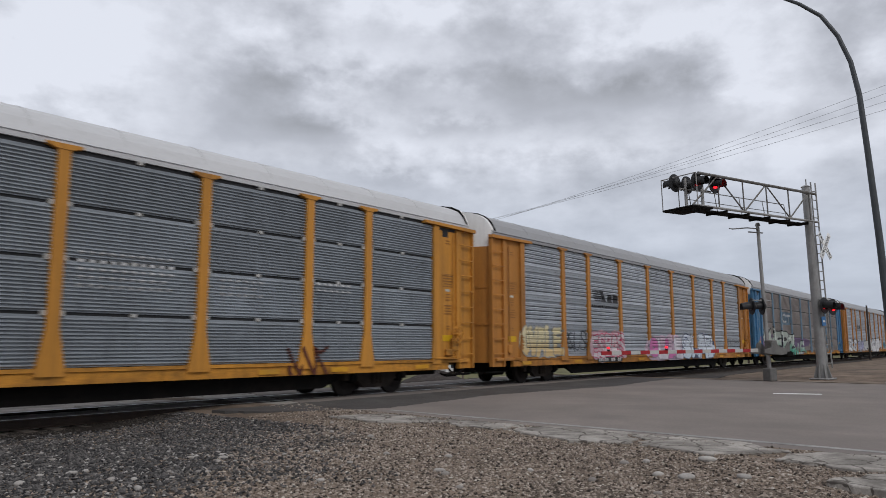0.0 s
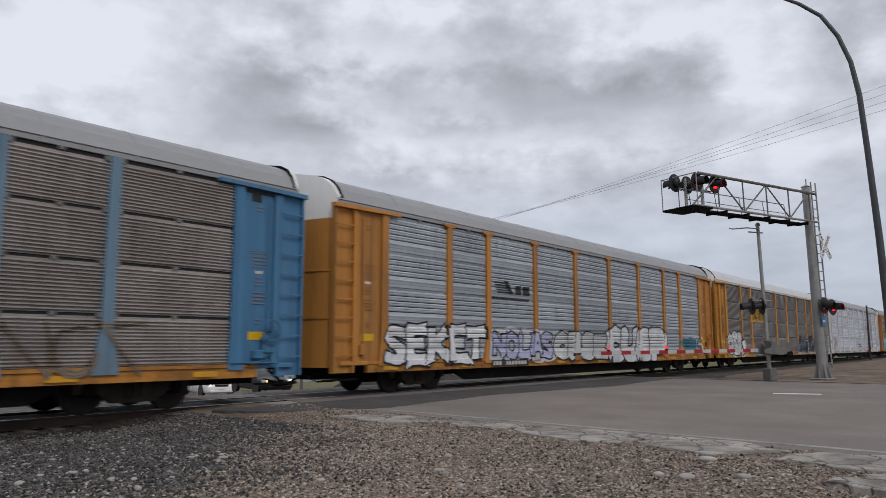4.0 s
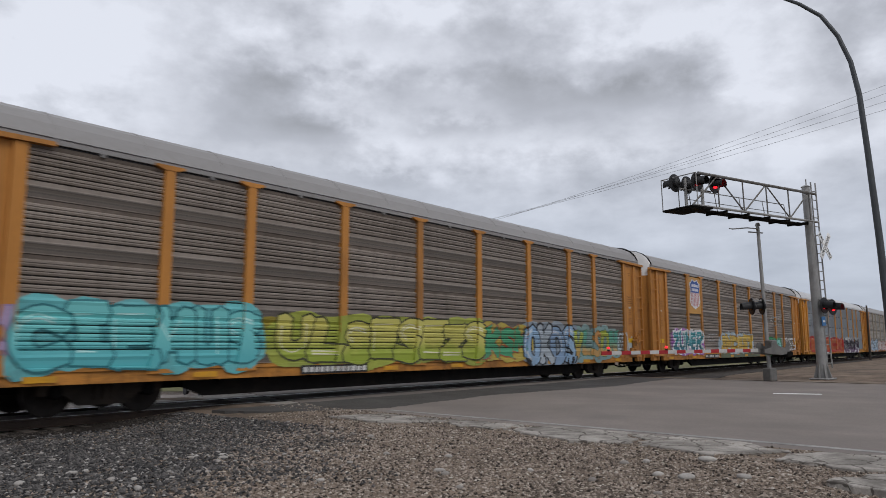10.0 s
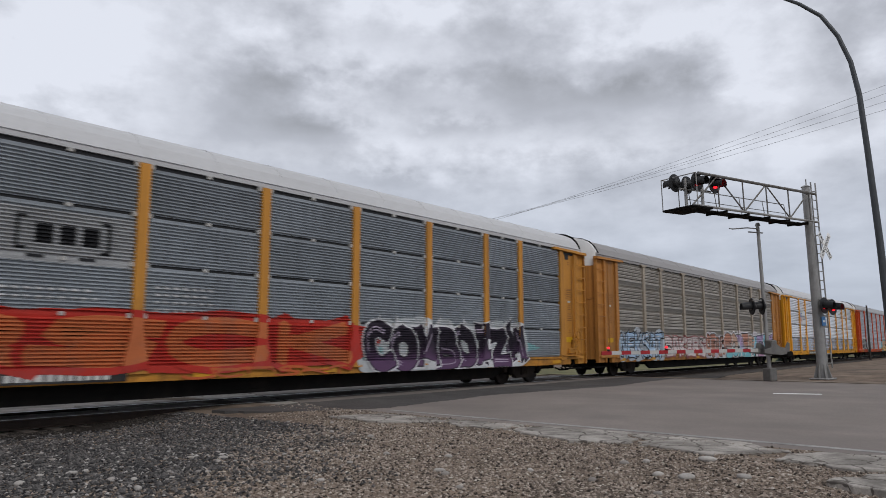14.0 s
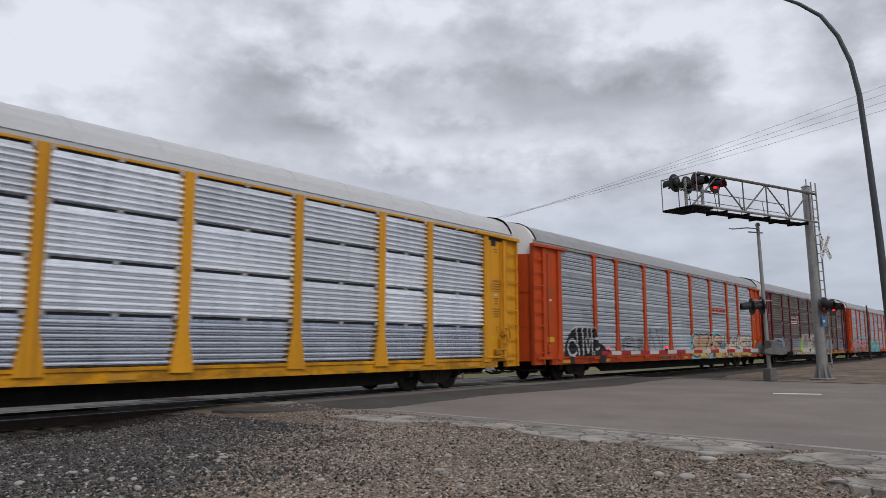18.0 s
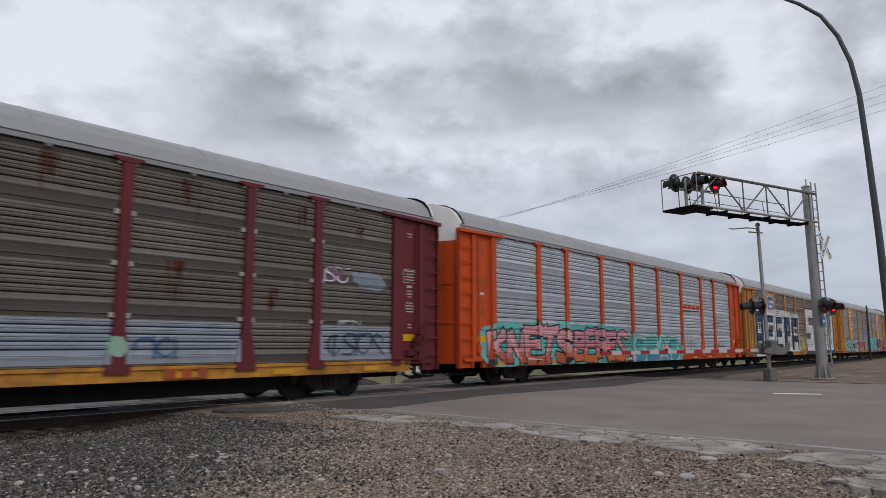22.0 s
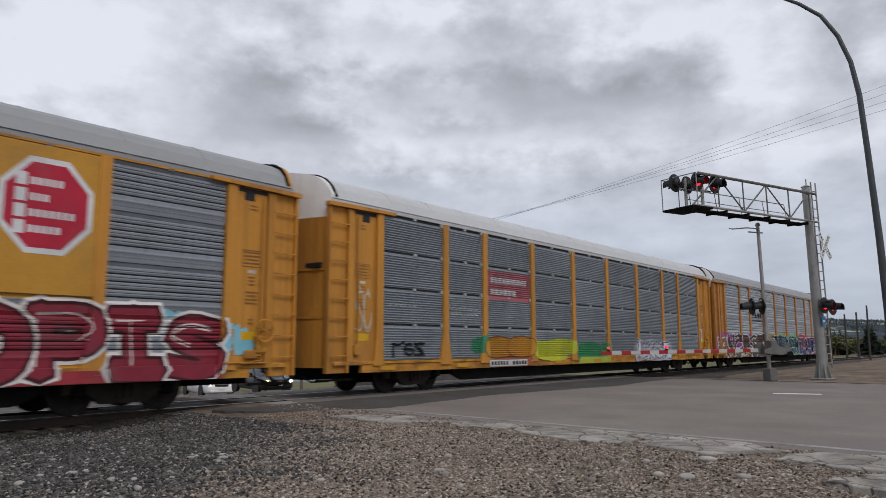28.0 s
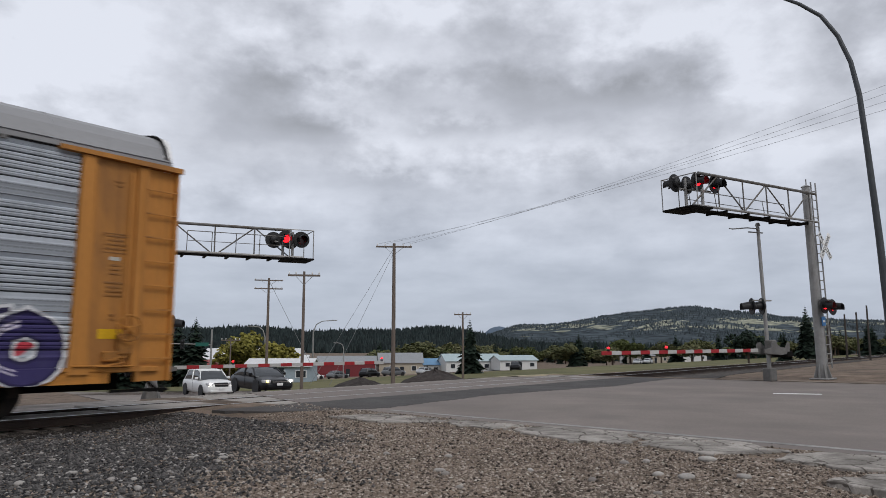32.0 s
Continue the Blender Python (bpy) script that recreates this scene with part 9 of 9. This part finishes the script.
def foliage(name, color, rough=0.8):
    m, nt, N, L, b = nodes_of(name)
    g = N("ShaderNodeNewGeometry")
    r = N("ShaderNodeMapRange")
    r.inputs["To Min"].default_value, r.inputs["To Max"].default_value = 0.55, 1.5
    L(g.outputs["Random Per Island"], r.inputs["Value"])
    s = N("ShaderNodeVectorMath")
    s.operation = "SCALE"
    s.inputs[0].default_value = color
    L(r.outputs[0], s.inputs["Scale"])
    L(s.outputs[0], b.inputs["Base Color"])
    b.inputs["Roughness"].default_value = rough
    b.inputs["Specular IOR Level"].default_value = 0.15
    return m


LEAF_DARK = foliage("dark_needles", (0.020, 0.032, 0.022))
LEAF_OLIVE = foliage("olive_leaves", (0.17, 0.155, 0.035))
LEAF_GREEN = foliage("mid_green_leaves", (0.085, 0.10, 0.035))
LEAF_WOOD = foliage("far_wood_needles", (0.022, 0.031, 0.031))
LEAF_MUTED = foliage("muted_olive_leaves", (0.105, 0.105, 0.05))
LEAF_DULL = foliage("dull_green_leaves", (0.095, 0.10, 0.045))


def conifer_mesh(seed, h=10.0, layers=34):
    rng = random.Random(seed)
    S = Shape()
    for k in range(layers):
        t = k / (layers - 1)
        z = h * (0.10 + 0.9 * t)
        r = h * 0.27 * (1 - t) ** 0.75 * rng.uniform(0.75, 1.15) + 0.06
        n = max(5, int(13 * (1 - t)) + 3)
        a0 = rng.uniform(0, 6.28)
        for i in range(n):
            a = a0 + 6.283 * i / n + rng.uniform(-0.2, 0.2)
            rr = r * rng.uniform(0.6, 1.15)
            dz = -rr * rng.uniform(0.25, 0.55)
            wv = rr * 0.34
            c, s = math.cos(a), math.sin(a)
            S.add([(0, 0, z + 0.1), (c * rr * 0.6 - s * wv, s * rr * 0.6 + c * wv, z + dz * 0.4), (c * rr, s * rr, z + dz), (c * rr * 0.6 + s * wv, s * rr * 0.6 - c * wv, z + dz * 0.4),
                   (c * rr * 0.5, s * rr * 0.5, z + dz * 0.2 - 0.18 * rr)], [(0, 1, 2), (0, 2, 3), (0, 4, 1), (1, 4, 2), (2, 4, 3), (0, 3, 4)])
    return S.mesh("crown")


def broad_mesh(seed, h=8.0, clumps=1300):
    rng = random.Random(seed)
    S = Shape()
    lobes = [(rng.uniform(-0.28, 0.28) * h, rng.uniform(-0.28, 0.28) * h, h * rng.uniform(0.45, 0.85), h * rng.uniform(0.16, 0.26)) for _ in range(9)]
    for _ in range(clumps):
        x, y, z, r = rng.choice(lobes)
        d = Vector((rng.gauss(0, 1), rng.gauss(0, 1), rng.gauss(0, 0.8))).normalized() * r * rng.uniform(0.6, 1.05)
        c = Vector((x, y, z)) + d
        s = h * rng.uniform(0.028, 0.055)
        u = Vector((rng.gauss(0, 1), rng.gauss(0, 1), rng.gauss(0, 1))).normalized()
        v = u.orthogonal().normalized()
        w = u.cross(v)
        S.add([tuple(c + u * s), tuple(c + v * s), tuple(c - u * s * 0.8), tuple(c - v * s * 0.9), tuple(c + w * s * 0.7)], [(0, 1, 4), (1, 2, 4), (2, 3, 4), (3, 0, 4), (3, 2, 1, 0)])
    return S.mesh("crown")


def trunk_mesh(h, limbs=True):
    S = Shape()
    S.path([(0, 0, -0.3), (0.05, 0.02, h * 0.35), (0, 0.05, h * 0.8)], [h * 0.03, h * 0.02, h * 0.006], 8)
    if limbs:
        for k in range(5):
            a = k * 1.3
            S.path([(0.03, 0.02, h * (0.28 + 0.06 * k)), (h * 0.12 * math.cos(a), h * 0.12 * math.sin(a), h * (0.45 + 0.06 * k)), (h * 0.22 * math.cos(a), h * 0.22 * math.sin(a), h * (0.55 + 0.06 * k))],
                   [h * 0.012, h * 0.008, h * 0.003], 6)
    return S.mesh("trunk")


CON = [conifer_mesh(i) for i in range(3)]
BRO = [broad_mesh(10 + i) for i in range(3)]
TR_C, TR_B = trunk_mesh(10.0, False), trunk_mesh(8.0)


def tree(kind, x, y, h, seed, mat, label, wide=1.0):
    base = 10.0 if kind == "conifer" else 8.0
    k = h / base
    t = thing("conifer_tree" if kind == "conifer" else "broadleaf_tree", label, "tree", pose(x, y, ground_z(x, y) - 0.05, 0, 0, seed * 57 % 360))
    sc = Matrix.Diagonal((k * wide, k * wide, k, 1))
    put("trunk", TR_C if kind == "conifer" else TR_B, BARK, t, m=sc)
    put("crown", (CON if kind == "conifer" else BRO)[seed % 3], mat, t, m=sc)
    return t


tree("broadleaf", 59.8, 65.5, 6.6, 1, LEAF_OLIVE, "broad olive-green tree behind the shed", 1.25)
tree("broadleaf", 63.0, 64.2, 5.3, 2, LEAF_OLIVE, "olive-green tree behind the shed", 1.2)
tree("broadleaf", 57.3, 67.3, 4.6, 0, LEAF_OLIVE, "small olive-green tree behind the shed", 1.2)
for x, y, h in ((48.45, 61.0, 7.9), (45.2, 63.5, 6.6), (42.6, 64.6, 7.8), (48.9, 65.4, 8.2), (40.0, 66.5, 7.2)):
    tree("conifer", x, y, h, int(x), LEAF_DARK, "dark conifer beyond the road", 1.2)
tree("conifer", 88.4, 50.7, 8.2, 2, LEAF_DARK, "tall dark conifer by the far houses", 1.0)
for k in range(22):
    az, d = radians(46 + 12.5 * ((k * 0.618) % 1.0)), 225 + 6.0 * k
    tree("broadleaf" if k % 3 else "conifer", d * math.sin(az), -14.77 + d * math.cos(az), 6.0 + (k * 7 % 5) * 1.0, k, (LEAF_DARK, LEAF_MUTED, LEAF_DULL)[k % 3], "tree among the far houses", 1.25 if k % 3 == 0 else 1.8)
tree("conifer", 117.3, 10.4, 7.9, 1, LEAF_DARK, "tall dark conifer beside the track", 0.95)
tree("conifer", 119.0, 14.0, 4.6, 0, LEAF_DARK, "dark conifer beside the track", 1.2)
tree("broadleaf", 104.0, 15.0, 4.4, 1, LEAF_DARK, "dark rounded tree beside the track", 1.2)
_rng = random.Random(44)
for k in range(150):
    az = radians(_rng.uniform(46, 83))
    d = _rng.uniform(235, 420)
    x, y = d * math.sin(az), -14.77 + d * math.cos(az)
    if _rng.random() < 0.5:
        tree("conifer", x, y, _rng.uniform(6, 11.5), k, LEAF_DARK, "dark conifer among far houses", _rng.uniform(0.9, 1.25))
    else:
        tree("broadleaf", x, y, _rng.uniform(5, 8.5), k, (LEAF_GREEN, LEAF_DULL, LEAF_MUTED)[k % 3], "green tree among far houses", _rng.uniform(1.5, 2.2))


def far_woods(name, az0, az1, d0, d1, n, h0, h1, seed, base):
    rng = random.Random(seed)
    S = Shape()
    for _ in range(n):
        az = radians(rng.uniform(az0, az1))
        d = rng.uniform(d0, d1)
        x, y = d * math.sin(az), -14.77 + d * math.cos(az)
        z = base(az, d)
        h = rng.uniform(h0, h1) * (1.25 if rng.random() < 0.12 else 1)
        r = h * rng.uniform(0.22, 0.36)
        a = rng.uniform(0, 6)
        for zz, rr, top in ((0.0, r, 0.55), (0.35, r * 0.72, 1.0)):
            ring = [(x + rr * rng.uniform(0.7, 1.2) * math.cos(a + 1.257 * i), y + rr * rng.uniform(0.7, 1.2) * math.sin(a + 1.257 * i), z + h * zz - 1.0) for i in range(5)]
            S.add(ring + [(x, y, z + h * top)], [(0, 1, 5), (1, 2, 5), (2, 3, 5), (3, 4, 5), (4, 0, 5)])
    ob = put(name, S, LEAF_WOOD)
    return tagged(ob, "dense dark conifer woods in the distance", "woods", kind="stuff")


def wood_slope(d, az):
    """The wooded slope behind the valley, lower towards the main ridge."""
    return 46 * smooth(1100, 2000, d) * (1 - 0.85 * smooth(51.5, 60, az)) * (1 + 0.10 * math.sin(radians(az) * 23) + 0.06 * math.sin(radians(az) * 51))


far_woods("far_woods", 22, 64, 1080, 1960, 13500, 9, 17, 5, lambda az, d: -12.5 + wood_slope(d, math.degrees(az)))
far_woods("far_woods", 54, 84, 420, 640, 900, 5, 10, 6, lambda az, d: -7.0)


# ---- hills ----
def hill_height(az, d):
    """Hills right of the valley: a broad main ridge, a lower shoulder and a far pale one."""
    g = lambda c, s: math.exp(-((az - c) / s) ** 2)
    top = 62 * smooth(50.5, 59, az) + 72 * g(70.0, 4.8) + 34 * g(64.0, 4.5) + 34 * g(77, 5.5) + 22 * g(57, 2.6) + 10 * g(85, 5)
    n = noise.fractal(Vector((az * 0.35, d * 0.0012, 3.1)), 1.0, 2.0, 5)
    wood = wood_slope(d, az)
    return -13 + max(wood, (top + 12) * smooth(1500, 3000, d) * (1 + 0.05 * n) + 2 * n)


def make_hills():
    S = Shape()
    azs = [20 + 0.4 * i for i in range(200)]
    ds = [1000 + 75 * i for i in range(32)]
    for d in ds:
        for az in azs:
            r = radians(az)
            S.v.append((d * math.sin(r), -14.77 + d * math.cos(r), hill_height(az, d)))
    n = len(azs)
    S.f = [(j * n + i, j * n + i + 1, (j + 1) * n + i + 1, (j + 1) * n + i) for j in range(len(ds) - 1) for i in range(n - 1)]
    m, nt, N, L, b = nodes_of("wooded_hillside")
    tc = N("ShaderNodeTexCoord")
    n1 = N("ShaderNodeTexNoise")
    n1.inputs["Scale"].default_value, n1.inputs["Detail"].default_value, n1.inputs["Roughness"].default_value = 0.010, 7.0, 0.64
    mp = N("ShaderNodeMapping")
    mp.inputs["Scale"].default_value = (0.9, 0.9, 3.2)
    L(tc.outputs["Object"], mp.inputs[0])
    L(mp.outputs[0], n1.inputs["Vector"])
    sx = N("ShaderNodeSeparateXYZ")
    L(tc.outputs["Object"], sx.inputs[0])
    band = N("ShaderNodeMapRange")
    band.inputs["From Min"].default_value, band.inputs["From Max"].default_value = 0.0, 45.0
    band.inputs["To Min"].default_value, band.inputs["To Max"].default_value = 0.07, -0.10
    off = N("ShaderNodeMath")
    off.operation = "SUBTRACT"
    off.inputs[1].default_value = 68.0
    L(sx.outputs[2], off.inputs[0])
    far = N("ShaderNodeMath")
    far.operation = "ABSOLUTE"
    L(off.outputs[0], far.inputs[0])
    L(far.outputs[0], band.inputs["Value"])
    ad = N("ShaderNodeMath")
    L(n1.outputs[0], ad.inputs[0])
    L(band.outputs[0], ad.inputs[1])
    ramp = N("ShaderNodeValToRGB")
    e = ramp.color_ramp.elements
    # the wood's blue-grey carries the haze of distance in its colour
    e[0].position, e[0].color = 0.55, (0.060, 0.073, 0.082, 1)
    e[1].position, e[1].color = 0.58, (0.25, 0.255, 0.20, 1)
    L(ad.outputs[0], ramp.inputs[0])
    n2 = N("ShaderNodeTexNoise")
    n2.inputs["Scale"].default_value, n2.inputs["Detail"].default_value = 0.035, 4.0
    L(mp.outputs[0], n2.inputs["Vector"])
    r2 = N("ShaderNodeMapRange")
    r2.inputs["From Min"].default_value, r2.inputs["From Max"].default_value = 0.3, 0.7
    r2.inputs["To Min"].default_value, r2.inputs["To Max"].default_value = 0.5, 1.5
    L(n2.outputs[0], r2.inputs["Value"])
    mu = N("ShaderNodeVectorMath")
    mu.operation = "SCALE"
    L(ramp.outputs[0], mu.inputs[0])
    L(r2.outputs[0], mu.inputs["Scale"])
    L(mu.outputs[0], b.inputs["Base Color"])
    b.inputs["Roughness"].default_value = 1.0
    b.inputs["Specular IOR Level"].default_value = 0.0
    return tagged(put("distant_hills", S, m), "dark wooded hills with pale clearings, tinted for haze", "hills", kind="structure")


make_hills()


def hill_trees():
    """Woods on the hillside, thick between open clearings."""
    rng = random.Random(9)
    S = Shape()
    for _ in range(15000):
        az, d = rng.uniform(53, 90), rng.uniform(1500, 3050)
        r = radians(az)
        x, y = d * math.sin(r), EYE[1] + d * math.cos(r)
        open_land = noise.fractal(Vector((x * 0.0042, y * 0.0042, 1.7)), 1.0, 2.0, 4)
        if open_land > -0.02 + 0.35 * rng.random() and d < 2750:
            continue
        z = hill_height(az, d)
        h, a = rng.uniform(4.5, 9), rng.uniform(0, 6)
        w = h * rng.uniform(0.25, 0.42)
        S.add([(x + w * math.cos(a + 1.571 * i), y + w * math.sin(a + 1.571 * i), z - 1.5) for i in range(4)] + [(x, y, z + h)], [(0, 1, 4), (1, 2, 4), (2, 3, 4), (3, 0, 4)])
    # needles coloured paler and bluer to paint in the haze
    return tagged(put("hill_woods", S, foliage("hill_needles", (0.058, 0.072, 0.080))), "dark scattered conifer woods on the distant hills, tinted for haze", "woods", kind="stuff")


hill_trees()


def make_ridge():
    """A ridge at the end of the valley, haze painted into its pale colour."""
    S = Shape()
    pts = []
    for i in range(41):
        az = 52 + 0.2 * i
        h = 118 * math.exp(-((az - 55.6) / 1.7) ** 2) + 84 * math.exp(-((az - 58.4) / 1.6) ** 2) + 6 * noise.noise(Vector((az * 1.7, 0, 0)))
        r = radians(az)
        for d, k in ((3700, 0.0), (3950, 0.7), (4120, 1.0), (4180, 0.9)):
            pts.append((d * math.sin(r), EYE[1] + d * math.cos(r), -14 + h * k))
    S.v = pts
    S.f = [(4 * i + j, 4 * i + j + 1, 4 * i + j + 5, 4 * i + j + 4) for i in range(40) for j in range(3)]
    # blue lifted in the base colour to show distance haze
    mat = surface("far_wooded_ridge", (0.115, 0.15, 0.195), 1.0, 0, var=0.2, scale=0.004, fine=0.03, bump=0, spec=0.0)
    return tagged(put("distant_ridge", S, mat), "wooded ridge at the valley's end, tinted blue-grey for haze", "hills", kind="structure")


make_ridge()


# ---- mounds of dark earth, field grass ----
def mound(x, y, rx, ry, h, seed, label):
    S = Shape()
    rng = random.Random(seed)
    n, rings = 28, []
    for k in range(9):
        t = k / 8
        r = math.cos(t * math.pi / 2) ** 0.9
        rings.append([(x + rx * r * math.cos(a) * (1 + 0.10 * noise.noise(Vector((math.cos(a) * 2, math.sin(a) * 2, seed)))), y + ry * r * math.sin(a) * (1 + 0.1 * noise.noise(Vector((math.cos(a) * 2, math.sin(a) * 2, seed + 5)))),
                       ground_z(x, y) - 0.15 + h * t * (1 + 0.18 * noise.noise(Vector((math.cos(a) * 3, math.sin(a) * 3, t * 3 + seed)))) + rng.uniform(-0.03, 0.03)) for a in (6.283 * i / n for i in range(n))])
    S.rings(rings)
    return tagged(put("earth_mound", S, EARTH), label, "earth mound")


EARTH = surface("dark_broken_earth", (0.05, 0.043, 0.04), 0.95, 0, var=0.4, scale=2.0, fine=12, bump=1.0, spec=0.1)
mound(46.6, 23.4, 3.5, 2.4, 1.25, 1, "dark heap of broken asphalt and earth")
mound(41.2, 26.6, 2.4, 1.8, 0.85, 2, "low dark heap of earth")
GRASS = surface("dry_grass_field", (0.12, 0.117, 0.062), 0.95, 0, var=0.35, scale=0.15, fine=3, bump=0.6, dirt=(0.20, 0.18, 0.10), dirt_amount=0.6, spec=0.05)


def strip(name, rows, mat, label, category, dz=0.02, kind="structure"):
    """A ground-hugging strip between two edges given at stations (x, y left, y right)."""
    S = Shape()
    pts = []
    for x, y0, y1 in rows:
        for k in range(9):
            y = y0 + (y1 - y0) * k / 8
            pts.append((x, y, ground_z(x, y) + dz))
    S.v = pts + [(x, y, z - 0.3) for x, y, z in pts]
    o = len(pts)
    for j in range(len(rows) - 1):
        for i in range(8):
            S.f.append((j * 9 + i, (j + 1) * 9 + i, (j + 1) * 9 + i + 1, j * 9 + i + 1))
        S.f.append((j * 9, o + j * 9, o + (j + 1) * 9, (j + 1) * 9))
        S.f.append((j * 9 + 8, (j + 1) * 9 + 8, o + (j + 1) * 9 + 8, o + j * 9 + 8))
    return tagged(put(name, S, mat), label, category, kind=kind)


PALE_GRAVEL = surface("pale_gravel", (0.50, 0.43, 0.31), 0.95, 0, var=0.2, scale=0.6, fine=14, bump=0.5, dirt=(0.22, 0.2, 0.16), dirt_amount=0.5, spec=0.1)
strip("gravel_shoulder", [(26.0 + 1.5 * i if i < 6 else 5.0 + 5 * i, 2.0, 4.6 + 0.02 * i) for i in range(46)], PALE_GRAVEL, "pale gravel strip beside the track", "gravel", 0.03)
strip("yard", [(-60 + 6 * i, 2.6, 40) for i in range(12)], surface("pale_yard_asphalt", (0.33, 0.325, 0.315), 0.9, 0, var=0.15, scale=0.5), "pale worn asphalt yard beyond the track", "yard", 0.015)
strip("track_bed", [(-12 + 1.2 * i, -1.75 + 0.08 * math.sin(i * 1.7), -0.86) for i in range(17)], surface("oily_track_bed", (0.022, 0.018, 0.015), 0.95, 0, var=0.4, scale=2.0, fine=30, bump=0.8, spec=0.1), "dark track bed beside the rail", "track bed", 0.012)
strip("road_shoulder", [(28.65 + 0.3 * i, -22.0, -3.2) for i in range(5)], surface("brown_shoulder_dirt", (0.23, 0.185, 0.145), 0.95, 0, var=0.4, scale=2.0, fine=18, bump=0.8, dirt=(0.09, 0.07, 0.055), dirt_amount=0.8, spec=0.1), "brown dirt shoulder at the road edge", "gravel", 0.012)
strip("ballast_bank", [(29.8 + 1.5 * i, -4.4 + 0.02 * i, -1.0) for i in range(40)], surface("dark_ballast_bank", (0.062, 0.056, 0.052), 0.95, 0, var=0.5, scale=3.0, fine=16, bump=1.0, dirt=(0.12, 0.105, 0.09), dirt_at=0.55, dirt_amount=0.7, spec=0.1), "dark ballast shoulder beside the track", "gravel", 0.02)
strip("field", [(34 + 6 * i, 24.0 if i < 3 else 9.0, 62) for i in range(50)], GRASS, "dull green grass field beyond the track", "field", 0.02)


# ---- signals and lamps of the street beyond ----
ts = thing("traffic_signal", "grey mast arm with black signal heads and a green sign", "traffic signal", pose(47.2, 55.9, ground_z(47.2, 55.9), 0, 0, -51.3))
put("mast", Shape().tube((0, 0, 0), (0, 0, 6.2), 0.12, 0.09, 12), GALV, ts)
put("mast_arm", Shape().path([(0, 0, 4.5), (-3, 0, 4.6), (-6.5, 0, 4.65)], [0.07, 0.06, 0.045], 8), GALV, ts)
put("street_sign", Shape().slab(-1.75, -0.3, -0.08, -0.05, 4.35, 4.75, 0.005), surface("green_sign_sheet", (0.015, 0.11, 0.085), 0.5, 0, var=0.1), ts, "green street sign")
for _x in (-3.2, -4.75):
    h = put("signal_head", Shape().slab(_x - 0.18, _x + 0.18, -0.2, 0.12, 4.0, 5.1, 0.03), BLACK, ts)
    for _k in range(3):
        put("visor", Shape().tube((_x, -0.2, 4.2 + 0.34 * _k), (_x, -0.45, 4.18 + 0.34 * _k), 0.14, 0.14, 10), BLACK, h)


def road_lamp(x, y, h, reach, turn):
    p = thing("street_lamp", "thin grey street lamp beyond the crossing", "street lamp", pose(x, y, ground_z(x, y), 0, 0, turn), group="street lamps beyond the crossing")
    put("pole", Shape().path([(0, 0, -0.2), (0, 0, h * 0.8), (0.15 * reach, 0, h * 0.93), (0.45 * reach, 0, h * 0.985), (reach, 0, h)], [0.11, 0.09, 0.07, 0.06, 0.05], 8), GALV, p)
    put("lantern", Shape().slab(reach - 0.1, reach + 0.6, -0.13, 0.13, h - 0.06, h + 0.06, 0.02), GALV, p)
    return p


road_lamp(66.0, 60.5, 8.0, 2.6, -51)
road_lamp(61.0, 64.4, 7.4, 1.8, 129)
road_lamp(89.7, 79.4, 6.2, 1.2, 129)


def travelled(t):
    """How far the train has rolled, in metres: it slows evenly."""
    return 16.098 * t - 0.01785 * t * t


# small differences in the wagons' spacing
SPACING = {4: -0.3, 5: -0.12, 17: -0.30}


def motions():
    times = [i * 0.5 for i in range(65)]
    for index, car in CARS:
        x0 = 18.53 + (index - 0.5) * PITCH + SPACING.get(index, 0.0)
        walk(car, [(t, pose(x0 - travelled(t), 0, 0)) for t in times])
    # wheels roll while their wagon is in sight
    for index, wheel, d in WHEELSETS:
        t0 = max(0.0, ((index - 0.5) * PITCH + 18.53 - 60) / 15.9)
        t1 = min(32.0, ((index - 0.5) * PITCH + 18.53 + 14) / 15.3)
        rows = [(0.0, 0.0)] if t0 > 0.05 else []
        f = round(t0 * FPS)
        while f <= t1 * FPS:
            rows.append((f / FPS, (travelled(f / FPS) - travelled(t0)) / 0.455))
            f += 1
        if rows[-1][0] < 31.99:
            rows.append((32.0, rows[-1][1]))
        walk(wheel, [(t, pose(d, 0, 0.455, 0, -math.degrees(a) % 360, 0)) for t, a in rows])
    # the added blinds turn aside in turn once a beat, flashing the lamps
    beat, first = 1.018, 0.085
    for blind, phase in VANES:
        rows = []
        k = -1
        here = blind.matrix_basis.translation.copy()
        while first + k * beat < 32.5:
            on = first + k * beat + (0 if phase == 0 else beat / 2)
            off = on + beat / 2
            for t, a in ((on, 0), (on + 0.034, 84), (off, 84), (off + 0.034, 0)):
                rows.append((t, a))
            k += 1
        inside = [(t, a) for t, a in rows if 0.0 < t < 32.0]
        start = [a for t, a in rows if t <= 0.0][-1]
        inside = [(0.0, start)] + inside + [(32.0, inside[-1][1])]
        walk(blind, [(t, pose(here.x, here.y, here.z, -a, 0, 0)) for t, a in inside])


motions()
